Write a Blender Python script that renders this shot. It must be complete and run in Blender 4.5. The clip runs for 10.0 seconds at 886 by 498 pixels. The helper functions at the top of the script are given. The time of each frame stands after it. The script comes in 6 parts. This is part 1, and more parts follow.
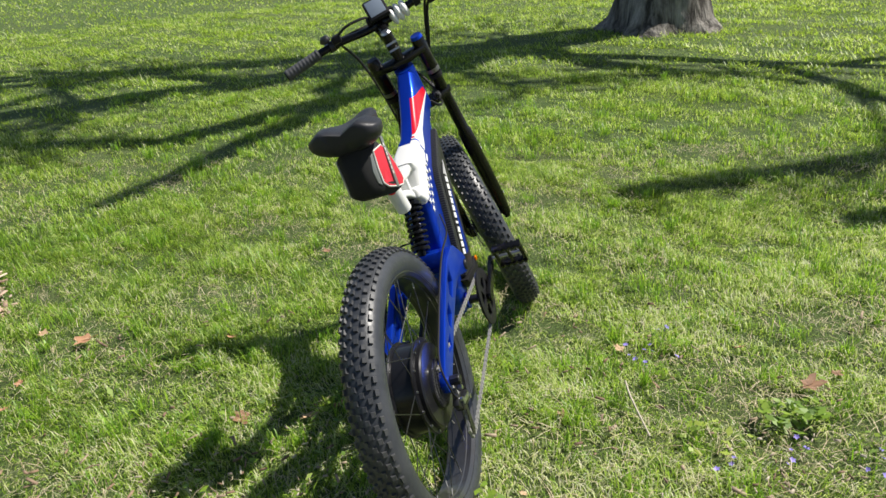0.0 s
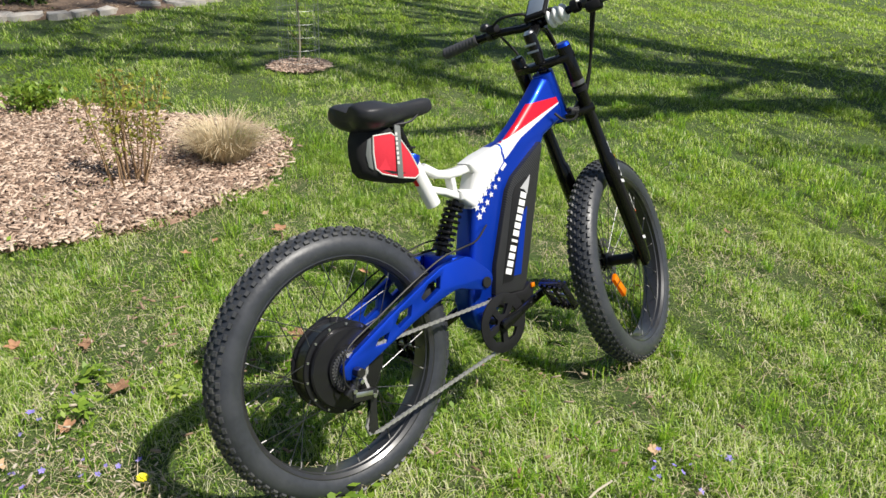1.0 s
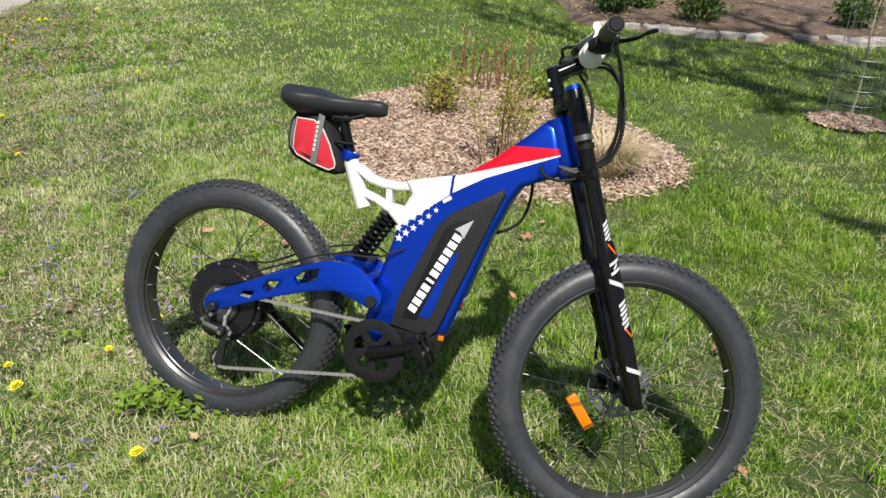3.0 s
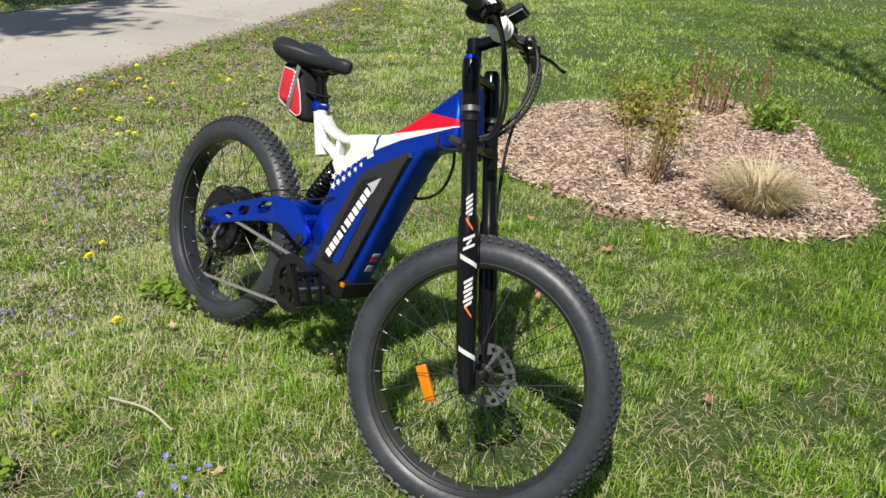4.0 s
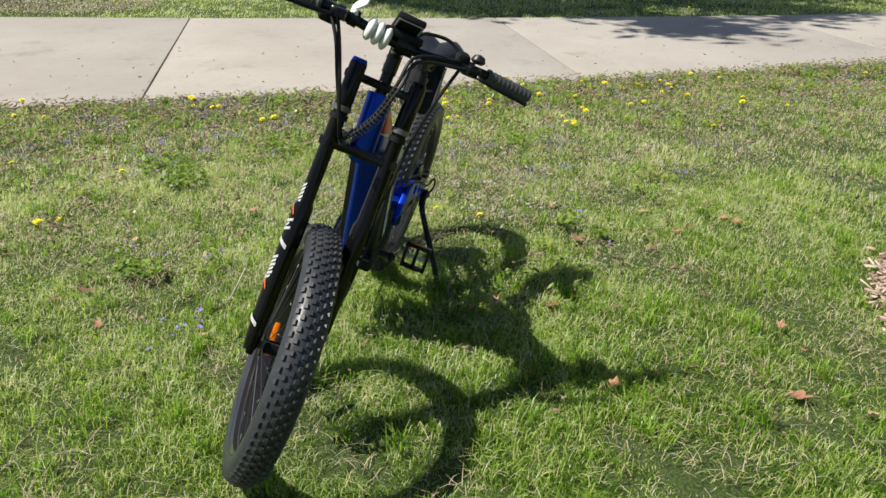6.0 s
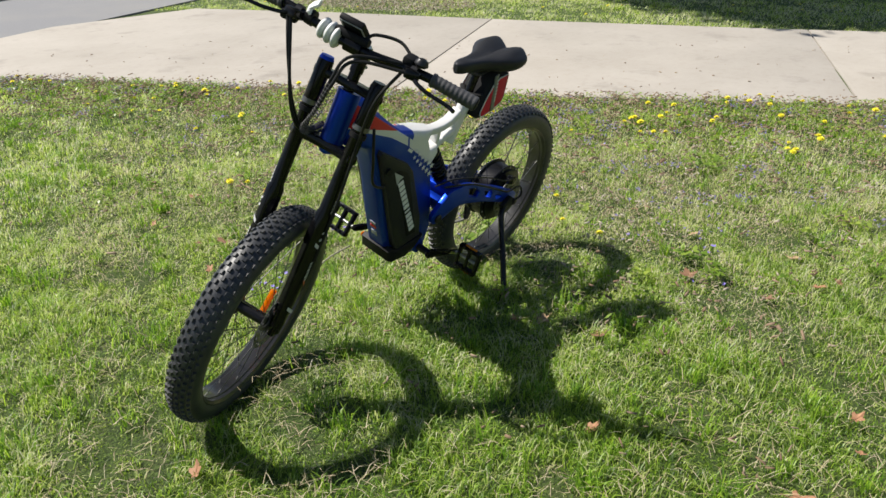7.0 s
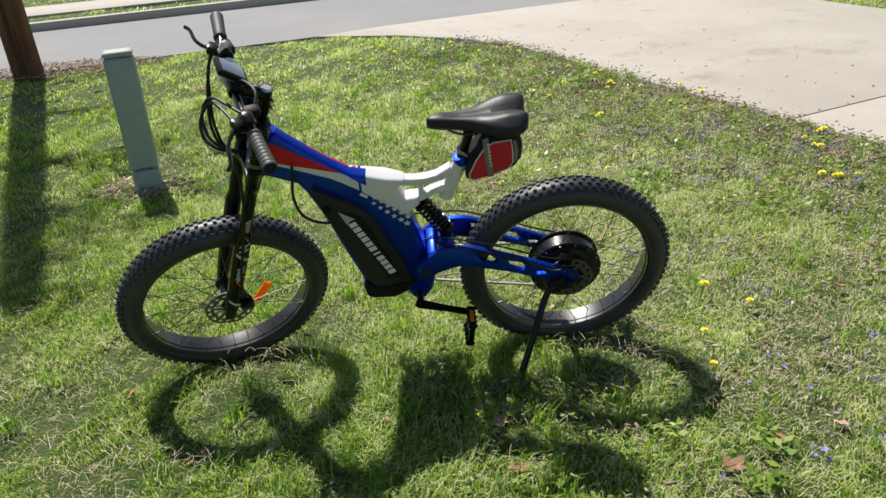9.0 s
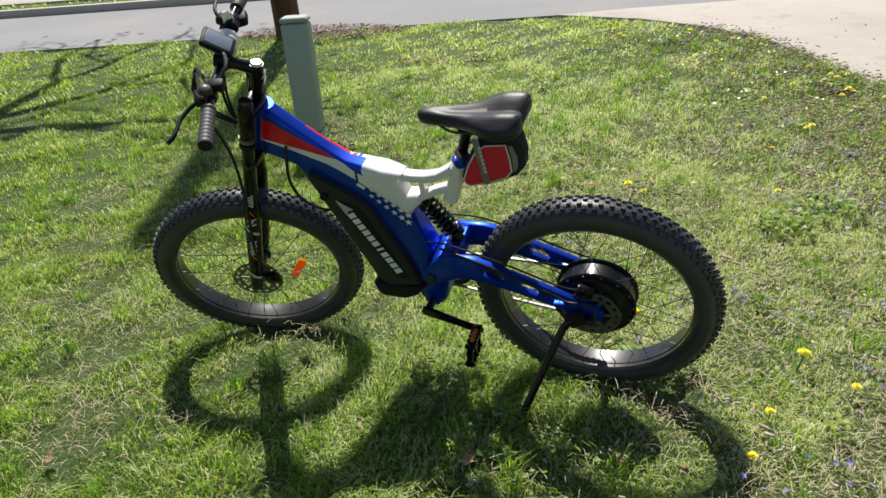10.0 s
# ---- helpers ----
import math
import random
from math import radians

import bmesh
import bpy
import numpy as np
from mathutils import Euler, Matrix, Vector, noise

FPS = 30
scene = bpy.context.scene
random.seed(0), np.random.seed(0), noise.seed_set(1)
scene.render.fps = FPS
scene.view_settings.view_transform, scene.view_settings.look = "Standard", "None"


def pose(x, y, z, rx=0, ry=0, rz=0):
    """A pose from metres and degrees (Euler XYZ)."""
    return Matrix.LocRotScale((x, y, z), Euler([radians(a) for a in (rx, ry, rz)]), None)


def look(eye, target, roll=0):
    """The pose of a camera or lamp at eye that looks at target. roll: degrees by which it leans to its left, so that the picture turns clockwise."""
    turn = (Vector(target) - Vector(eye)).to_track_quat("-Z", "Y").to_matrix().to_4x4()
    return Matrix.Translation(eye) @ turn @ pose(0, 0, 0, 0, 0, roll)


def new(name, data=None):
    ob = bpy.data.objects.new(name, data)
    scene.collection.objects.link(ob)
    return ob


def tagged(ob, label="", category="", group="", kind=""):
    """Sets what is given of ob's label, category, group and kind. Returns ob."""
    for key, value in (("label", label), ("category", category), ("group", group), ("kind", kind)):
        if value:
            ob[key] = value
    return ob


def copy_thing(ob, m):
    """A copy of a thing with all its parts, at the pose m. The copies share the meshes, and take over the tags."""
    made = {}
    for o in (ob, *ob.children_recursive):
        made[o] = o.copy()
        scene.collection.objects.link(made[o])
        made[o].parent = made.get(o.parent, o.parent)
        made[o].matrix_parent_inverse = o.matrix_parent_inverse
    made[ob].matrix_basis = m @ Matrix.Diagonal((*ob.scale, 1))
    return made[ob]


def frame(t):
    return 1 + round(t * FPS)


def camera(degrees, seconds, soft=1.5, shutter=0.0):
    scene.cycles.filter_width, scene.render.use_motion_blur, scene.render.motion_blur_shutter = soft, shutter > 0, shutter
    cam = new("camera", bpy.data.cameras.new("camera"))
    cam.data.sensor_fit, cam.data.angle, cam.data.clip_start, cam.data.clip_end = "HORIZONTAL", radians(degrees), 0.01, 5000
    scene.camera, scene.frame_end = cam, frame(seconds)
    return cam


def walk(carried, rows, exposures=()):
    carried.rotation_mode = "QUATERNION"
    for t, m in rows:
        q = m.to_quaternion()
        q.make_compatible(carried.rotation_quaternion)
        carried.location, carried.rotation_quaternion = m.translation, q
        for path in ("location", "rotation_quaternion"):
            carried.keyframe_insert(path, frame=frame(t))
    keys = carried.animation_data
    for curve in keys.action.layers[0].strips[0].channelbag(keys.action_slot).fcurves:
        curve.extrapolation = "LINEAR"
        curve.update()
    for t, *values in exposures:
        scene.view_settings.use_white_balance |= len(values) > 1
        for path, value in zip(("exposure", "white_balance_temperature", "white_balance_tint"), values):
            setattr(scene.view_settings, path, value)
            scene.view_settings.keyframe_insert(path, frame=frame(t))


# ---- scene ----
cam = camera(59.9, 10.0)
PATH = [
    (0, (-1.578, -0.237, 1.462), (0.227, -0.001, 0.635), -3.8),
    (0.5, (-1.366, -0.759, 1.5), (0.252, 0.066, 0.662), -0.8),
    (1, (-1.001, -1.304, 1.516), (0.291, -0.053, 0.64), 2.6),
    (1.5, (-0.51, -1.733, 1.548), (0.328, -0.136, 0.682), 4.2),
    (2, (0.004, -1.947, 1.548), (0.416, -0.188, 0.691), 3.6),
    (2.5, (0.567, -1.988, 1.577), (0.593, -0.188, 0.705), 2.8),
    (2.7, (0.766, -1.919, 1.566), (0.638, -0.127, 0.688), 2.4),
    (3.8, (1.959, -1.499, 1.436), (0.949, 0.005, 0.589), 2.8),
    (4, (2.165, -1.389, 1.443), (1.026, 0.015, 0.588), 3.0),
    (4.5, (2.474, -1.052, 1.474), (1.039, 0.036, 0.606), 3.5),
    (5, (2.731, -0.583, 1.502), (1.065, 0.098, 0.631), 3.4),
    (5.2, (2.813, -0.364, 1.519), (1.082, 0.132, 0.646), 3.2),
    (6.3, (2.894, 0.988, 1.479), (1.172, 0.466, 0.606), -0.3),
    (6.5, (2.831, 1.2, 1.482), (1.167, 0.506, 0.615), -0.8),
    (7, (2.494, 1.638, 1.472), (1.048, 0.556, 0.613), -2.1),
    (7.5, (2.03, 1.948, 1.472), (0.853, 0.576, 0.616), -2.5),
    (8, (1.554, 2.099, 1.502), (0.698, 0.51, 0.64), -2.2),
    (8.5, (1.107, 2.393, 1.546), (0.613, 0.658, 0.682), -3.1),
    (9, (0.631, 2.406, 1.573), (0.489, 0.607, 0.711), -4.2),
    (9.5, (0.177, 2.408, 1.544), (0.405, 0.61, 0.697), -5.0),
    (10, (-0.177, 2.086, 1.487), (0.388, 0.371, 0.627), -4.7),
]
EXPOSURES = [(0.0, 0.62), (1.0, 0.55), (2.0, 0.48), (4.0, 0.31), (5.0, 0.29), (6.5, 0.39), (8.0, 0.44), (10.0, 0.46)]
walk(cam, [(t, look(eye, target, roll)) for t, eye, target, roll in PATH], EXPOSURES)

# ---- world and sun ----
SUN_TO = Vector((0.215, -0.555, 0.95)).normalized()
SUN_EL = math.asin(SUN_TO.z)
SUN_AZ = math.atan2(SUN_TO.x, SUN_TO.y)
world = bpy.data.worlds.new("world")
scene.world = world
world.use_nodes = True
wn = world.node_tree
sky = wn.nodes.new("ShaderNodeTexSky")
sky.sky_type = "NISHITA"
sky.sun_disc = False
sky.sun_elevation = SUN_EL
sky.sun_rotation = SUN_AZ
wn.links.new(sky.outputs[0], wn.nodes["Background"].inputs[0])
wn.nodes["Background"].inputs[1].default_value = 0.07
sun_data = bpy.data.lights.new("sun", "SUN")
sun_data.energy = 5.0
sun_data.angle = radians(0.53)
sun_data.color = (1.0, 0.95, 0.87)
sun = new("sun", sun_data)
sun.matrix_basis = look(SUN_TO * 30, (0, 0, 0))


# ---- materials ----
def mat(name):
    m = bpy.data.materials.new(name)
    m.use_nodes = True
    t = m.node_tree
    return m, t, t.nodes["Principled BSDF"]


def node(t, kind, **values):
    n = t.nodes.new(kind)
    for key, v in values.items():
        n.inputs[key.replace("_", " ")].default_value = v
    return n


def mixcol(t, fac, a, b):
    n = t.nodes.new("ShaderNodeMix")
    n.data_type = "RGBA"
    for sock, v in ((n.inputs[0], fac), (n.inputs[6], a), (n.inputs[7], b)):
        if isinstance(v, (tuple, float, int)):
            sock.default_value = (*v, 1) if isinstance(v, tuple) else v
        else:
            t.links.new(v, sock)
    return n.outputs[2]


def ramp(t, src, lo, hi, c0=(0, 0, 0), c1=(1, 1, 1)):
    n = t.nodes.new("ShaderNodeValToRGB")
    e = n.color_ramp.elements
    e[0].position, e[1].position = lo, hi
    e[0].color, e[1].color = (*c0, 1), (*c1, 1)
    t.links.new(src, n.inputs[0])
    return n.outputs[0]


def math_node(t, op, a, b=0.0, c=0.0):
    n = t.nodes.new("ShaderNodeMath")
    n.operation = op
    for i, v in enumerate((a, b, c)):
        if isinstance(v, (float, int)):
            n.inputs[i].default_value = v
        else:
            t.links.new(v, n.inputs[i])
    return n.outputs[0]


def noise_tex(t, scale, detail=4.0, rough=0.55, coord="Object"):
    co = t.nodes.new("ShaderNodeTexCoord")
    n = node(t, "ShaderNodeTexNoise", Scale=scale, Detail=detail, Roughness=rough)
    t.links.new(co.outputs[coord], n.inputs["Vector"])
    return n.outputs["Fac"]


def bump(t, b, height, strength, distance):
    n = node(t, "ShaderNodeBump", Strength=strength, Distance=distance)
    t.links.new(height, n.inputs["Height"])
    t.links.new(n.outputs[0], b.inputs["Normal"])


def painted(name, col, rough=0.35, metal=0.0, coat=0.0, vary=0.15, scale=60, bmp=0.0, dirt=None):
    """A surface with a fine grain and larger patches of wear or dust."""
    m, t, b = mat(name)
    n1 = noise_tex(t, scale)
    n2 = noise_tex(t, 7)
    dark = tuple(c * (1 - vary) for c in col)
    lite = tuple(min(1, c * (1 + vary)) for c in col)
    c = mixcol(t, n1, dark, lite)
    if dirt:
        c = mixcol(t, ramp(t, n2, 0.5, 0.75), c, dirt)
    t.links.new(c, b.inputs["Base Color"])
    r = math_node(t, "MULTIPLY_ADD", n2, 0.25, rough - 0.1)
    t.links.new(r, b.inputs["Roughness"])
    b.inputs["Metallic"].default_value = metal
    b.inputs["Coat Weight"].default_value = coat
    b.inputs["Coat Roughness"].default_value = 0.08
    if bmp:
        bump(t, b, n1, bmp, 0.002)
    return m


BLUE = (0.004, 0.046, 0.48)
M_BLUE = painted("blue_paint", BLUE, 0.38, 0.72, 0.18, 0.08, 900)
M_WHITE = painted("white_paint", (0.66, 0.66, 0.65), 0.35, 0, 0.4, 0.02, 80)
M_RED = painted("red_paint", (0.62, 0.008, 0.02), 0.35, 0, 0.5, 0.05, 80)
M_BLACK = painted("black_metal", (0.0045, 0.0045, 0.005), 0.2, 0.0, 0.25, 0.2, 80)
M_MATT = painted("black_plastic", (0.011, 0.011, 0.012), 0.5, 0, 0, 0.2, 120, 0.1)
M_RUBBER = painted("tyre_rubber", (0.029, 0.032, 0.038), 0.40, 0, 0, 0.4, 60, 0.4, dirt=(0.047, 0.050, 0.057))
M_KNOB = painted("tread_rubber", (0.032, 0.034, 0.038), 0.48, 0, 0, 0.3, 90, 0.2, dirt=(0.062, 0.062, 0.060))
M_GRIP = painted("grip_rubber", (0.058, 0.058, 0.061), 0.55, 0, 0, 0.2, 200, 0.2)
M_STEEL = painted("steel", (0.5, 0.5, 0.5), 0.3, 1.0, 0, 0.15, 60)
M_CHAIN = painted("chain_steel", (0.34, 0.335, 0.32), 0.55, 0.6, 0, 0.35, 200)
M_RIM = painted("rim_alloy", (0.022, 0.022, 0.024), 0.33, 0.0, 0.5, 0.2, 60)
M_DISC = painted("brake_disc_steel", (0.16, 0.16, 0.16), 0.42, 0.8, 0, 0.2, 90)
M_SPOKE = painted("black_spoke_steel", (0.10, 0.10, 0.105), 0.28, 0.9, 0, 0.2, 90)
M_DARKSTEEL = painted("dark_steel", (0.05, 0.05, 0.052), 0.35, 0.8, 0, 0.2, 90)
M_MOTOR = painted("motor_casing", (0.012, 0.012, 0.014), 0.3, 0.3, 0.2, 0.2, 60)
M_SADDLE = painted("saddle_vinyl", (0.022, 0.023, 0.027), 0.42, 0, 0, 0.2, 300, 0.25)
M_NYLON = painted("black_nylon", (0.016, 0.016, 0.017), 0.8, 0, 0, 0.3, 500, 0.5)
M_REDFAB = painted("red_fabric", (0.5, 0.012, 0.03), 0.8, 0, 0, 0.15, 500, 0.5)
M_REFLECT = painted("grey_reflective_tape", (0.15, 0.16, 0.155), 0.4, 0.1, 0, 0.15, 200)
M_PIPING = painted("grey_piping", (0.55, 0.55, 0.52), 0.6, 0, 0, 0.1, 200)
M_ORANGE = painted("orange_reflector", (0.85, 0.27, 0.0), 0.25, 0, 0.5, 0.1, 300)
M_DECALF = painted("pale_fork_decal", (0.52, 0.52, 0.53), 0.4, 0, 0, 0.1, 200)
M_DECALW = painted("white_decal", (0.72, 0.72, 0.72), 0.4, 0, 0, 0.03, 60)
M_DECALO = painted("orange_decal", (0.8, 0.12, 0.01), 0.4, 0, 0, 0.03, 60)
M_DECALG = painted("grey_decal", (0.4, 0.4, 0.41), 0.4, 0, 0, 0.05, 60)
M_SCREEN = painted("display_glass", (0.15, 0.18, 0.22), 0.14, 0, 0.8, 0.1, 30)
nt = M_ORANGE.node_tree
glow = nt.nodes.new("ShaderNodeBsdfTranslucent")
glow.inputs[0].default_value = (0.9, 0.30, 0.01, 1)
both_ways = nt.nodes.new("ShaderNodeMixShader")
both_ways.inputs[0].default_value = 0.4
nt.links.new(nt.nodes["Principled BSDF"].outputs[0], both_ways.inputs[1])
nt.links.new(glow.outputs[0], both_ways.inputs[2])
nt.links.new(both_ways.outputs[0], nt.nodes["Material Output"].inputs[0])
M_CABLE = painted("black_cable", (0.014, 0.014, 0.014), 0.45, 0, 0, 0.2, 200)


for m in (M_BLACK, M_MATT, M_DARKSTEEL, M_MOTOR, M_RED, M_BLUE, M_NYLON, M_CABLE, M_RUBBER, M_SADDLE):
    m.node_tree.nodes["Principled BSDF"].inputs["Specular IOR Level"].default_value = 0.15 if m in (M_BLACK, M_MATT) else 0.42 if m is M_RUBBER else 0.24


def wrap_material():
    m, t, b = mat("white_plastic_wrap")
    n = noise_tex(t, 45, 5)
    t.links.new(mixcol(t, n, (0.6, 0.6, 0.58), (0.85, 0.85, 0.83)), b.inputs["Base Color"])
    b.inputs["Roughness"].default_value = 0.4
    bump(t, b, n, 0.3, 0.003)
    return m


M_WRAP = wrap_material()


def carbon_material():
    """Carbon-look film: a diagonal weave of fine ribs."""
    m, t, b = mat("carbon_film")
    co = t.nodes.new("ShaderNodeTexCoord")
    mp = node(t, "ShaderNodeMapping")
    mp.inputs["Rotation"].default_value = (0, radians(38), 0)
    t.links.new(co.outputs["Object"], mp.inputs["Vector"])
    w = node(t, "ShaderNodeTexWave", Scale=48.0, Distortion=0.0)
    w.bands_direction = "X"
    t.links.new(mp.outputs[0], w.inputs["Vector"])
    n = noise_tex(t, 300)
    c = mixcol(t, ramp(t, w.outputs["Fac"], 0.3, 0.7), (0.003, 0.0033, 0.0036), (0.046, 0.047, 0.050))
    t.links.new(mixcol(t, math_node(t, "MULTIPLY", n, 0.4), c, (0.02, 0.02, 0.02)), b.inputs["Base Color"])
    b.inputs["Roughness"].default_value = 0.38
    b.inputs["Specular IOR Level"].default_value = 0.18
    bump(t, b, w.outputs["Fac"], 0.3, 0.001)
    return m


M_CARBON = carbon_material()


def frame_paint():
    """Blue frame with the white and red flashes painted on both sides."""
    m, t, b = mat("frame_paint")
    co = t.nodes.new("ShaderNodeTexCoord")
    sep = t.nodes.new("ShaderNodeSeparateXYZ")
    t.links.new(co.outputs["Object"], sep.inputs[0])
    x, y, z = sep.outputs

    def above(p, q):
        k = (q[1] - p[1]) / (q[0] - p[0])
        line = math_node(t, "MULTIPLY_ADD", x, k, p[1] - k * p[0])
        return math_node(t, "GREATER_THAN", z, line)

    def both(a, c):
        return math_node(t, "MULTIPLY", a, c)

    def either(a, c):
        return math_node(t, "MAXIMUM", a, c)

    def no(a):
        return math_node(t, "SUBTRACT", 1.0, a)

    white = either(either(above((0.537, 0.666), (0.675, 0.776)), above((0.675, 0.778), (0.767, 0.834))), above((0.767, 0.834), (0.97, 0.921)))
    white = both(white, math_node(t, "LESS_THAN", x, 0.965))
    band = both(math_node(t, "GREATER_THAN", x, 0.676), math_node(t, "LESS_THAN", x, 0.684))
    left = math_node(t, "GREATER_THAN", y, -0.013)
    top_right = above((0.80, 0.927), (1.0, 0.936))
    top_left = above((0.709, 0.829), (0.880, 0.946))
    crown = either(both(no(left), top_right), both(left, both(top_left, math_node(t, "GREATER_THAN", x, 0.66))))
    red = both(above((0.71, 0.838), (0.965, 0.921)), math_node(t, "GREATER_THAN", x, 0.69))
    n = noise_tex(t, 900)
    blue = mixcol(t, n, tuple(c * 0.92 for c in BLUE), tuple(c * 1.08 for c in BLUE))
    c = mixcol(t, white, blue, (0.66, 0.66, 0.65))
    c = mixcol(t, red, c, (0.55, 0.004, 0.02))
    c = mixcol(t, either(band, crown), c, blue)
    t.links.new(c, b.inputs["Base Color"])
    b.inputs["Roughness"].default_value = 0.36
    t.links.new(math_node(t, "MULTIPLY", no(both(either(white, red), no(either(band, crown)))), 0.72), b.inputs["Metallic"])
    b.inputs["Specular IOR Level"].default_value = 0.3
    b.inputs["Coat Weight"].default_value = 0.18
    b.inputs["Coat Roughness"].default_value = 0.08
    return m


M_FRAME = frame_paint()


def lawn_soil():
    """The ground under the grass: moss, thatch and bare soil."""
    m, t, b = mat("lawn_ground")
    a = noise_tex(t, 0.55, 5, 0.6)
    c = noise_tex(t, 9, 6, 0.65)
    f = ramp(t, noise_tex(t, 110, 4, 0.75), 0.32, 0.68)
    green = mixcol(t, f, (0.016, 0.032, 0.006), (0.130, 0.220, 0.033))
    straw = mixcol(t, f, (0.07, 0.06, 0.03), (0.36, 0.31, 0.17))
    k = math_node(t, "ADD", math_node(t, "MULTIPLY", ramp(t, a, 0.42, 0.68), 0.15), math_node(t, "MULTIPLY", ramp(t, c, 0.48, 0.72), 0.28))
    t.links.new(mixcol(t, k, green, straw), b.inputs["Base Color"])
    b.inputs["Roughness"].default_value = 0.9
    bump(t, b, f, 0.8, 0.02)
    return m


def blade_material():
    m, t, b = mat("grass_blades")
    g = t.nodes.new("ShaderNodeNewGeometry")
    a = noise_tex(t, 1.5, 6, 0.65)
    a2 = noise_tex(t, 11.0, 3, 0.6)
    r = g.outputs["Random Per Island"]
    n = t.nodes.new("ShaderNodeValToRGB")
    e = n.color_ramp.elements
    e[0].position, e[0].color = 0.0, (0.022, 0.060, 0.008, 1)
    e[1].position, e[1].color = 1.0, (0.77, 0.72, 0.54, 1)
    for pos, col in ((0.32, (0.145, 0.29, 0.026)), (0.60, (0.38, 0.55, 0.066)), (0.79, (0.67, 0.70, 0.29))):
        k = e.new(pos)
        k.color = (*col, 1)
    shift = math_node(t, "ADD", math_node(t, "MULTIPLY_ADD", ramp(t, a, 0.35, 0.65), 0.36, -0.19), math_node(t, "MULTIPLY_ADD", ramp(t, a2, 0.35, 0.65), 0.40, -0.20))
    co = t.nodes.new("ShaderNodeTexCoord")
    sep = t.nodes.new("ShaderNodeSeparateXYZ")
    t.links.new(co.outputs["Object"], sep.inputs[0])
    side = node(t, "ShaderNodeMapRange", From_Min=2.0, From_Max=-1.0, To_Min=-0.13, To_Max=0.29)
    t.links.new(math_node(t, "MULTIPLY_ADD", sep.outputs[1], 0.5, sep.outputs[0]), side.inputs[0])
    shift = math_node(t, "ADD", shift, side.outputs[0])
    t.links.new(math_node(t, "ADD", r, shift), n.inputs[0])
    t.links.new(n.outputs[0], b.inputs["Base Color"])
    b.inputs["Roughness"].default_value = 0.4
    b.inputs["Specular IOR Level"].default_value = 0.5
    tr = t.nodes.new("ShaderNodeBsdfTranslucent")
    t.links.new(mixcol(t, 0.5, n.outputs[0], (0.56, 0.74, 0.06)), tr.inputs[0])
    mx = t.nodes.new("ShaderNodeMixShader")
    mx.inputs[0].default_value = 0.57
    t.links.new(b.outputs[0], mx.inputs[1])
    t.links.new(tr.outputs[0], mx.inputs[2])
    t.links.new(mx.outputs[0], t.nodes["Material Output"].inputs[0])
    return m


M_LAWN = lawn_soil()
M_BLADE = blade_material()


def concrete_material():
    m, t, b = mat("driveway_concrete")
    a = noise_tex(t, 0.7, 5, 0.6)
    c = noise_tex(t, 12, 6, 0.7)
    f = noise_tex(t, 160, 4, 0.7)
    col = mixcol(t, ramp(t, a, 0.3, 0.7), (0.335, 0.305, 0.265), (0.415, 0.382, 0.34))
    col = mixcol(t, math_node(t, "MULTIPLY", ramp(t, c, 0.5, 0.75), 0.45), col, (0.29, 0.255, 0.21))
    col = mixcol(t, math_node(t, "MULTIPLY", ramp(t, f, 0.45, 0.8), 0.25), col, (0.30, 0.27, 0.23))
    stain = noise_tex(t, 1.6, 6, 0.7)
    col = mixcol(t, math_node(t, "MULTIPLY", ramp(t, stain, 0.56, 0.70), 0.55), col, (0.21, 0.19, 0.165))
    t.links.new(col, b.inputs["Base Color"])
    b.inputs["Roughness"].default_value = 0.85
    bump(t, b, f, 0.3, 0.004)
    return m


def asphalt_material():
    m, t, b = mat("road_asphalt")
    a = noise_tex(t, 0.5, 5, 0.6)
    f = noise_tex(t, 120, 4, 0.8)
    col = mixcol(t, f, (0.13, 0.13, 0.135), (0.27, 0.27, 0.28))
    col = mixcol(t, ramp(t, a, 0.45, 0.65), col, (0.23, 0.225, 0.22))
    t.links.new(col, b.inputs["Base Color"])
    b.inputs["Roughness"].default_value = 0.85
    bump(t, b, f, 0.5, 0.004)
    return m


def stuff_material(name, cols, rough=0.8, transl=0.0):
    """For many small loose pieces: each island takes its own tint."""
    m, t, b = mat(name)
    g = t.nodes.new("ShaderNodeNewGeometry")
    n = t.nodes.new("ShaderNodeValToRGB")
    e = n.color_ramp.elements
    e[0].color, e[1].color = (*cols[0], 1), (*cols[-1], 1)
    for i, c in enumerate(cols[1:-1]):
        k = e.new((i + 1) / (len(cols) - 1))
        k.color = (*c, 1)
    t.links.new(g.outputs["Random Per Island"], n.inputs[0])
    f = noise_tex(t, 150)
    col = mixcol(t, math_node(t, "MULTIPLY", f, 0.35), n.outputs[0], (0.05, 0.04, 0.03))
    t.links.new(col, b.inputs["Base Color"])
    b.inputs["Roughness"].default_value = rough
    if transl:
        tr = t.nodes.new("ShaderNodeBsdfTranslucent")
        t.links.new(n.outputs[0], tr.inputs[0])
        mx = t.nodes.new("ShaderNodeMixShader")
        mx.inputs[0].default_value = transl
        t.links.new(b.outputs[0], mx.inputs[1])
        t.links.new(tr.outputs[0], mx.inputs[2])
        t.links.new(mx.outputs[0], t.nodes["Material Output"].inputs[0])
    return m


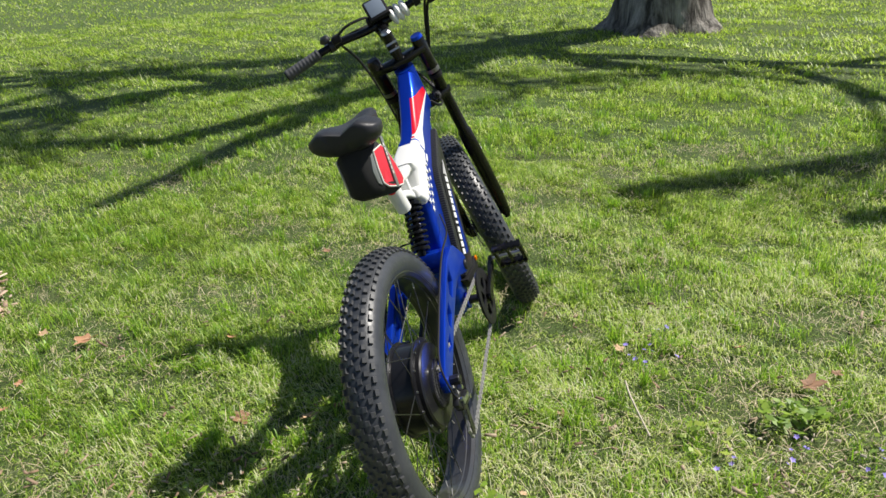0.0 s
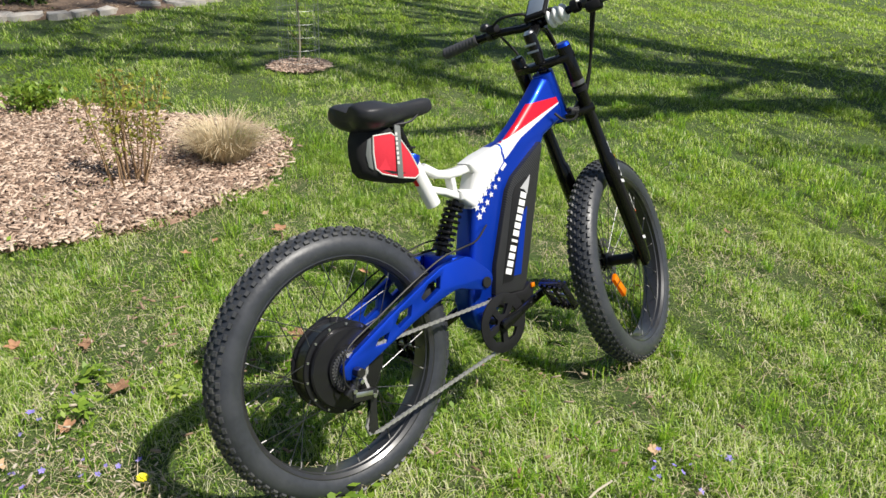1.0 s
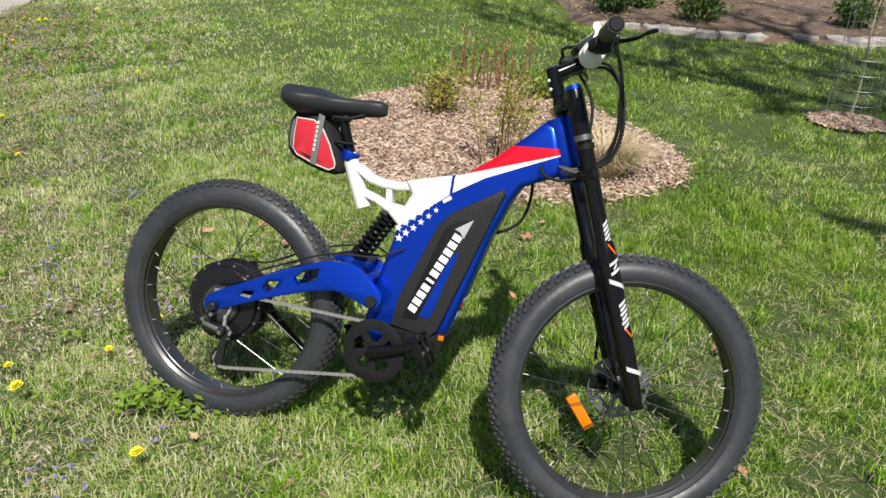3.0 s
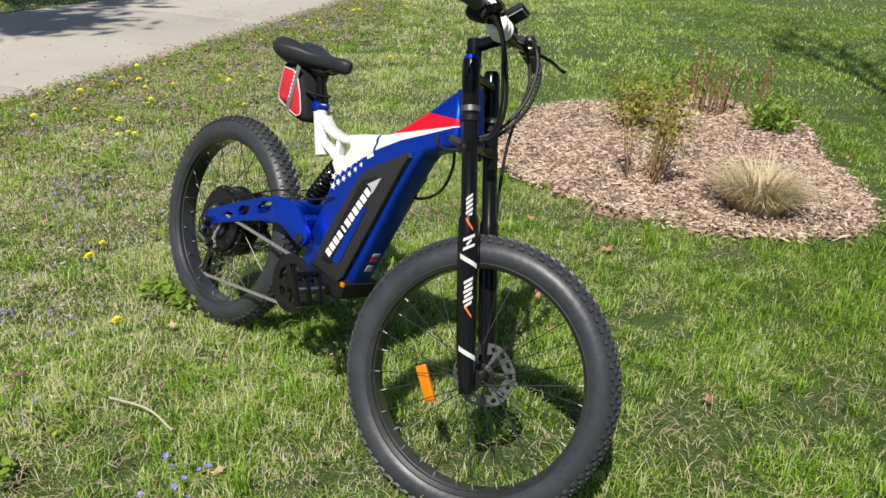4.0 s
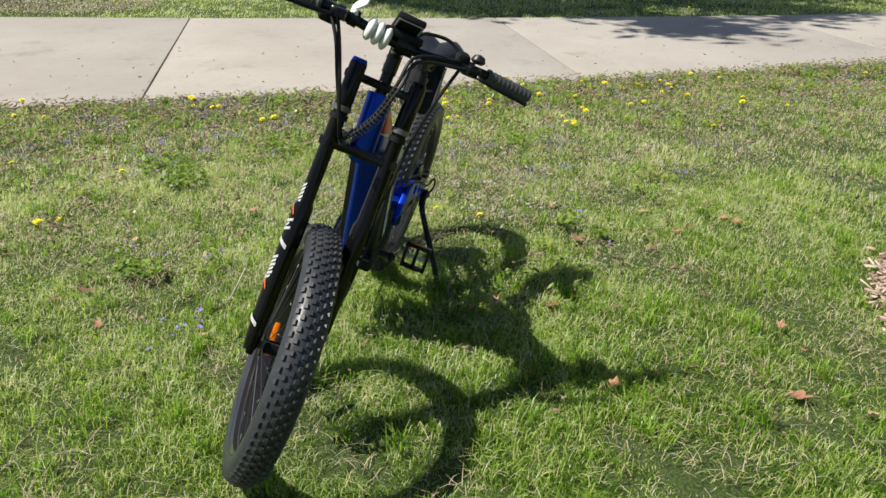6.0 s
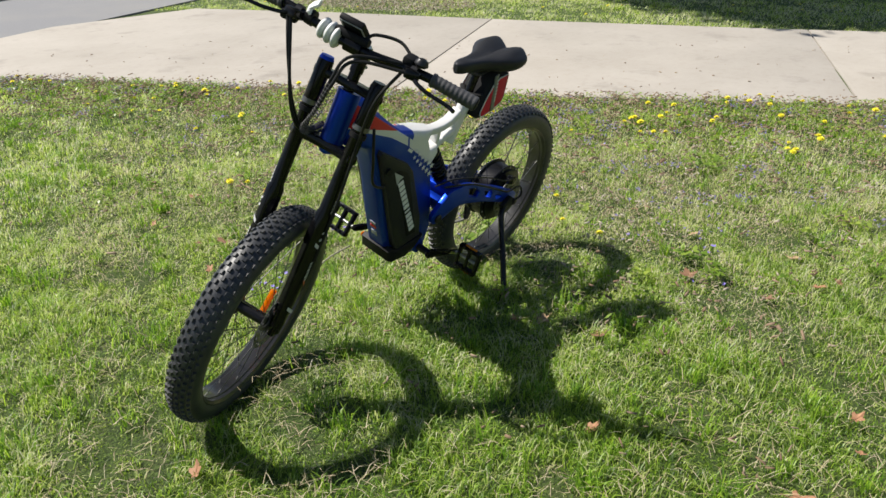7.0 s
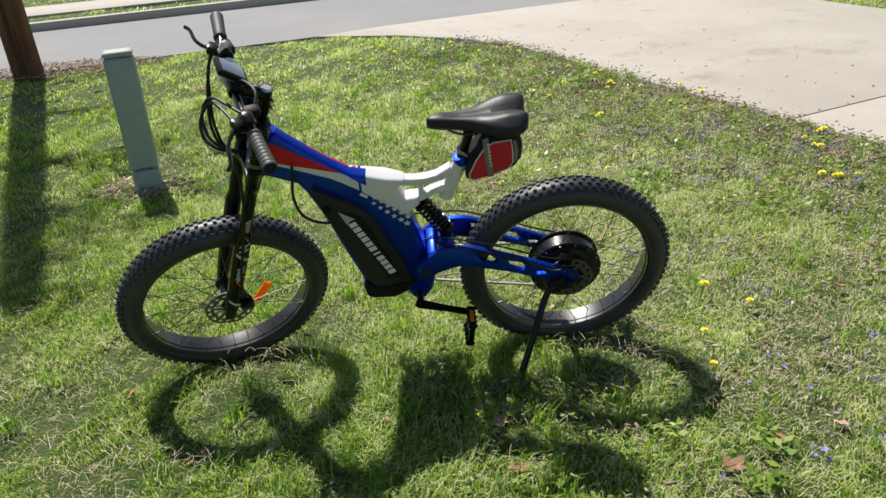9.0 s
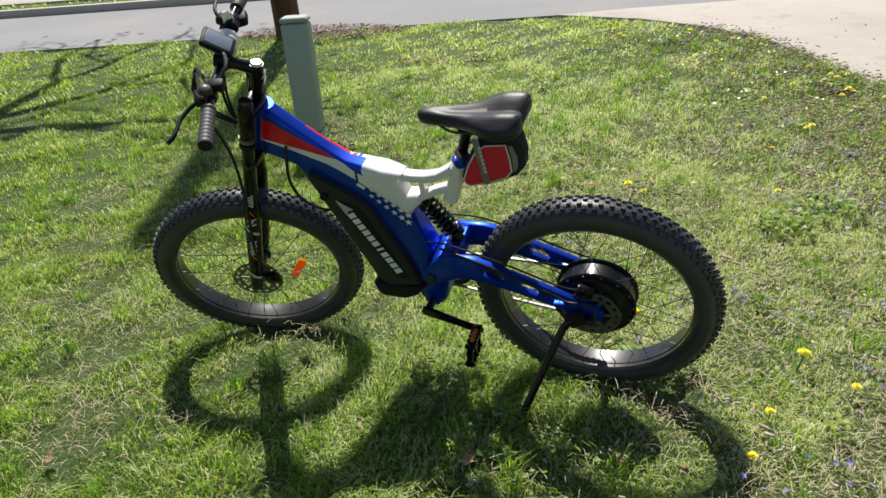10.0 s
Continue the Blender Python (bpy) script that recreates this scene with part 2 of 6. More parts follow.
M_CONCRETE = concrete_material()
M_ASPHALT = asphalt_material()
M_CHIPS = stuff_material("bark_mulch_chips", [(0.10, 0.06, 0.04), (0.30, 0.195, 0.135), (0.52, 0.37, 0.275), (0.76, 0.60, 0.475), (0.17, 0.105, 0.07)])
M_MULCHBASE = painted("mulch_base", (0.24, 0.15, 0.105), 0.9, 0, 0, 0.5, 60, 0.9, dirt=(0.30, 0.20, 0.14))
M_LEAFDRY = stuff_material("dry_leaves", [(0.25, 0.10, 0.04), (0.36, 0.19, 0.08), (0.45, 0.29, 0.15), (0.2, 0.11, 0.06)], 0.7, 0.2)
M_STRAW = stuff_material("dry_straw", [(0.50, 0.39, 0.23), (0.68, 0.56, 0.36), (0.78, 0.68, 0.47), (0.42, 0.32, 0.18)], 0.7, 0.2)
M_LITTER = stuff_material("leaf_bits", [(0.16, 0.10, 0.06), (0.30, 0.20, 0.12), (0.44, 0.35, 0.24), (0.22, 0.13, 0.08)], 0.8, 0.1)
M_VIOLETS = stuff_material("violet_mat", [(0.26, 0.21, 0.52), (0.34, 0.30, 0.58), (0.20, 0.16, 0.42), (0.50, 0.47, 0.66)], 0.6, 0.3)
M_TUFT = stuff_material("tuft_blades", [(0.09, 0.21, 0.015), (0.24, 0.46, 0.03), (0.46, 0.66, 0.06), (0.14, 0.31, 0.02)], 0.4, 0.5)
M_ROSETTE = stuff_material("rosette_leaves", [(0.16, 0.26, 0.03), (0.34, 0.46, 0.06), (0.46, 0.56, 0.09), (0.24, 0.34, 0.07)], 0.38, 0.4)
M_PALELITTER = stuff_material("bleached_leaf_bits", [(0.30, 0.22, 0.14), (0.52, 0.44, 0.33), (0.66, 0.60, 0.48), (0.20, 0.13, 0.08)], 0.8, 0.15)
M_YELLOW = painted("dandelion_yellow", (0.82, 0.74, 0.03), 0.7, 0, 0, 0.15, 300)
M_VIOLET = painted("violet_petals", (0.22, 0.18, 0.50), 0.6, 0, 0, 0.25, 200)
M_STEM = painted("plant_stem", (0.10, 0.17, 0.03), 0.6, 0, 0, 0.2, 100)
M_TWIG = painted("brown_twig", (0.19, 0.10, 0.055), 0.8, 0, 0, 0.3, 100)
M_CANE = painted("tan_cane", (0.27, 0.17, 0.09), 0.8, 0, 0, 0.35, 60)
M_PALEBARK = painted("pale_sapling_bark", (0.40, 0.36, 0.27), 0.8, 0, 0, 0.25, 100)
M_SHRUBLEAF = stuff_material("shrub_leaves", [(0.14, 0.18, 0.025), (0.30, 0.32, 0.04), (0.46, 0.44, 0.06), (0.20, 0.12, 0.04)], 0.55, 0.35)
M_HERB = stuff_material("weed_leaves", [(0.10, 0.20, 0.02), (0.22, 0.36, 0.03), (0.30, 0.42, 0.05)], 0.5, 0.35)


def furrowed(name, dark, lite, scale, stretch, depth):
    """Bark or old timber: furrows that run up the stem."""
    m, t, b = mat(name)
    co = t.nodes.new("ShaderNodeTexCoord")
    mp = node(t, "ShaderNodeMapping")
    mp.inputs["Scale"].default_value = (1, 1, stretch)
    t.links.new(co.outputs["Object"], mp.inputs["Vector"])
    n = node(t, "ShaderNodeTexNoise", Scale=scale, Detail=6.0, Roughness=0.65)
    t.links.new(mp.outputs[0], n.inputs["Vector"])
    big = noise_tex(t, 2.5, 4)
    k = ramp(t, n.outputs["Fac"], 0.38, 0.66)
    c = mixcol(t, k, dark, lite)
    t.links.new(mixcol(t, math_node(t, "MULTIPLY", ramp(t, big, 0.45, 0.7), 0.5), c, dark), b.inputs["Base Color"])
    b.inputs["Roughness"].default_value = 0.95
    bump(t, b, n.outputs["Fac"], 1.0, depth)
    return m


M_BARK = furrowed("tree_bark", (0.040, 0.034, 0.028), (0.38, 0.35, 0.31), 10, 0.14, 0.08)
M_POLE = furrowed("creosoted_pole_wood", (0.06, 0.026, 0.014), (0.27, 0.12, 0.055), 14, 0.05, 0.012)
M_PEDESTAL = painted("grey_green_plastic", (0.33, 0.375, 0.345), 0.6, 0, 0, 0.06, 25, 0.1, dirt=(0.29, 0.325, 0.29))
M_STONE = painted("limestone_slabs", (0.40, 0.37, 0.33), 0.9, 0, 0, 0.3, 25, 0.7, dirt=(0.27, 0.23, 0.19))
M_DARKMULCH = painted("dark_garden_mulch", (0.115, 0.078, 0.055), 0.95, 0, 0, 0.5, 45, 0.9, dirt=(0.19, 0.14, 0.10))
M_BRICK = painted("red_brown_brick", (0.20, 0.085, 0.06), 0.9, 0, 0, 0.3, 25, 0.5)
M_WIRE = painted("galvanised_wire", (0.33, 0.34, 0.33), 0.5, 0.7, 0, 0.2, 80)
M_EVERGREEN = stuff_material("garden_foliage", [(0.03, 0.08, 0.012), (0.08, 0.15, 0.02), (0.14, 0.22, 0.04)], 0.6, 0.25)
M_CURB = painted("kerb_concrete", (0.42, 0.39, 0.34), 0.9, 0, 0, 0.15, 40, 0.4)


# ---- mesh helpers ----
def part(name, bm, material, parent=None, label="", m=None, smooth=True):
    """Links a bmesh as one mesh object, under its thing or part."""
    me = bpy.data.meshes.new(name)
    bmesh.ops.recalc_face_normals(bm, faces=bm.faces)
    bm.to_mesh(me)
    bm.free()
    if smooth:
        me.shade_smooth()
        me.set_sharp_from_angle(angle=radians(38))
    me.materials.append(material)
    ob = new(name, me)
    if parent is not None:
        ob.parent = parent
    if m is not None:
        ob.matrix_basis = m
    if label:
        tagged(ob, label)
    return ob


def same_part(name, ob, parent, m):
    """Another object on the mesh of ob."""
    o = new(name, ob.data)
    o.parent = parent
    o.matrix_basis = m
    return o


def thing(name, label, category, m=None, group="", kind=""):
    ob = new(name)
    if m is not None:
        ob.matrix_basis = m
    return tagged(ob, label, category, group, kind)


def raw(name, verts, faces, material, parent=None, smooth=False):
    me = bpy.data.meshes.new(name)
    me.from_pydata([tuple(v) for v in verts], [], faces)
    me.materials.append(material)
    if smooth:
        me.shade_smooth()
    ob = new(name, me)
    if parent is not None:
        ob.parent = parent
    return ob


def quads_mesh(name, v, f, material, parent=None):
    """A mesh from arrays of corners and of equally long faces."""
    me = bpy.data.meshes.new(name)
    n = f.shape[1]
    me.vertices.add(len(v))
    me.vertices.foreach_set("co", np.asarray(v, dtype=np.float32).ravel())
    me.loops.add(f.size)
    me.loops.foreach_set("vertex_index", np.asarray(f, dtype=np.int32).ravel())
    me.polygons.add(len(f))
    me.polygons.foreach_set("loop_start", np.arange(0, f.size, n, dtype=np.int32))
    me.update(calc_edges=True)
    me.materials.append(material)
    ob = new(name, me)
    if parent is not None:
        ob.parent = parent
    return ob


def tube(pts, r, sides=10, bm=None, closed=False, flat=1.0):
    """A round bar swept along points; r a radius or one for each point."""
    bm = bm or bmesh.new()
    pts = [Vector(p) for p in pts]
    n = len(pts)
    rs = r if isinstance(r, (list, tuple)) else [r] * n
    up = None
    rings = []
    for i, p in enumerate(pts):
        a = pts[(i - 1) % n] if closed or i else p
        c = pts[(i + 1) % n] if closed or i < n - 1 else p
        d = (c - a).normalized()
        if up is None:
            up = Vector((0, 0, 1)) if abs(d.z) < 0.8 else Vector((1, 0, 0))
        side = d.cross(up).normalized()
        up = side.cross(d).normalized()
        rings.append([bm.verts.new(p + rs[i] * (math.cos(k) * side + flat * math.sin(k) * up))
                      for k in (2 * math.pi * j / sides for j in range(sides))])
    last = n if closed else n - 1
    for i in range(last):
        u, w = rings[i], rings[(i + 1) % n]
        for j in range(sides):
            bm.faces.new((u[j], u[(j + 1) % sides], w[(j + 1) % sides], w[j]))
    if not closed:
        bm.faces.new(rings[0])
        bm.faces.new(rings[-1])
    return bm


def smooth_path(pts, steps=8):
    """Catmull-Rom points through pts."""
    p = [Vector(q) for q in pts]
    p = [2 * p[0] - p[1], *p, 2 * p[-1] - p[-2]]
    out = []
    for i in range(1, len(p) - 2):
        a, b, c, d = p[i - 1:i + 3]
        for k in range(steps):
            t = k / steps
            out.append(0.5 * (2 * b + (c - a) * t + (2 * a - 5 * b + 4 * c - d) * t * t + (3 * b - a - 3 * c + d) * t ** 3))
    out.append(p[-2])
    return out


def plate(outer, holes, y0, y1, bevel=0.0, bm=None, seg=2):
    """A plate cut from an outline in x and z, from y0 to y1, with holes through it."""
    own = bmesh.new()
    edges = []
    for loop in (outer, *holes):
        vs = [own.verts.new((x, y0, z)) for x, z in loop]
        edges += [own.edges.new((vs[i], vs[(i + 1) % len(vs)])) for i in range(len(vs))]
    bmesh.ops.triangle_fill(own, use_beauty=True, use_dissolve=False, edges=edges)
    bmesh.ops.dissolve_limit(own, angle_limit=0.01, verts=own.verts, edges=own.edges)
    r = bmesh.ops.extrude_face_region(own, geom=own.faces[:])
    bmesh.ops.translate(own, vec=(0, y1 - y0, 0), verts=[g for g in r["geom"] if isinstance(g, bmesh.types.BMVert)])
    bmesh.ops.recalc_face_normals(own, faces=own.faces)
    if bevel:
        es = [e for e in own.edges if len(e.link_faces) == 2 and abs(e.verts[0].co.y - e.verts[1].co.y) < 1e-6 and e.calc_face_angle(0) > 1.0]
        bmesh.ops.bevel(own, geom=es, offset=bevel, segments=seg, affect="EDGES", profile=0.5, clamp_overlap=True)
    if bm is None:
        return own
    me = bpy.data.meshes.new("tmp")
    own.to_mesh(me)
    own.free()
    bm.from_mesh(me)
    bpy.data.meshes.remove(me)
    return bm


def box(size, m=None, bevel=0.0, bm=None, seg=2):
    own = bmesh.new()
    bmesh.ops.create_cube(own, size=1.0, matrix=(m or Matrix()) @ Matrix.Diagonal((*size, 1)))
    if bevel:
        bmesh.ops.bevel(own, geom=own.edges[:], offset=bevel, segments=seg, affect="EDGES", profile=0.5)
    if bm is None:
        return own
    me = bpy.data.meshes.new("tmp")
    own.to_mesh(me)
    own.free()
    bm.from_mesh(me)
    bpy.data.meshes.remove(me)
    return bm


def lathe(profile, sides=48, bm=None, y=0.0, m=None):
    """Turns (radius, y) pairs round the y axis; closed where the profile returns to its start."""
    bm = bm or bmesh.new()
    m = m or Matrix()
    rings = []
    for r, yy in profile:
        rings.append([bm.verts.new(m @ Vector((r * math.cos(a), yy + y, r * math.sin(a)))) for a in (2 * math.pi * j / sides for j in range(sides))])
    for u, w in zip(rings, rings[1:]):
        for j in range(sides):
            bm.faces.new((u[j], u[(j + 1) % sides], w[(j + 1) % sides], w[j]))
    if profile[0][0] == profile[-1][0] and profile[0][1] == profile[-1][1]:
        bmesh.ops.remove_doubles(bm, verts=bm.verts, dist=1e-5)
    else:
        for ring in (rings[0], rings[-1]):
            bm.faces.new(ring)
    return bm


# ---- bicycle ----
BIKE = pose(0, -0.0463, -0.006, 0, 0, -3.6) @ pose(0, 0, 0, -16.7, 0, 0)
FRONT = pose(1.212, -0.052, 0.310, 0, 0, 15.5) @ pose(0, 0, 0, -24.3, 0, 0)
lateral = FRONT.to_3x3().col[1].copy()
axis_up = BIKE.to_3x3() @ Vector((-math.sin(radians(18.5)), 0, math.cos(radians(18.5))))
axis_up = (axis_up - lateral * axis_up.dot(lateral)).normalized()
ahead = lateral.cross(axis_up)
turn = Matrix((ahead, lateral, axis_up)).transposed()
STEER = BIKE.inverted() @ Matrix.Translation(FRONT.translation - turn @ Vector((0.022, 0, -0.742))) @ turn.to_4x4()
FHUB = STEER @ Matrix.Translation((0.022, 0, -0.742))
RHUB = Matrix.Translation((0.02, 0, 0.364))
WHEEL_R = 0.366

bike = thing("electric_bicycle", "blue, white and red fat-tyre electric bicycle leaning on its kickstand", "bicycle", BIKE)


def tyre_mesh():
    """Casing of a fat tyre, open towards the rim."""
    prof = []
    for k in range(25):
        a = radians(-122 + 244 * k / 24)
        prof.append((WHEEL_R - 0.048 + 0.043 * math.cos(a), 0.049 * math.sin(a)))
    return lathe(prof + [prof[0]], 96)


def knob_mesh():
    """Rows of square tread blocks round the tyre."""
    v, f = [], []
    n = 78
    rows = ((-46, 0, 16, 11), (-27, 1, 14, 12), (-9, 0, 14, 11), (9, 1, 14, 11), (27, 0, 14, 12), (46, 1, 16, 11))
    for deg, odd, lx, ly in rows:
        a = radians(deg)
        for k in range(n):
            th = 2 * math.pi * (k + 0.5 * odd) / n
            er = Vector((math.cos(th), 0, math.sin(th)))
            et = Vector((-math.sin(th), 0, math.cos(th)))
            out = (math.cos(a) * er + Vector((0, math.sin(a), 0))).normalized()
            across = et.cross(out)
            c = (WHEEL_R - 0.048 + 0.043 * math.cos(a)) * er + Vector((0, 0.049 * math.sin(a), 0))
            b = len(v)
            for h, s in ((-0.003, 1.0), (0.0055, 0.78)):
                for sx, sy in ((-1, -1), (1, -1), (1, 1), (-1, 1)):
                    v.append(c + out * h + et * (sx * s * lx * 0.0005) + across * (sy * s * ly * 0.0005))
            f += [(b + 4, b + 5, b + 6, b + 7)] + [(b + i, b + (i + 1) % 4, b + 4 + (i + 1) % 4, b + 4 + i) for i in range(4)]
    return v, f


def wheel(name, m, hub_profile, flange_r, flange_y, label):
    rim_prof = [(0.287, -0.037), (0.292, -0.041), (0.299, -0.040), (0.297, -0.034), (0.290, -0.030), (0.287, 0.0), (0.290, 0.030), (0.297, 0.034),
                (0.299, 0.040), (0.292, 0.041), (0.287, 0.037), (0.283, 0.034), (0.2825, 0.022), (0.280, 0.020), (0.279, 0.0), (0.280, -0.020),
                (0.2825, -0.022), (0.283, -0.034), (0.287, -0.037)]
    w = part(name, lathe(rim_prof, 96), M_RIM, bike, label, m)
    part("tyre", tyre_mesh(), M_RUBBER, w, "fat black rubber tyre with smooth grey sidewalls")
    v, f = knob_mesh()
    tagged(raw("tread", v, f, M_KNOB, w), "square knobby tread blocks", kind="stuff")
    part("hub", lathe(hub_profile, 56), M_MOTOR, w)
    for i in range(32):
        a = 2 * math.pi * i / 32
        side = 1 if i % 2 else -1
        cross = 0.42 if (i // 2) % 2 else -0.42
        p = Vector((flange_r * math.cos(a + cross), side * flange_y, flange_r * math.sin(a + cross)))
        q = Vector((0.281 * math.cos(a), side * 0.014, 0.281 * math.sin(a)))
        sp = part("spoke", tube([p, q], 0.0013, 5), M_SPOKE, w)
        part("nipple", tube([p.lerp(q, 1 - 0.016 / (q - p).length), q], 0.0019, 6), M_CHAIN, sp, "bright spoke nipple")
    return w


rear_wheel = wheel("rear_wheel", RHUB, [(0.012, -0.095), (0.012, -0.062), (0.062, -0.060), (0.064, -0.052), (0.104, -0.050), (0.108, -0.046), (0.109, -0.036),
                   (0.121, -0.035), (0.123, -0.031), (0.121, -0.028), (0.114, -0.026), (0.114, 0.026), (0.121, 0.028), (0.123, 0.031), (0.121, 0.035),
                   (0.109, 0.036), (0.108, 0.046), (0.070, 0.052), (0.060, 0.060), (0.012, 0.062), (0.012, 0.10)], 0.118, 0.031, "rear wheel with black rim and large hub motor")
front_wheel = wheel("front_wheel", FHUB, [(0.010, -0.078), (0.010, -0.058), (0.030, -0.056), (0.031, -0.050), (0.020, -0.046), (0.019, 0.046), (0.031, 0.050),
                    (0.030, 0.056), (0.010, 0.058), (0.010, 0.078)], 0.028, 0.053, "front wheel with black rim, steered to one side")
for s in range(14):
    a = 2 * math.pi * s / 14
    for side in (-1, 1):
        part("screw", tube([(0.115 * math.cos(a), side * 0.034, 0.115 * math.sin(a)), (0.115 * math.cos(a), side * 0.0385, 0.115 * math.sin(a))], 0.0035, 7), M_STEEL, rear_wheel)


def disc(name, m, r, parent):
    outer = [(r * (1 + 0.02 * math.cos(6 * a)) * math.cos(a), r * (1 + 0.02 * math.cos(6 * a)) * math.sin(a)) for a in (2 * math.pi * i / 72 for i in range(72))]
    holes = []
    for i in range(16):
        a = 2 * math.pi * i / 16
        holes.append([((0.84 * r + 0.075 * r * math.cos(k)) * math.cos(a) + 0.10 * r * math.sin(k) * -math.sin(a),
                       (0.84 * r + 0.075 * r * math.cos(k)) * math.sin(a) + 0.10 * r * math.sin(k) * math.cos(a)) for k in (2 * math.pi * j / 8 for j in range(8))])
    for i in range(6):
        a = 2 * math.pi * (i + 0.5) / 6
        holes.append([(0.5 * r * math.cos(a + u) * k, 0.5 * r * math.sin(a + u) * k) for u, k in ((-0.32, 0.62), (0.32, 0.62), (0.43, 1.38), (-0.43, 1.38))])
    return part(name, plate(outer, holes, -0.001, 0.001), M_DISC, parent, "drilled steel brake disc", m, smooth=False)


disc("brake_disc", Matrix.Translation((0, 0.062, 0)), 0.085, front_wheel)
disc("brake_disc", Matrix.Translation((0, 0.072, 0)), 0.085, rear_wheel)
refl = box((0.029, 0.014, 0.098), Matrix.Translation((0, 0, 0)), 0.003)
rc = (BIKE @ FHUB).inverted() @ Vector((1.102, -0.122, 0.273))
rd = ((BIKE @ FHUB).inverted().to_3x3() @ Vector((-0.065, 0.02, 0.09))).normalized()
part("wheel_reflector", refl, M_ORANGE, front_wheel, "orange spoke reflector", pose(rc.x, -0.016, rc.z, 0, math.degrees(math.atan2(rd.x, rd.z)), 0))

# main frame
BODY = [(0.905, 0.998), (0.855, 0.951), (0.771, 0.881), (0.709, 0.837), (0.655, 0.824), (0.603, 0.812), (0.545, 0.797), (0.565, 0.765), (0.545, 0.722), (0.505, 0.727),
        (0.503, 0.700), (0.537, 0.671), (0.513, 0.579), (0.488, 0.492), (0.469, 0.395), (0.480, 0.330), (0.500, 0.298), (0.556, 0.298), (0.582, 0.340),
        (0.700, 0.372), (0.712, 0.395), (0.757, 0.528), (0.804, 0.683), (0.846, 0.786), (0.868, 0.822), (0.93, 0.850), (0.962, 0.862), (0.965, 0.90), (0.935, 0.992)]
body_bm = plate(BODY, [], -0.043, 0.043, 0.024, seg=5)
for q in body_bm.verts:
    back = min(1.0, max(0.0, (0.60 - q.co.x) / 0.07)) * min(1.0, max(0.0, (q.co.z - 0.68) / 0.06))
    z_top = 0.837 + (q.co.x - 0.709) * 0.82
    ridge = min(1.0, max(0.0, 1.0 - (z_top - q.co.z) / 0.10)) * min(1.0, max(0.0, (q.co.x - 0.66) / 0.08))
    q.co.y *= (1.0 - 0.42 * back) * (1.0 - 0.40 * ridge)
frame_body = part("main_frame", body_bm, M_FRAME, bike, "glossy blue frame with white and red flashes")
rear = bmesh.new()


def bar(bm, pts, hy, hz):
    """A flat bar in the frame's plane, hy half wide and hz half high."""
    pts = [Vector((x, 0, z)) for x, z in pts]
    up, lo = [], []
    for i, p in enumerate(pts):
        d = (pts[min(i + 1, len(pts) - 1)] - pts[max(i - 1, 0)]).normalized()
        nrm = Vector((-d.z, 0, d.x))
        up.append((p.x + hz * nrm.x, p.z + hz * nrm.z))
        lo.append((p.x - hz * nrm.x, p.z - hz * nrm.z))
    plate(up + lo[::-1], [], -hy, hy, min(hy, hz) * 0.55, bm, 3)


bar(rear, [(0.62, 0.795), (0.56, 0.783), (0.52, 0.778), (0.48, 0.779), (0.44, 0.788), (0.395, 0.816)], 0.020, 0.0125)
bar(rear, [(0.545, 0.690), (0.50, 0.713), (0.46, 0.733), (0.41, 0.750)], 0.019, 0.010)
bar(rear, [(0.497, 0.715), (0.494, 0.775)], 0.016, 0.009)
tube([(0.362, 0, 0.850), (0.368, 0, 0.832), (0.420, 0, 0.704)], [0.020, 0.022, 0.022], 20, rear)
part("rear_frame", rear, M_WHITE, frame_body, "white painted seat tube and brace with cut-outs")
part("seat_tube_flash", tube([(0.3657, 0, 0.8237), (0.3862, 0, 0.7737)], 0.0175, 20), M_RED, frame_body, "red flash")
part("seat_clamp", lathe([(0.0245, -0.014), (0.026, -0.010), (0.026, 0.010), (0.0245, 0.014)], 24, m=pose(0.364, 0, 0.845, 90, 0, 0) @ pose(0, 0, 0, 0, 0, -22)), M_BLUE, frame_body, "blue seat clamp")
part("clamp_bolt", tube([(0.335, -0.02, 0.853), (0.335, 0.02, 0.853)], 0.006, 10), M_MATT, frame_body)
part("head_tube", tube([(0.941, 0, 1.018), (0.936, 0, 1.012), (0.992, 0, 0.858), (0.990, 0, 0.850)][1:], [0.034, 0.034, 0.031], 24), M_BLUE, frame_body, "blue head tube")

# stars and small badge on both flanks
star = bmesh.new()
vs = [star.verts.new((r * math.sin(a), 0, r * math.cos(a))) for r, a in ((0.0125 if i % 2 == 0 else 0.0052, math.pi * i / 5) for i in range(10))]
star.faces.new(vs)
ex = bmesh.ops.extrude_face_region(star, geom=star.faces[:])
bmesh.ops.translate(star, vec=(0, 0.0012, 0), verts=[g for g in ex["geom"] if isinstance(g, bmesh.types.BMVert)])
star_ob = None
STARS = [(0.548, 0.640), (0.543, 0.668), (0.566, 0.657), (0.563, 0.685), (0.586, 0.674), (0.583, 0.702), (0.606, 0.693), (0.602, 0.718),
         (0.626, 0.712), (0.621, 0.736), (0.645, 0.731), (0.640, 0.753)]
for side in (-1, 1):
    for i, (x, z) in enumerate(STARS):
        sc = 1.0 - 0.035 * i
        m = pose(x, side * 0.0442 - 0.0006, z) @ Matrix.Diagonal((sc, 1, sc, 1))
        if star_ob is None:
            star_ob = part("star", star, M_DECALW, frame_body, "white star", m, smooth=False)
        else:
            same_part("star", star_ob, frame_body, m)
    part("badge", box((0.026, 0.0012, 0.010), pose(0.672, side * 0.0428, 0.764, 0, -36, 0)), M_DECALW, frame_body, "small white model badge")

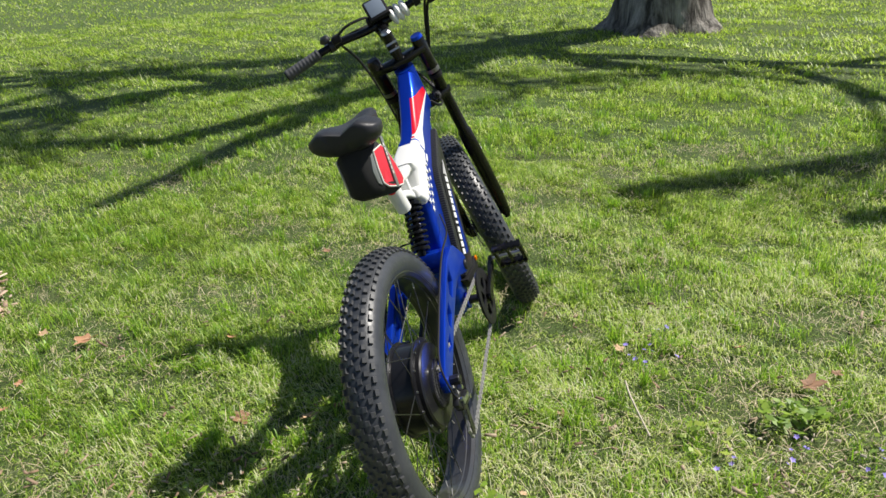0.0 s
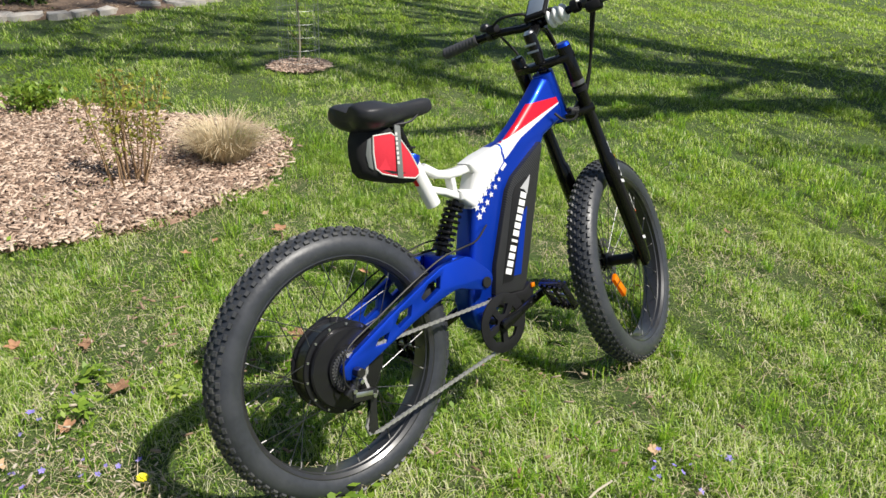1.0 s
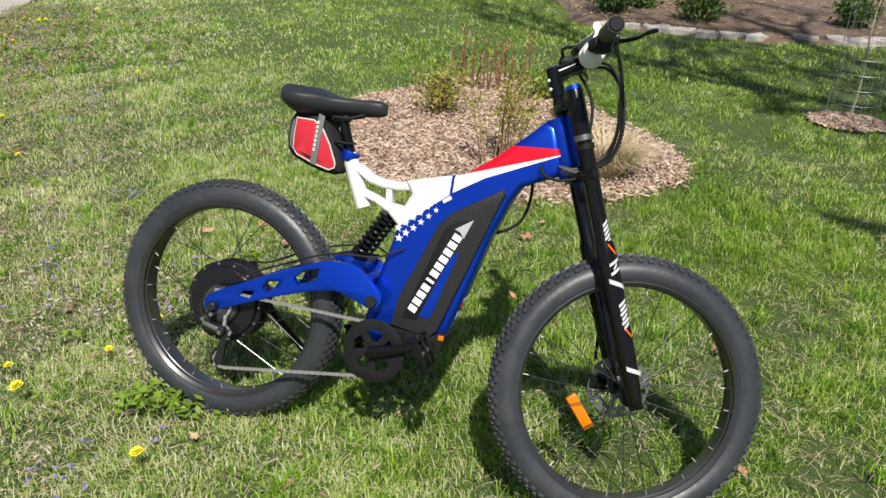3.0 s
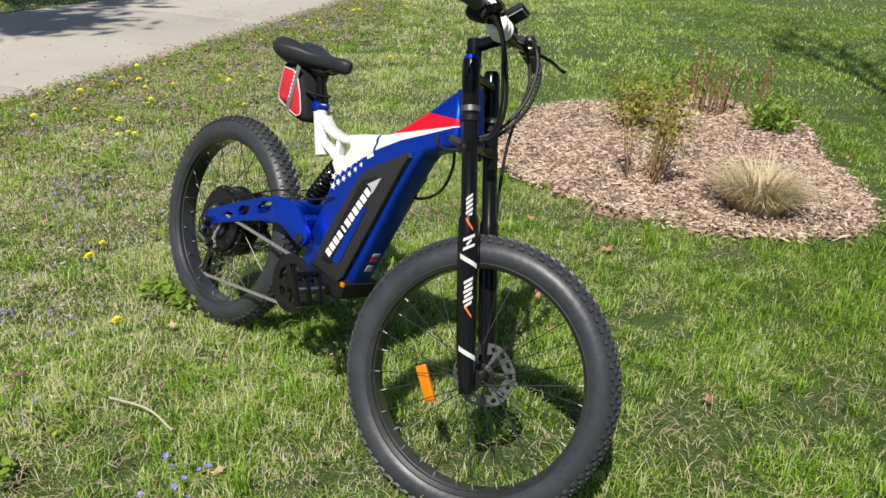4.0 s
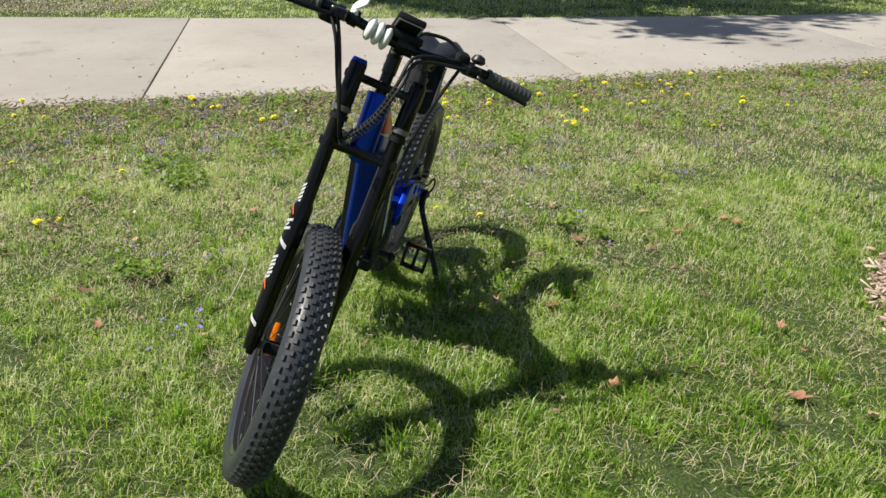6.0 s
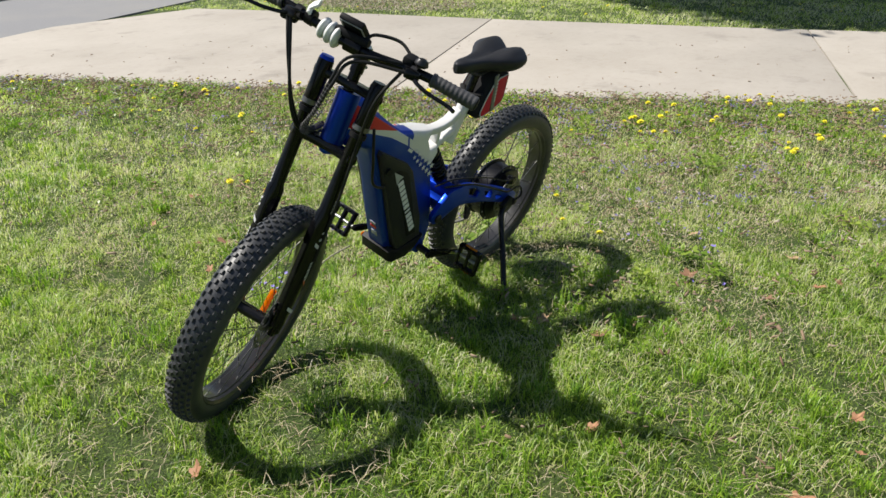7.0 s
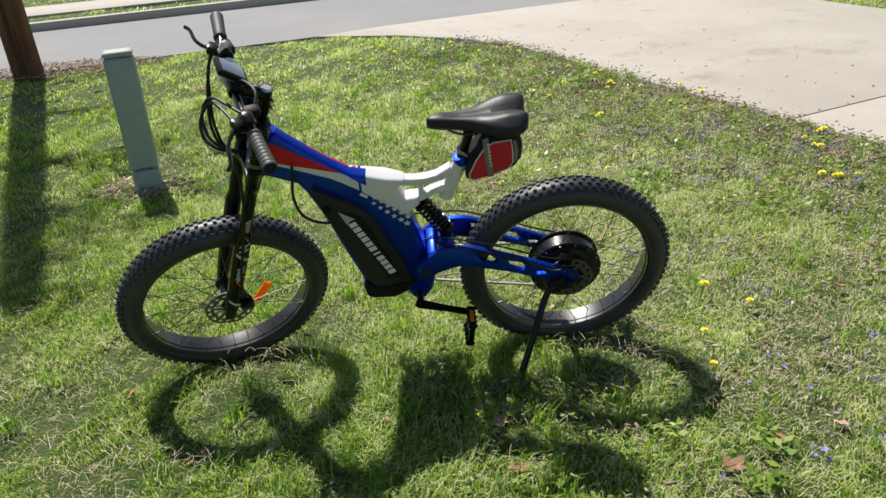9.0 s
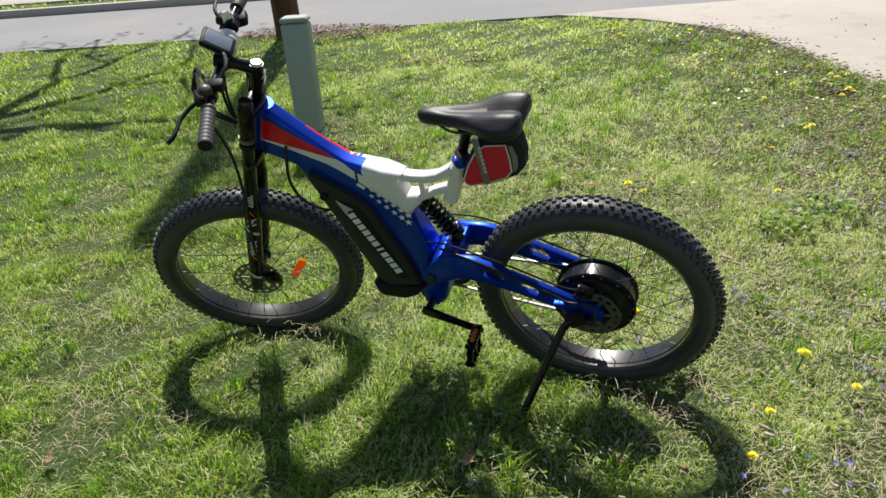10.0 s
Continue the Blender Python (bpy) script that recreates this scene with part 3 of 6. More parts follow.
# battery in the down tube
CASE = [(0.552, 0.396), (0.572, 0.487), (0.659, 0.694), (0.690, 0.730), (0.824, 0.812), (0.832, 0.800), (0.820, 0.770), (0.690, 0.402), (0.668, 0.378)]
battery = part("battery", plate(CASE, [], -0.062, 0.062, 0.006), M_CARBON, bike, "black carbon-look battery case")
PANEL = [(0.586, 0.424), (0.676, 0.680), (0.690, 0.700), (0.733, 0.720), (0.752, 0.716), (0.702, 0.614), (0.630, 0.422)]
SLASH = [(0.634, 0.436), (0.703, 0.612), (0.728, 0.630), (0.665, 0.432)]
ARROW = [(0.708, 0.690), (0.757, 0.722), (0.735, 0.668), (0.724, 0.684)]
for side in (-1, 1):
    a, b = sorted((side * 0.0615, side * 0.0640))
    part("side_panel", plate(PANEL, [], a, b, 0.0008), M_MATT, battery, "matt black panel")
    a, b = sorted((side * 0.0615, side * 0.0648))
    if side < 0:
        part("blue_stripe", plate(SLASH, [], a, b), M_BLUE, battery, "blue stripe")
    a, b = sorted((side * 0.063, side * 0.0650))
    part("arrow_mark", plate(ARROW, [], a, b), M_DECALG, battery, "grey arrow mark")
    p, q = (Vector((0.610, 0.0, 0.444)), Vector((0.722, 0.0, 0.678)))
    d = (q - p).normalized()
    ang = math.degrees(math.atan2(d.z, d.x))
    n = 11
    for i in range(n):
        c = p.lerp(q, (i + 0.5) / n)
        w = 0.0175 if i != 4 else 0.008
        bm = box((w, 0.0014, 0.0245), None, 0)
        part("name_bar", bm, M_DECALW, battery, "white bar of the maker's mark", pose(c.x, side * 0.0650, c.z, 0, -ang, 0), smooth=False)
BASE = [(0.535, 0.392), (0.668, 0.380), (0.700, 0.398), (0.716, 0.388), (0.706, 0.345), (0.690, 0.334), (0.615, 0.330), (0.57, 0.352)]
part("motor_controller_box", plate(BASE, [], -0.066, 0.066, 0.006), M_MATT, bike, "black plastic controller box under the battery")
part("charge_port", tube([(0.79, 0.060, 0.735), (0.79, 0.071, 0.735)], 0.012, 16), M_MATT, battery)
part("side_reflector", box((0.016, 0.006, 0.014), pose(0.705, -0.068, 0.386), 0.002), M_ORANGE, bike, "small orange reflector")

for k, (u, ma) in enumerate(((0.36, M_DECALG), (0.58, M_RED), (0.70, M_DECALG))):
    p = Vector((0.712, 0, 0.395)).lerp(Vector((0.757, 0, 0.528)), u)
    part("sticker", box((0.0016, 0.026, 0.022 if k == 0 else 0.012), pose(p.x + 0.0008, 0, p.z, 0, 18.7, 0), 0.0004), ma, frame_body, "white and red warning sticker")

# swing arm with cut-outs on both sides
ARM = [(-0.018, 0.374), (-0.010, 0.388), (0.022, 0.408), (0.156, 0.470), (0.289, 0.526), (0.340, 0.545), (0.360, 0.550), (0.440, 0.552), (0.456, 0.545), (0.520, 0.488), (0.529, 0.474), (0.529, 0.458),
       (0.518, 0.440), (0.497, 0.435), (0.405, 0.467), (0.385, 0.469), (0.330, 0.459), (0.225, 0.427), (0.057, 0.363), (0.010, 0.342), (-0.012, 0.350)]
WIN = [[(0.262, 0.485), (0.292, 0.513), (0.338, 0.524), (0.330, 0.490), (0.275, 0.466)], [(0.166, 0.444), (0.184, 0.466), (0.228, 0.476), (0.218, 0.447), (0.175, 0.428)],
       [(0.091, 0.404), (0.107, 0.422), (0.142, 0.427), (0.127, 0.402)]]
swing = part("swing_arm", plate(ARM, WIN, -0.086, -0.066, 0.004), M_BLUE, bike, "blue swing arm with three cut-outs a side")
part("arm_plate", plate(ARM, WIN, 0.066, 0.086, 0.004), M_BLUE, swing)
part("bridge", box((0.05, 0.134, 0.05), pose(0.425, 0, 0.528, 0, 10, 0), 0.008), M_BLUE, swing)
part("bridge", box((0.03, 0.134, 0.06), pose(0.470, 0, 0.495, 0, 20, 0), 0.008), M_BLUE, swing)
for side in (-1, 1):
    part("pivot_bolt", lathe([(0.015, -0.004), (0.0165, -0.002), (0.0165, 0.002), (0.014, 0.004)], 24, y=side * 0.089, m=Matrix.Translation((0.500, 0, 0.458))), M_DARKSTEEL, swing, "dark pivot bolt")
    part("axle_nut", lathe([(0.011, -0.012), (0.013, -0.010), (0.013, 0.012), (0.008, 0.014)], 8, y=side * 0.100, m=RHUB), M_DARKSTEEL, swing)

# coil shock
lo, hi = Vector((0.413, 0, 0.552)), Vector((0.507, 0, 0.700))
ax = (hi - lo).normalized()
sh = tube([lo, lo.lerp(hi, 0.5)], 0.014, 16)
tube([lo.lerp(hi, 0.45), hi], 0.010, 16, sh)
shock = part("shock_absorber", sh, M_BLACK, bike, "black coil-over shock absorber")
side_v = Vector((0, 1, 0))
up_v = ax.cross(side_v)
pts = []
for i in range(150):
    a = 2 * math.pi * 7.0 * i / 149
    pts.append(lo.lerp(hi, 0.16 + 0.70 * i / 149) + 0.025 * (math.cos(a) * side_v + math.sin(a) * up_v))
part("spring", tube(pts, 0.0052, 8), M_BLACK, shock, "black steel coil spring")
for k in (0.12, 0.90):
    c = lo.lerp(hi, k)
    part("spring_seat", tube([c - ax * 0.005, c + ax * 0.005], 0.028, 24), M_BLACK, shock)

# seat post and saddle
part("seat_post", tube([(0.372, 0, 0.83), (0.338, 0, 0.932), (0.334, 0, 0.944)], [0.0145, 0.0145, 0.016], 18), M_BLACK, bike, "black seat post")
part("post_head", box((0.046, 0.036, 0.026), pose(0.332, 0, 0.948, 0, -6, 0), 0.006), M_DARKSTEEL, bike)


def saddle_mesh():
    """Broad at the back, narrow at the nose, with a groove along the middle."""
    bm = bmesh.new()
    rings = []
    stations = [(0.168, 0.058, 0.990, 0.012), (0.172, 0.076, 0.992, 0.026), (0.186, 0.093, 0.995, 0.044), (0.212, 0.099, 0.995, 0.056), (0.245, 0.095, 0.993, 0.056), (0.280, 0.076, 0.990, 0.050),
                (0.312, 0.052, 0.988, 0.042), (0.35, 0.036, 0.987, 0.036), (0.39, 0.029, 0.987, 0.032), (0.43, 0.026, 0.987, 0.030), (0.452, 0.019, 0.984, 0.023), (0.462, 0.008, 0.978, 0.012)]
    dense = []
    for u, w in zip(stations, stations[1:]):
        for k in range(3):
            dense.append([a + (b - a) * k / 3 for a, b in zip(u, w)])
    dense.append(stations[-1])
    for k in range(2):
        dense = [dense[0]] + [[(a + 2 * b + c) / 4 for a, b, c in zip(*t)] for t in zip(dense, dense[1:], dense[2:])] + [dense[-1]]
    for x, w, z, h in dense:
        ring = []
        for j in range(24):
            a = 2 * math.pi * j / 24
            yy = w * math.copysign(abs(math.cos(a)) ** 0.72, math.cos(a))
            up = math.sin(a) > 0
            zz = z + (0.018 if up else h * (0.80 + 0.20 * (1 - abs(yy) / w))) * math.copysign(abs(math.sin(a)) ** 0.85, math.sin(a))
            wide = min(1.0, max(0.0, (0.31 - x) / 0.08))
            if up:
                zz += 0.014 * wide * math.exp(-((abs(yy) - 0.052) / 0.026) ** 2)
                zz -= 0.008 * math.exp(-(yy / 0.016) ** 2) * min(1.0, max(0.0, (0.42 - x) / 0.05))
            notch = 0.015 * math.exp(-(yy / 0.026) ** 2) * min(1.0, max(0.0, (0.245 - x) / 0.07))
            ring.append(bm.verts.new((x + notch, yy, zz)))
        rings.append(ring)
    for u, w in zip(rings, rings[1:]):
        for j in range(24):
            bm.faces.new((u[j], u[(j + 1) % 24], w[(j + 1) % 24], w[j]))
    bm.faces.new(rings[0])
    bm.faces.new(rings[-1])
    bmesh.ops.subdivide_edges(bm, edges=bm.edges[:], cuts=1, use_grid_fill=True, smooth=0.6)
    return bm


saddle = part("saddle", saddle_mesh(), M_SADDLE, bike, "black padded vinyl saddle")
for side in (-1, 1):
    part("saddle_rail", tube(smooth_path([(0.215, side * 0.03, 0.972), (0.25, side * 0.024, 0.955), (0.32, side * 0.022, 0.948), (0.37, side * 0.022, 0.950), (0.42, side * 0.010, 0.972)]), 0.0036, 8), M_DARKSTEEL, saddle, "dark steel saddle rail")

# crank set
BB = Vector((0.528, 0, 0.326))
part("bottom_bracket", tube([(BB.x, -0.112, BB.z), (BB.x, 0.098, BB.z)], 0.013, 16), M_DARKSTEEL, bike)
part("bracket_shell", tube([(BB.x, -0.050, BB.z), (BB.x, 0.050, BB.z)], 0.026, 24), M_BLUE, bike, "blue bottom bracket shell")
ring_holes = []
for i in range(5):
    a = 2 * math.pi * i / 5 + 0.3
    ring_holes.append([(r * math.cos(a + u), r * math.sin(a + u)) for r, u in ((0.027, -0.25), (0.027, 0.25), (0.058, 0.44), (0.062, 0.0), (0.058, -0.44))])
ring_out = [(0.090 * math.cos(2 * math.pi * i / 60), 0.090 * math.sin(2 * math.pi * i / 60)) for i in range(60)]
part("chain_guard", plate(ring_out, ring_holes, -0.0025, 0.0025, 0.001), M_MATT, bike, "black five-spoke chain guard", Matrix.Translation((BB.x, -0.106, BB.z)))
teeth = []
for i in range(42 * 4):
    a = 2 * math.pi * i / (42 * 4)
    teeth.append(((0.079 if i % 4 in (1, 2) else 0.073) * math.cos(a), (0.079 if i % 4 in (1, 2) else 0.073) * math.sin(a)))
part("chainring", plate(teeth, ring_holes, -0.001, 0.001), M_DARKSTEEL, bike, "toothed chainring", Matrix.Translation((BB.x, -0.0985, BB.z)), smooth=False)


def crank_arm(end, y, pedal_tilt):
    d = Vector((end[0], 0, end[1])) - Vector((BB.x, 0, BB.z))
    n = Vector((-d.z, 0, d.x)).normalized()
    p = Vector((BB.x, 0, BB.z))
    e = Vector((end[0], 0, end[1]))
    out = []
    for q, w in ((p - d.normalized() * 0.018, 0.008), (p - d.normalized() * 0.010, 0.016), (p + d * 0.12, 0.016), (p + d * 0.5, 0.011), (e, 0.012), (e + d.normalized() * 0.012, 0.006)):
        out.append((q.x + n.x * w, q.z + n.z * w))
    for q, w in ((e + d.normalized() * 0.012, 0.006), (e, 0.012), (p + d * 0.5, 0.011), (p + d * 0.12, 0.016), (p - d.normalized() * 0.010, 0.016), (p - d.normalized() * 0.018, 0.008)):
        out.append((q.x - n.x * w, q.z - n.z * w))
    arm = part("crank_arm", plate(out, [], y - 0.007, y + 0.007, 0.003), M_BLACK, bike, "black crank arm")
    sgn = 1 if y > 0 else -1
    part("pedal_axle", tube([(e.x, y, e.z), (e.x, y + sgn * 0.11, e.z)], 0.006, 10), M_STEEL, arm)
    pm = pose(e.x, y + sgn * 0.066, e.z, 0, pedal_tilt, 0)
    ped = bmesh.new()
    for sx in (-1, 1):
        box((0.014, 0.096, 0.022), Matrix.Translation((sx * 0.042, 0, 0)), 0.003, ped)
        for j in range(5):
            box((0.010, 0.009, 0.006), Matrix.Translation((sx * 0.042, -0.040 + 0.02 * j, 0.0125)), 0, ped)
            box((0.010, 0.009, 0.006), Matrix.Translation((sx * 0.042, -0.040 + 0.02 * j, -0.0125)), 0, ped)
    for sy in (-1, 0, 1):
        box((0.084, 0.012, 0.020), Matrix.Translation((0, sy * 0.042, 0)), 0.003, ped)
    pedal = part("pedal", ped, M_BLACK, arm, "black cage pedal", pm)
    for sx in (-1, 1) if y > 0 else ():
        part("pedal_reflector", box((0.004, 0.05, 0.013), pose(sx * 0.050, 0, 0), 0.001), M_ORANGE, pedal, "amber pedal reflector")
    return arm


crank_arm((0.692, 0.374), -0.118, 60)
crank_arm((0.366, 0.268), 0.104, -98)

# cassette, derailleur and chain
cas = bmesh.new()
for i, r in enumerate((0.056, 0.050, 0.044, 0.038, 0.033, 0.028)):
    n = int(r * 700)
    prof = []
    for k in range(n * 4):
        a = 2 * math.pi * k / (n * 4)
        rr = r if k % 4 in (1, 2) else r - 0.005
        prof.append((0.02 + rr * math.cos(a), 0.364 + rr * math.sin(a)))
    plate(prof, [], -0.0615 - 0.004 * i, -0.0600 - 0.004 * i, 0, cas)
part("cassette", cas, M_DISC, rear_wheel, "steel cassette of six sprockets", RHUB.inverted(), smooth=False)
der = bmesh.new()
box((0.075, 0.022, 0.028), pose(0.025, -0.094, 0.298, 0, 10, 0), 0.006, der)
box((0.035, 0.018, 0.030), pose(-0.008, -0.092, 0.318, 0, -35, 0), 0.005, der)
tube([(0.01, -0.088, 0.345), (0.0, -0.09, 0.31)], 0.008, 10, der)
derailleur = part("rear_derailleur", der, M_DARKSTEEL, bike, "dark steel rear derailleur")
part("link_plate", box((0.052, 0.003, 0.013), pose(0.020, -0.1065, 0.306, 0, 14, 0), 0.001), M_STEEL, derailleur, "bright link plate")
for bx, bz in ((-0.006, 0.322), (0.050, 0.290), (0.020, 0.340)):
    part("bolt", tube([(bx, -0.098, bz), (bx, -0.109, bz)], 0.006, 10), M_STEEL, derailleur)
cage = plate([(0.052, 0.300), (0.068, 0.290), (0.060, 0.240), (0.054, 0.192), (0.036, 0.180), (0.026, 0.196), (0.040, 0.245)], [], -0.087, -0.0855)
plate([(0.052, 0.300), (0.068, 0.290), (0.060, 0.240), (0.054, 0.192), (0.036, 0.180), (0.026, 0.196), (0.040, 0.245)], [], -0.0745, -0.073, 0, cage)
part("cage", cage, M_DARKSTEEL, derailleur)
for x, z in ((0.056, 0.284), (0.041, 0.196)):
    part("jockey_wheel", lathe([(0.006, -0.004), (0.017, -0.003), (0.017, 0.003), (0.006, 0.004)], 18, y=-0.080, m=Matrix.Translation((x, 0, z))), M_MATT, derailleur)


def chain_path():
    pts = []
    for k in range(15):
        a = radians(95 - 185 * k / 14)
        pts.append(Vector((BB.x + 0.076 * math.cos(a), -0.0985, BB.z + 0.076 * math.sin(a))))
    pts.append(Vector((0.060, -0.082, 0.178)))
    pts.append(Vector((0.030, -0.080, 0.182)))
    pts.append(Vector((0.024, -0.080, 0.205)))
    pts.append(Vector((0.052, -0.080, 0.250)))
    pts.append(Vector((0.072, -0.080, 0.288)))
    pts.append(Vector((0.050, -0.078, 0.305)))
    for k in range(9):
        a = radians(-50 + 150 * k / 8)
        pts.append(Vector((0.02 + 0.043 * math.cos(a), -0.0705, 0.364 + 0.043 * math.sin(a))))
    pts.append(pts[0])
    return pts


cp = chain_path()
dist, v, f = 0.0, [], []
seg = [(a, b) for a, b in zip(cp, cp[1:])]
step, want, count = 0.0095, 0.0, 0
for a, b in seg:
    ln = (b - a).length
    while want < dist + ln:
        c = a.lerp(b, (want - dist) / ln)
        d = (b - a).normalized()
        nrm = d.cross(Vector((0, 1, 0))).normalized()
        wy = 0.0042 if count % 2 else 0.0028
        k = len(v)
        for s1 in (-1, 1):
            for s2 in (-1, 1):
                for s3 in (-1, 1):
                    v.append(c + d * (s1 * 0.0052) + nrm * (s2 * (0.0042 if count % 2 else 0.0036)) + Vector((0, s3 * wy, 0)))
        f += [tuple(k + i for i in q) for q in ((0, 1, 3, 2), (4, 6, 7, 5), (0, 4, 5, 1), (2, 3, 7, 6), (0, 2, 6, 4), (1, 5, 7, 3))]
        want += step
        count += 1
    dist += ln
tagged(raw("chain", v, f, M_CHAIN, bike), "bright steel roller chain", kind="stuff")

# kickstand and rear brake
ks = tube(smooth_path([(0.060, 0.096, 0.360), (0.085, 0.104, 0.345), (0.105, 0.120, 0.315), (0.150, 0.190, 0.220), (0.198, 0.262, 0.115), (0.212, 0.283, 0.080)]), [0.013] * 8 + [0.012] * 33, 12)
kick = part("kickstand", ks, M_BLACK, bike, "black kickstand swung out on the grass")
part("stand_foot", box((0.05, 0.03, 0.02), pose(0.214, 0.286, 0.072, 20, 10, 30), 0.006), M_MATT, kick)
part("stand_bracket", box((0.06, 0.022, 0.05), pose(0.060, 0.098, 0.362, 0, 30, 0), 0.006), M_MATT, kick)
part("brake_caliper", box((0.05, 0.026, 0.035), pose(0.035, 0.075, 0.455, 0, -20, 0), 0.007), M_BLACK, bike, "rear brake caliper")
part("motor_cable", tube(smooth_path([(0.02, 0.105, 0.364), (0.0, 0.118, 0.40), (0.02, 0.110, 0.44), (0.08, 0.100, 0.43), (0.15, 0.092, 0.46), (0.33, 0.092, 0.545), (0.46, 0.06, 0.56)]), 0.004, 8), M_CABLE, bike, "black motor cable")
part("shift_cable", tube(smooth_path([(-0.01, -0.098, 0.325), (-0.022, -0.094, 0.36), (0.01, -0.080, 0.425), (0.12, -0.076, 0.474), (0.26, -0.076, 0.534), (0.36, -0.078, 0.570), (0.44, -0.078, 0.578), (0.50, -0.07, 0.582), (0.566, -0.048, 0.610)]), 0.0028, 8), M_CABLE, bike, "thin gear cable")
part("brake_cable", tube(smooth_path([(0.035, 0.085, 0.47), (0.10, 0.088, 0.48), (0.25, 0.088, 0.545), (0.42, 0.07, 0.585), (0.50, 0.047, 0.57)]), 0.0028, 8), M_CABLE, bike)

# fork: two crowns and two long legs
fork = part("fork_steerer", tube([(0, 0, -0.165), (0, 0, 0.125)], 0.0165, 20), M_BLACK, bike, "black double-crown suspension fork", STEER)
for z, h in ((0.020, 0.022), (-0.162, 0.026)):
    out = [(-0.022, 0.030), (-0.022, -0.030), (0.0, -0.090), (0.022, -0.108), (0.042, -0.090), (0.030, -0.030), (0.030, 0.030), (0.042, 0.090), (0.022, 0.108), (0.0, 0.090)]
    part("crown", plate(out, [], -h / 2, h / 2, 0.004), M_BLACK, fork, "", Matrix.Translation((0, 0, z)) @ pose(0, 0, 0, 90, 0, 0))
for side in (-1, 1):
    y = side * 0.082
    leg = tube([(0.022, y, 0.056), (0.022, y, 0.050), (0.022, y, -0.075), (0.022, y, -0.080), (0.022, y, -0.33), (0.022, y, -0.345), (0.022, y, -0.40), (0.022, y, -0.64), (0.022, y, -0.725), (0.022, y, -0.76)],
               [0.020, 0.0225, 0.0225, 0.020, 0.020, 0.0255, 0.0265, 0.025, 0.021, 0.017], 20)
    lg = part("fork_leg", leg, M_BLACK, fork, "glossy black fork leg with decals")
    part("leg_cap", tube([(0.022, y, 0.054), (0.022, y, 0.064)], [0.0215, 0.018], 18), M_BLUE if side < 0 else M_BLACK, lg, "blue anodised cap" if side < 0 else "black cap")
    for z in (-0.062, -0.085):
        part("clamp_ring", tube([(0.022, y, z), (0.022, y, z - 0.014)], 0.0242, 20), M_DISC if z > -0.07 else M_MATT, lg)
    part("dropout", box((0.036, 0.022, 0.055), pose(0.022, y * 0.97, -0.746), 0.006), M_BLACK, lg)
    for k, (z0, n, ma) in enumerate(((-0.285, 6, M_DECALF), (-0.352, 1, M_DECALO), (-0.385, 3, M_DECALF), (-0.49, 6, M_DECALF), (-0.565, 1, M_DECALO), (-0.44, 1, M_DECALF), (-0.665, 1, M_DECALF))):
        r = 0.0206 if z0 > -0.33 else 0.0268
        for i in range(n):
            a0 = radians((-90 if side < 0 else 90) + (24 if side < 0 else 0))
            vv, ff = [], []
            zz = z0 - 0.0115 * i
            hgt = 0.0075 if n > 1 or ma is M_DECALO else 0.012
            for j in range(9):
                a = a0 + radians((j - 4) * (5.5 + 2.5 * math.sin(3.1 * i + k) if n > 1 else (4.5 if ma is M_DECALO else 12)))
                for q in (0, 1):
                    vv.append((0.022 + (r + 0.0007) * math.cos(a), y + (r + 0.0007) * math.sin(a), zz - q * hgt + 0.0016 * (j - 4) * (1 if n > 1 else -2)))
            ff = [(2 * j, 2 * j + 1, 2 * j + 3, 2 * j + 2) for j in range(8)]
            raw("decal_bar", vv, ff, ma, lg, True)
part("axle", tube([(0.022, -0.098, -0.742), (0.022, 0.098, -0.742)], 0.0105, 14), M_DARKSTEEL, fork)
part("front_caliper", box((0.05, 0.026, 0.045), pose(-0.030, 0.070, -0.716, 0, 20, 0), 0.007), M_BLACK, fork, "front brake caliper")

# stem, handlebar and what is clamped to it
stem = part("stem", tube([(0, 0, 0.055), (0, 0, 0.130)], 0.0195, 20), M_BLACK, bike, "black stem", STEER)
part("stem_cap", tube([(0, 0, 0.129), (0, 0, 0.136)], [0.0185, 0.013], 20), M_STEEL, stem, "silver top cap")
part("stem_arm", tube([(0.0, 0, 0.112), (0.05, 0, 0.122), (0.082, 0, 0.128)], [0.018, 0.016, 0.020], 16), M_BLACK, stem)
part("stem_clamp", tube([(0.088, -0.024, 0.130), (0.088, 0.024, 0.130)], 0.0215, 20), M_BLACK, stem)
for zz in (0.075, 0.098):
    part("stem_bolt", tube([(-0.020, -0.018, zz), (-0.020, 0.018, zz)], 0.004, 8), M_STEEL, stem)
bar_pts = smooth_path([(0.072, -0.344, 0.140), (0.085, -0.22, 0.146), (0.092, -0.13, 0.140), (0.090, -0.05, 0.130), (0.090, 0.05, 0.130), (0.092, 0.13, 0.140), (0.085, 0.22, 0.146), (0.072, 0.344, 0.140)])
handlebar = part("handlebar", tube(bar_pts, 0.0125, 14), M_BLACK, bike, "black handlebar with controls and cables", STEER)


def grip(side):
    a, b = Vector((0.085, side * 0.222, 0.146)), Vector((0.0715, side * 0.350, 0.140))
    bm = bmesh.new()
    n = 40
    pts = [a.lerp(b, i / n) for i in range(n + 1)]
    rs = [0.0165 + (0.0012 if (i // 2) % 2 else 0.0) + 0.002 * (i / n) + (0.002 if i < 3 else 0) for i in range(n + 1)]
    tube(pts, rs, 18, bm)
    g = part("grip", bm, M_GRIP, handlebar, "dark grey ribbed rubber grip")
    part("end_plug", tube([b, b + (b - a).normalized() * 0.004], [0.0175, 0.014], 18), M_MATT, g)


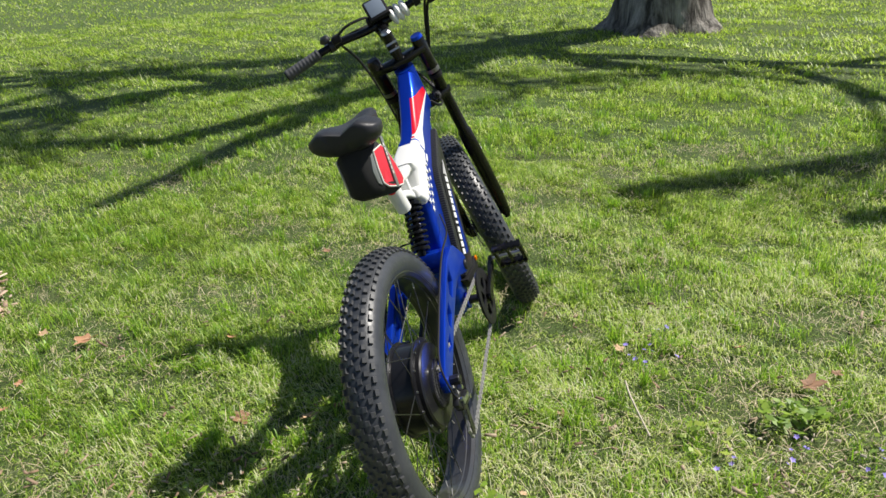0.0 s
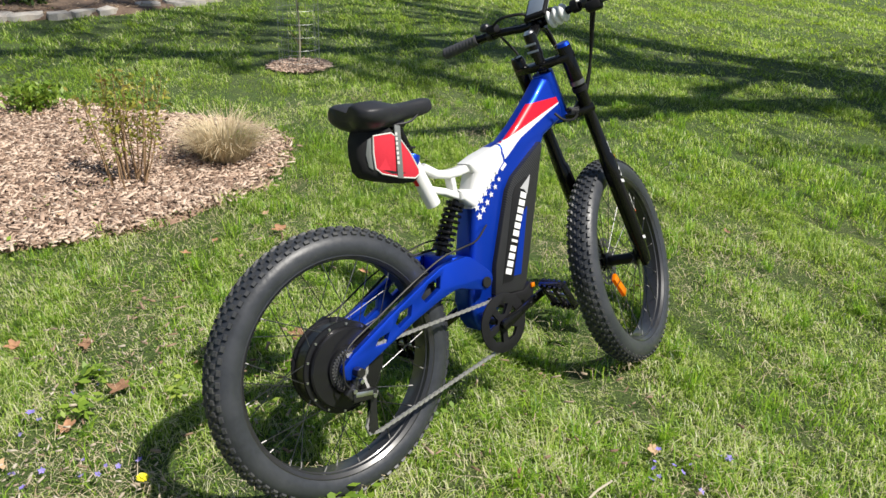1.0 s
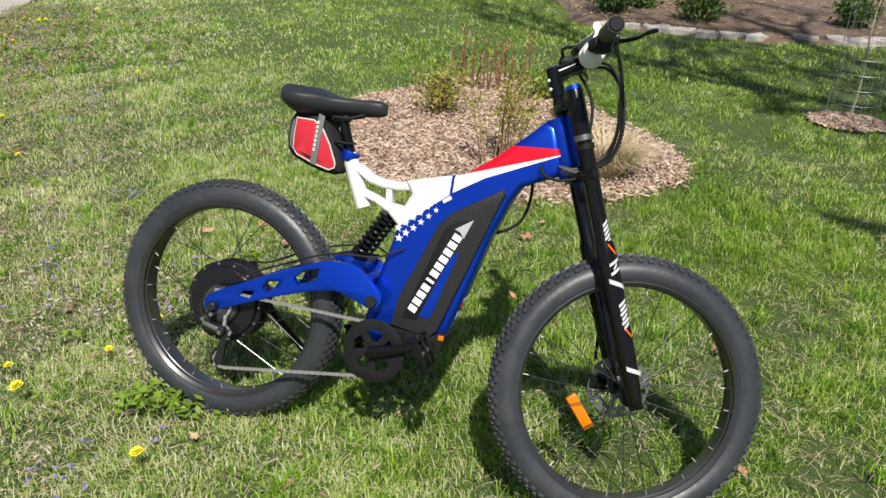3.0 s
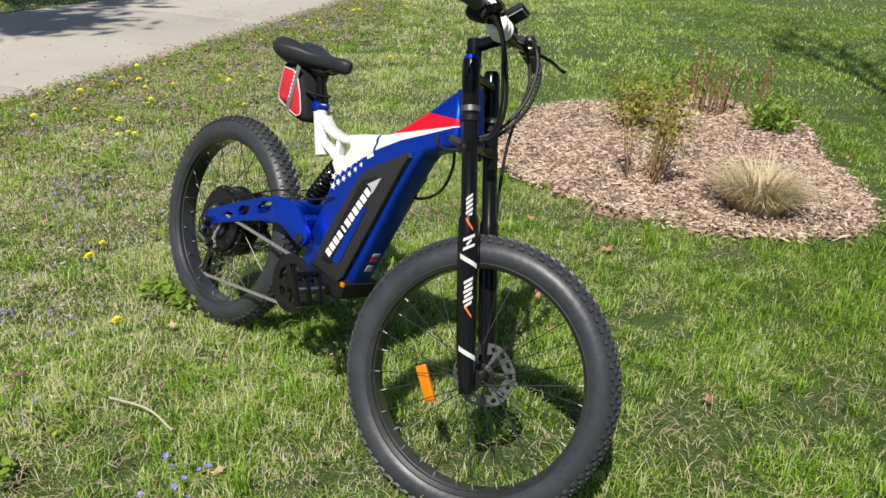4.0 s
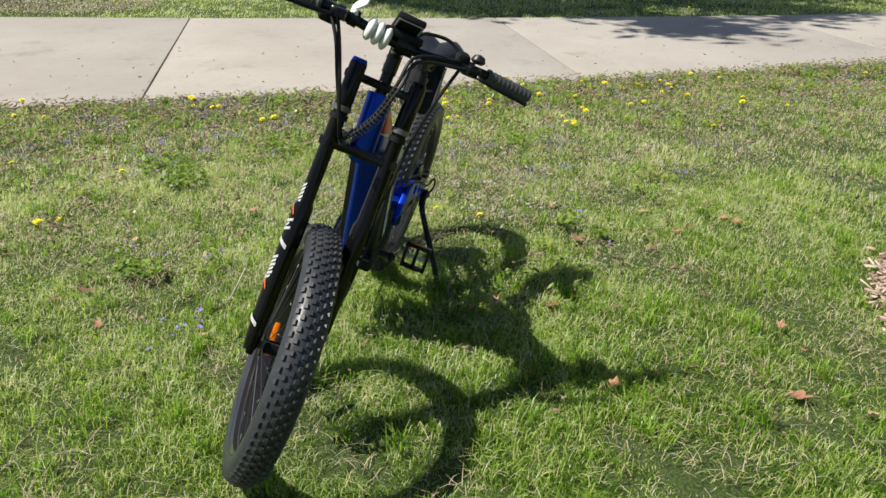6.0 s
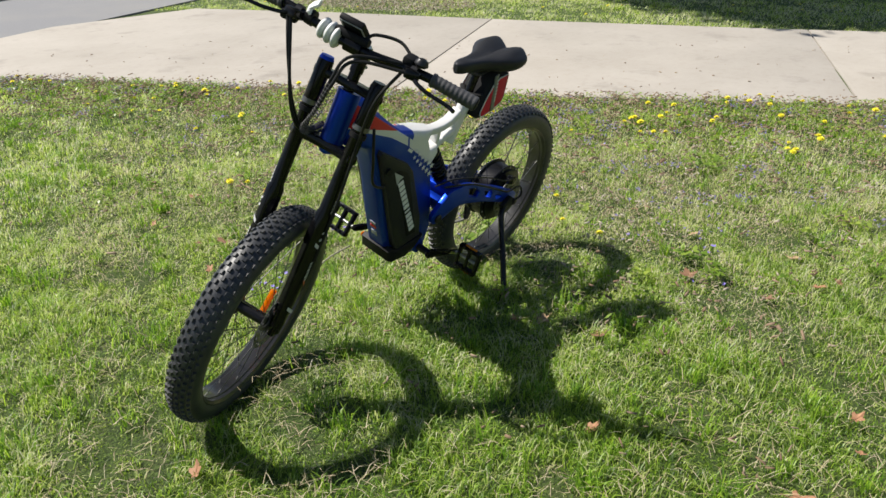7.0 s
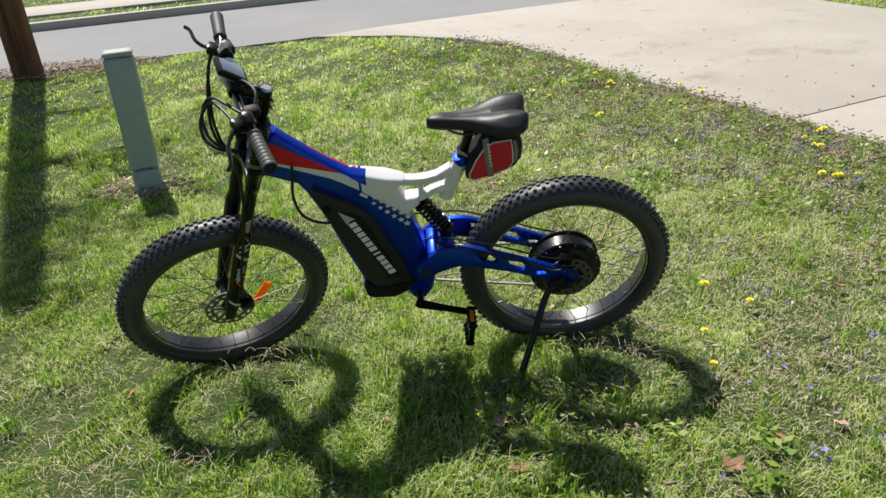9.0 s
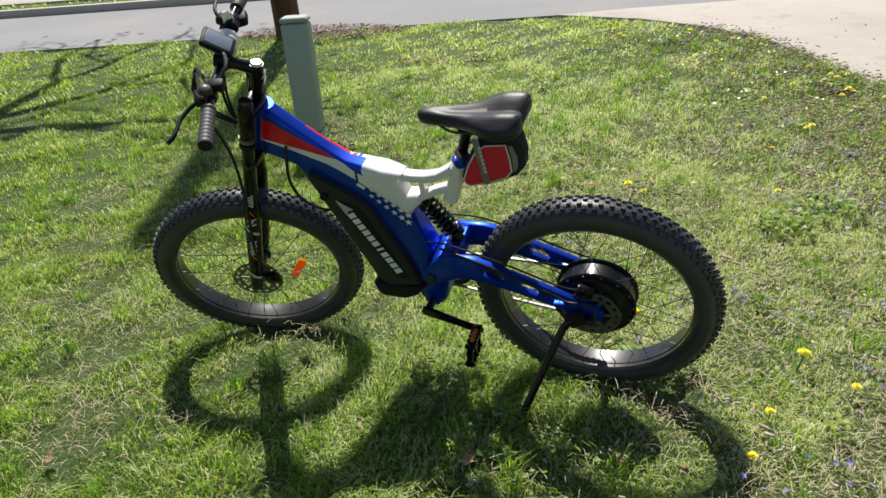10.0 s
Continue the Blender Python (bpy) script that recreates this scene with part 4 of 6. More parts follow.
def lever(side):
    bm = tube(smooth_path([(0.100, side * 0.185, 0.140), (0.128, side * 0.195, 0.130), (0.150, side * 0.24, 0.122), (0.156, side * 0.30, 0.118), (0.166, side * 0.325, 0.114)]), 0.0055, 8)
    lv = part("brake_lever", bm, M_BLACK, handlebar, "black brake lever")
    part("lever_body", box((0.045, 0.042, 0.026), pose(0.108, side * 0.175, 0.138, 0, 0, side * 20), 0.007), M_BLACK, lv)
    part("lever_clamp", tube([(0.0885, side * 0.165, 0.144), (0.0885, side * 0.182, 0.145)], 0.0175, 16), M_DARKSTEEL, lv)


for side in (-1, 1):
    grip(side)
    lever(side)
part("shifter", box((0.05, 0.05, 0.030), pose(0.075, -0.198, 0.128, 0, 20, 10), 0.009), M_MATT, handlebar, "thumb shifter")
part("throttle", tube([(0.086, -0.150, 0.145), (0.086, -0.128, 0.143)], 0.021, 18), M_MATT, handlebar, "thumb throttle")
part("button_pod", box((0.045, 0.034, 0.028), pose(0.078, 0.150, 0.163, 0, 15, 0), 0.009), M_MATT, handlebar, "button pod")
part("bell", lathe([(0.004, 0.018), (0.014, 0.014), (0.019, 0.004), (0.019, 0.0), (0.012, -0.006)], 24, m=pose(0.098, 0.185, 0.168, 90, 0, 0)), M_DARKSTEEL, handlebar, "small bell")
dm = pose(0.100, -0.012, 0.176, 0, -24, 0)
disp = part("display", box((0.090, 0.072, 0.018), None, 0.006), M_MATT, handlebar, "square display with a grey-blue screen", dm)
part("screen", box((0.070, 0.056, 0.002), Matrix.Translation((0.0, 0, 0.0096)), 0.0005), M_SCREEN, disp, "blank glossy screen")
part("display_bezel", plate([(-0.040, -0.033), (0.040, -0.033), (0.040, 0.033), (-0.040, 0.033)], [[(-0.036, -0.029), (0.036, -0.029), (0.036, 0.029), (-0.036, 0.029)]], -0.0105, -0.009), M_DECALG, disp, "", pose(0, 0, 0, 90, 0, 0))
part("display_bracket", box((0.03, 0.10, 0.022), pose(0.092, -0.012, 0.152), 0.006), M_MATT, handlebar)
BUNDLE = [(0.148, 0.030, 0.105), (0.166, 0.012, 0.03), (0.142, -0.008, -0.060), (0.085, -0.045, -0.130), (0.0, -0.056, -0.150), (-0.04, -0.048, -0.135)]
RIGHT_DROP = [(0.130, -0.158, 0.070), (0.126, -0.132, 0.0), (0.110, -0.100, -0.080), (0.070, -0.070, -0.140), (0.0, -0.056, -0.150), (-0.04, -0.048, -0.135)]
HEADLOCK = [[s0] + [(x + 0.007 * math.cos(k * 1.57 + 9 * z), y + 0.007 * math.sin(k * 1.57 + 9 * z), z + 0.003 * k) for x, y, z in (RIGHT_DROP if s0[1] < 0 else BUNDLE)]
            for k, s0 in enumerate(((0.118, 0.165, 0.138), (0.118, -0.180, 0.134), (0.110, -0.190, 0.125), (0.100, 0.140, 0.150)))]
HEADLOCK += [[(0.100, 0.15, 0.140), (0.116, 0.118, 0.03), (0.065, 0.106, -0.12), (0.035, 0.110, -0.30), (0.015, 0.108, -0.55), (-0.02, 0.085, -0.66)],
             [(0.07, 0.15, 0.17), (0.06, 0.10, 0.19), (0.075, 0.04, 0.18), (0.09, 0.02, 0.160)]]
for pts in HEADLOCK:
    part("cable", tube(smooth_path(pts), 0.0046, 8), M_CABLE, handlebar)
wrap_line = smooth_path(BUNDLE, 60)
pts = []
for i, p in enumerate(wrap_line[60:]):
    a = i * 0.9
    d = (wrap_line[min(i + 61, len(wrap_line) - 1)] - wrap_line[i + 59]).normalized()
    s1 = d.cross(Vector((0, 1, 0))).normalized()
    pts.append(p + 0.0118 * (math.cos(a) * s1 + math.sin(a) * d.cross(s1)))
part("spiral_wrap", tube(pts, 0.0011, 5), M_GRIP, handlebar, "grey spiral wrap round the cable bundle")
part("head_cable_loop", tube(smooth_path([(0.91, -0.055, 0.885), (0.93, -0.070, 0.862), (0.97, -0.075, 0.856), (1.01, -0.062, 0.866)]), 0.0042, 8), M_CABLE, bike, "cable bundle in spiral wrap")
part("frame_cable", tube(smooth_path([(0.87, 0.05, 0.90), (0.88, 0.075, 0.80), (0.86, 0.07, 0.72), (0.80, 0.06, 0.68), (0.77, 0.05, 0.69)]), 0.0045, 8), M_CABLE, bike, "hanging cable by the head tube")

# plastic sleeve left on the handlebar
wrap = thing("plastic_wrap", "ribbed white foam packing sleeve round the black handlebar", "packaging", BIKE @ STEER)
pts = [Vector((0.089, -0.040 - 0.0018 * i, 0.130 + 0.0002 * i)) for i in range(37)]
part("sleeve", tube(pts, [0.017 + 0.015 * abs(math.sin(i * math.pi / 12)) ** 0.6 * (1 - 0.006 * i) for i in range(37)], 24), M_WRAP, wrap, "ribbed white foam sleeve")
pts = [Vector((0.091 + 0.010 * i / 6, -0.135 - 0.012 * math.sin(i), 0.148 + 0.010 * i)) for i in range(6)]
part("tail", tube(pts, [0.014, 0.018, 0.012, 0.016, 0.013, 0.008], 9, flat=0.5), M_WRAP, wrap)

# saddle bag strapped under the saddle
bag = thing("saddle_bag", "black and red saddle bag with grey reflective strap under the saddle", "bag", BIKE)
SIDE = [(0.204, 0.950), (0.186, 0.926), (0.178, 0.886), (0.182, 0.846), (0.202, 0.825), (0.250, 0.806), (0.300, 0.791), (0.335, 0.787), (0.353, 0.798), (0.356, 0.818), (0.338, 0.866), (0.312, 0.912), (0.282, 0.948)]


def tapered_bag(bm):
    """Draws the sides in towards the rounded back of the bag."""
    for q in bm.verts:
        k = min(1.0, max(0.0, (0.245 - q.co.x) / 0.065))
        q.co.y *= 1.0 - 0.46 * k * k
    return bm


part("body", tapered_bag(plate(SIDE, [], -0.056, 0.056, 0.027, seg=6)), M_NYLON, bag, "black nylon body")
RSIDE = [(0.218, 0.934), (0.212, 0.890), (0.211, 0.850), (0.226, 0.833), (0.280, 0.813), (0.328, 0.801), (0.343, 0.809), (0.344, 0.822), (0.324, 0.870), (0.300, 0.910), (0.272, 0.932)]
REAR = [(0.203, 0.926), (0.194, 0.890), (0.196, 0.856), (0.206, 0.846), (0.207, 0.890), (0.212, 0.930)]
for side in (-1, 1):
    a, b = sorted((side * 0.0545, side * 0.0575))
    part("red_panel", tapered_bag(plate(RSIDE, [], a, b, 0.0015)), M_REDFAB, bag, "red fabric side panel")
    a, b = sorted((side * 0.055, side * 0.0595))
    part("strap", plate([(0.286, 0.952), (0.304, 0.946), (0.288, 0.808), (0.270, 0.813)], [], a, b, 0.001), M_REFLECT, bag, "grey reflective strap")
    part("piping", tapered_bag(tube([(x, side * 0.0565, z) for x, z in RSIDE], 0.0022, 8, closed=True)), M_PIPING, bag, "pale grey piping")
for side in (-1, 1):
    a, b = sorted((side * 0.0530, side * 0.0572))
    part("reflective_patch", tapered_bag(plate(REAR, [], a, b, 0.001)), M_REFLECT, bag, "grey reflective patch at the back")
    for k in range(7):
        part("lettering_bar", box((0.007, 0.0012, 0.008), pose(0.2825 - 0.0012 * (k - 3), side * 0.0600, 0.890 - 0.0125 * (k - 3), 0, 6, 0)), M_PIPING, bag, "pale bar of lettering")
part("post_strap", tube(smooth_path([(0.335, -0.045, 0.88), (0.362, -0.020, 0.878), (0.366, 0.0, 0.878), (0.362, 0.020, 0.878), (0.335, 0.045, 0.88)]), 0.010, 8, flat=0.4), M_NYLON, bag, "black strap round the seat post")


# ---- ground, road and driveway ----
def in_poly(x, y, poly):
    inside = np.zeros(np.shape(x), dtype=bool)
    n = len(poly)
    for i in range(n):
        (x0, y0), (x1, y1) = poly[i], poly[(i + 1) % n]
        c = ((y0 > y) != (y1 > y)) & (x < (x1 - x0) * (y - y0) / (y1 - y0 + 1e-12) + x0)
        inside ^= c
    return inside


NEAR_EDGE = [(-5.6, 6.0), (-4.72, 4.0), (-3.82, 2.05), (-3.36, 0.9), (-2.74, -0.62), (-2.05, -2.25), (-1.42, -4.0), (-0.95, -5.3), (-0.45, -6.05), (0.25, -6.62), (1.2, -7.02)]
FAR_EDGE = [(-2.7, -10.6), (-3.7, -9.4), (-4.45, -7.7), (-4.98, -5.6), (-5.45, -3.0), (-6.05, -0.3), (-6.75, 2.35), (-7.6, 5.0), (-8.3, 7.4)]
MULCH = [(-0.78, 3.25), (-0.66, 2.75), (-0.42, 2.24), (-0.10, 1.99), (0.25, 1.93), (0.65, 1.94), (0.98, 1.99), (1.32, 2.22), (1.55, 2.62), (1.50, 3.02), (1.24, 3.43),
         (0.98, 3.75), (0.80, 4.25), (0.42, 4.62), (0.02, 4.60), (-0.22, 4.30), (-0.42, 3.98), (-0.66, 3.66)]
ROAD_DIR = Vector((0.973, 0.23, 0))
ROAD_N = Vector((-0.23, 0.973, 0))


def smooth_loop(pts, steps=6):
    n = len(pts)
    out = []
    for i in range(n):
        a, b, c, d = (Vector((*pts[(i + k) % n], 0)) for k in (-1, 0, 1, 2))
        for k in range(steps):
            t = k / steps
            q = 0.5 * (2 * b + (c - a) * t + (2 * a - 5 * b + 4 * c - d) * t * t + (3 * b - a - 3 * c + d) * t ** 3)
            out.append((q.x, q.y))
    return out


MULCH_LINE = [(x + 0.03 * noise.noise((x * 5, y * 5, 0)), y + 0.03 * noise.noise((x * 5, y * 5, 7))) for x, y in smooth_loop(MULCH)]

# one sheet to the horizon, fine near the bicycle
gx = np.unique(np.concatenate([np.linspace(-12, 16, 141), [-400, -120, -50, -25, 30, 60, 140, 400]]))
gy = np.unique(np.concatenate([np.linspace(-12, 14, 131), [-400, -120, -50, -25, 25, 60, 140, 400]]))
XX, YY = np.meshgrid(gx, gy, indexing="ij")


def ground_z(x, y):
    return 0.010 * np.sin(x * 2.1 + 0.6 * y) * np.cos(y * 1.7 - 0.4 * x) + 0.006 * np.sin(5.3 * x - 2.2 * y) - 0.012 - 0.030 * np.exp(-((x - 1.27) ** 2 + (y + 0.18) ** 2) / 0.16)


ZZ = ground_z(XX, YY)
gv = np.stack([XX.ravel(), YY.ravel(), ZZ.ravel()], 1)
idx = np.arange(XX.size).reshape(XX.shape)
gf = np.stack([idx[:-1, :-1].ravel(), idx[1:, :-1].ravel(), idx[1:, 1:].ravel(), idx[:-1, 1:].ravel()], 1)
ground = tagged(quads_mesh("ground", gv, gf, M_LAWN), "lawn of short spring grass with moss and bare patches", "lawn", kind="structure")

ROAD_Z = 0.012
drive = thing("driveway", "pale concrete driveway with cut joints beside the lawn", "driveway", kind="structure")


def along(line, s):
    """Point at the share s of a polyline's length."""
    pts = [Vector((*p, 0)) for p in line]
    ls = [(b - a).length for a, b in zip(pts, pts[1:])]
    want = s * sum(ls)
    for a, b, d in zip(pts, pts[1:], ls):
        if want <= d:
            return a.lerp(b, want / d)
        want -= d
    return pts[-1]


def slab(outline, name, material, parent, top=0.012, label="", bevel=0.006):
    bm = bmesh.new()
    fc = bm.faces.new([bm.verts.new((x, y, -0.08)) for x, y in outline])
    r = bmesh.ops.extrude_face_region(bm, geom=[fc])
    up = [g for g in r["geom"] if isinstance(g, bmesh.types.BMVert)]
    bmesh.ops.translate(bm, vec=(0, 0, 0.08 + top), verts=up)
    bmesh.ops.recalc_face_normals(bm, faces=bm.faces)
    if bevel:
        es = [e for e in bm.edges if e.verts[0].co.z > 0 and e.verts[1].co.z > 0]
        bmesh.ops.bevel(bm, geom=es, offset=bevel, segments=2, affect="EDGES", profile=0.5)
    return part(name, bm, material, parent, label)


def edge_x(line, p, d):
    """Where the line through p along d crosses a polyline."""
    for (ax_, ay_), (bx_, by_) in zip(line, line[1:]):
        a, b = Vector((ax_, ay_)), Vector((bx_, by_))
        e = b - a
        den = d[0] * e.y - d[1] * e.x
        if abs(den) < 1e-9:
            continue
        s = ((a.x - p[0]) * d[1] - (a.y - p[1]) * d[0]) / den
        if 0 <= s <= 1:
            q = a + e * s
            return q, (ax_, ay_), (bx_, by_)
    return None


CROSS = (-0.94, -0.33)
NEAR_UP = [(-12.0, 20.5), *NEAR_EDGE]
FAR_UP = [*FAR_EDGE, (-14.6, 22.5)]
joint_near = [(-2.07, -2.25), (-3.35, 0.88), (-4.66, 3.87), (-6.1, 7.0), (-7.5, 10.2), (-9.0, 13.6)]
cuts = [(n, edge_x(FAR_UP, n, CROSS)[0]) for n in joint_near]


def slice_edge(line, a, b):
    """The bend points of a polyline that lie between y values a and b."""
    return [p for p in line if min(a, b) + 0.02 < p[1] < max(a, b) - 0.02]


G = 0.007
for (n0, f0), (n1, f1) in zip(cuts, cuts[1:]):
    near = [(n0[0] - G * 0.4, n0[1] + G)] + sorted(slice_edge(NEAR_UP, n0[1], n1[1]), key=lambda p: p[1]) + [(n1[0] + G * 0.4, n1[1] - G)]
    far = [(f1.x + G * 0.3, f1.y - G)] + sorted(slice_edge(FAR_UP, f0.y, f1.y), key=lambda p: -p[1]) + [(f0.x - G * 0.3, f0.y + G)]
    slab(near + far, "slab", M_CONCRETE, drive)
n0, f0 = cuts[0]
near = [p for p in NEAR_EDGE if p[1] < n0[1] - 0.1]
far = [p for p in FAR_EDGE if p[1] < f0.y - 0.1]
slab([(n0[0] + G * 0.4, n0[1] - G), *near, (0.4, -7.35), (-2.6, -8.15), *[p for p in far if p[1] > -8.3], (f0.x + G * 0.3, f0.y - G)], "apron", M_CONCRETE, drive)

road_c = Vector((1.2, -7.05, 0))


def road_pt(s, w):
    return road_c + ROAD_DIR * s - ROAD_N * w


road = thing("road", "grey asphalt street with a worn surface", "road", kind="structure")
strip = [road_pt(-80, 0), road_pt(80, 0), road_pt(80, 3.35), road_pt(-80, 3.35)]
slab([(p.x, p.y) for p in strip], "asphalt", M_ASPHALT, road, 0.004, bevel=0)
kerb = [road_pt(-80, 3.35), road_pt(80, 3.35), road_pt(80, 3.50), road_pt(-80, 3.50)]
tagged(slab([(p.x, p.y) for p in kerb], "kerb", M_CURB, None, 0.12), "low concrete kerb on the far side of the street", "kerb", kind="structure")
walkway = [road_pt(-80, 5.2), road_pt(80, 5.2), road_pt(80, 6.6), road_pt(-80, 6.6)]
tagged(slab([(p.x, p.y) for p in walkway], "pavement", M_CONCRETE, None, 0.03), "pale concrete footpath beyond the street", "pavement", kind="structure")

# mulch bed: a low mound with loose chips
bed = thing("mulch_bed", "planting bed of loose brown bark mulch in the lawn", "flower bed", kind="structure")
bm = bmesh.new()
cen = Vector((0.35, 3.0, 0))
rings = []
for k, (s, z) in enumerate(((1.0, -0.03), (0.97, 0.000), (0.85, 0.012), (0.6, 0.022), (0.3, 0.03))):
    rings.append([bm.verts.new((cen.x + (x - cen.x) * s, cen.y + (y - cen.y) * s, z + 0.012 * noise.noise((x * 6 * s, y * 6 * s, k)))) for x, y in MULCH_LINE])
for u, w in zip(rings, rings[1:]):
    for j in range(len(u)):
        bm.faces.new((u[j], u[(j + 1) % len(u)], w[(j + 1) % len(u)], w[j]))
bm.faces.new(rings[-1])
part("mound", bm, M_MULCHBASE, bed)


# ---- trees, pole and pedestal ----
def branch(v, f, pts, rs, sides=6):
    """A tapered limb added to the lists v and f."""
    up = None
    base = len(v)
    n = len(pts)
    for i, p in enumerate(pts):
        d = (pts[min(i + 1, n - 1)] - pts[max(i - 1, 0)]).normalized()
        if up is None:
            up = Vector((1, 0, 0)) if abs(d.x) < 0.8 else Vector((0, 1, 0))
        s = d.cross(up).normalized()
        up = s.cross(d).normalized()
        for j in range(sides):
            a = 2 * math.pi * j / sides
            v.append(p + rs[i] * (math.cos(a) * s + math.sin(a) * up))
    for i in range(n - 1):
        for j in range(sides):
            a, b = base + i * sides + j, base + i * sides + (j + 1) % sides
            f.append((a, b, b + sides, a + sides))


def clear_of_bed(q, base):
    """Whether the shade of a point of the crown stays off the planting bed and the bicycle."""
    w = q + Vector(base)
    x, y = w.x - w.z * SUN_TO.x / SUN_TO.z, w.y - w.z * SUN_TO.y / SUN_TO.z
    return not (-3.4 < x < 2.1 and y < 5.0)


def shades_open_lawn(q, base):
    """Whether a twig's shade would land on the lawn kept sunny; such twigs stay undrawn."""
    w = q + Vector(base)
    x, y = w.x - w.z * SUN_TO.x / SUN_TO.z, w.y - w.z * SUN_TO.y / SUN_TO.z
    return 1.8 < x < 5.2 and 0.6 < y < 3.0


def grow(rng, v, f, tips, p, d, length, r, level, base):
    pts, rs = [p], [r]
    n = 5
    for i in range(n):
        d = (d + Vector((rng.uniform(-1, 1), rng.uniform(-1, 1), rng.uniform(-0.6, 0.9))) * (0.13 + 0.05 * level)).normalized()
        p = p + d * (length / n)
        if level and not clear_of_bed(p, base):
            break
        pts.append(p)
        rs.append(r * (1 - 0.42 * (i + 1) / n))
    if len(pts) < 2:
        return
    if level < 2 or not shades_open_lawn(pts[len(pts) // 2], base):
        branch(v, f, pts, rs, 7 if level < 2 else 4)
    elif level >= 4:
        return
    if level >= 4:
        tips.append(pts[-1])
        tips.append(pts[len(pts) // 2])
        return
    for k in range(3 if level < 3 else 4):
        i = min(rng.choice((2, 3, 4, 5)) if k else 5, len(pts) - 1)
        q = pts[i]
        nd = (d + Vector((rng.uniform(-1, 1), rng.uniform(-1, 1), rng.uniform(-0.5, 0.8))) * 0.85).normalized()
        grow(rng, v, f, tips, q, nd, length * rng.uniform(0.58, 0.75), rs[i] * 0.80, level + 1, base)


def leaf_cloud(name, rng, tips, n, spread, size, material, parent):
    v, f = [], []
    for t in tips:
        for k in range(n):
            c = t + Vector((rng.gauss(0, spread), rng.gauss(0, spread), rng.gauss(0, spread * 0.8)))
            a = Vector((rng.uniform(-1, 1), rng.uniform(-1, 1), rng.uniform(-1, 1))).normalized()
            b = a.cross(Vector((rng.uniform(-1, 1), rng.uniform(-1, 1), rng.uniform(-1, 1)))).normalized()
            s = size * rng.uniform(0.6, 1.3)
            i = len(v)
            v += [c - a * s, c - b * s * 0.45, c + a * s, c + b * s * 0.45]
            f.append((i, i + 1, i + 2, i + 3))
    return tagged(raw(name, v, f, material, parent), kind="stuff")


def tree(base, r, limbs, seed, label, leaves, leaf_size):
    rng = random.Random(seed)
    t = thing("tree", label, "tree", Matrix.Translation(base))
    v, f, tips = [], [], []
    sides = 36
    prof = [(0.0, -0.15, 1.6), (0.0, 0.0, 1.38), (0.0, 0.12, 1.18), (0.0, 0.35, 1.07), (0, 0.8, 1.0), (0, 1.6, 0.95), (0, 2.8, 0.86)]
    for _, z, k in prof:
        for j in range(sides):
            a = 2 * math.pi * j / sides
            flare = max(0.0, k - 1.0)
            rr = r * (k + flare * 0.55 * math.sin(5 * a + 0.7) + 0.035 * math.sin(11 * a + 1.7 * z) + 0.02 * math.sin(23 * a - 2.3 * z))
            v.append(Vector((rr * math.cos(a), rr * math.sin(a), z)))
    for i in range(len(prof) - 1):
        for j in range(sides):
            a, b = i * sides + j, i * sides + (j + 1) % sides
            f.append((a, b, b + sides, a + sides))
    raw("trunk", v, f, M_BARK, t, True)
    v, f = [], []
    for d, ln, k in limbs:
        grow(rng, v, f, tips, Vector((0, 0, 2.5)), Vector(d).normalized(), ln, r * k, 0, base)
    raw("limbs", v, f, M_BARK, t, True)
    if leaves:
        leaf_cloud("crown", rng, tips, leaves, 0.28, leaf_size, M_EVERGREEN, t)
    return t


tree((7.62, -1.70, 0), 0.47, [((-0.30, 0.05, 1), 6.2, 0.66), ((0.1, 0.45, 1), 5.4, 0.55), ((-0.45, 0.3, 1), 5.6, 0.5), ((-0.62, -0.05, 1), 5.6, 0.5), ((-0.2, -0.6, 1), 5.4, 0.5)], 5, "large grey-barked tree with budding spring crown on the lawn", 4, 0.08)
tree((-9.5, -5.4, 0), 0.34, [((0.15, 0.25, 1), 4.2, 0.7), ((-0.3, 0.4, 1), 3.8, 0.6), ((0.25, -0.2, 1), 3.6, 0.6), ((-0.2, -0.3, 1), 3.6, 0.5)], 9, "leafy tree that shades the lawn beyond the driveway", 44, 0.15)

# out of view: added only so its crown darkens the verge
tree((-9.7, -3.6, 0), 0.30, [((0.55, -0.25, 1), 4.2, 0.7), ((0.5, 0.35, 1), 4.0, 0.6), ((0.15, -0.5, 1), 3.8, 0.6), ((0.6, 0.05, 0.9), 3.6, 0.5)], 14, "unseen leafy young tree added to shade the verge beyond the driveway", 24, 0.16)

pole = thing("utility_pole", "round brown creosoted wooden utility pole beside the street", "utility pole", Matrix.Translation((4.19, -6.15, 0)))
v, f = [], []
branch(v, f, [Vector((0, 0, -0.1)), Vector((0, 0, 0.0)), Vector((0.05, 0.01, 3)), Vector((0.16, 0.02, 9.2))], [0.155, 0.152, 0.142, 0.115], 28)
raw("pole_shaft", v, f, M_POLE, pole, True)

ped = thing("utility_pedestal", "grey-green plastic utility pedestal with a flat cap standing in the grass", "utility pedestal", Matrix.Translation((2.03, -2.17, 0)) @ pose(0, 0, 0, 0, 0, 12))
sq = [(-0.080, -0.060), (0.080, -0.060), (0.080, 0.060), (-0.080, 0.060)]


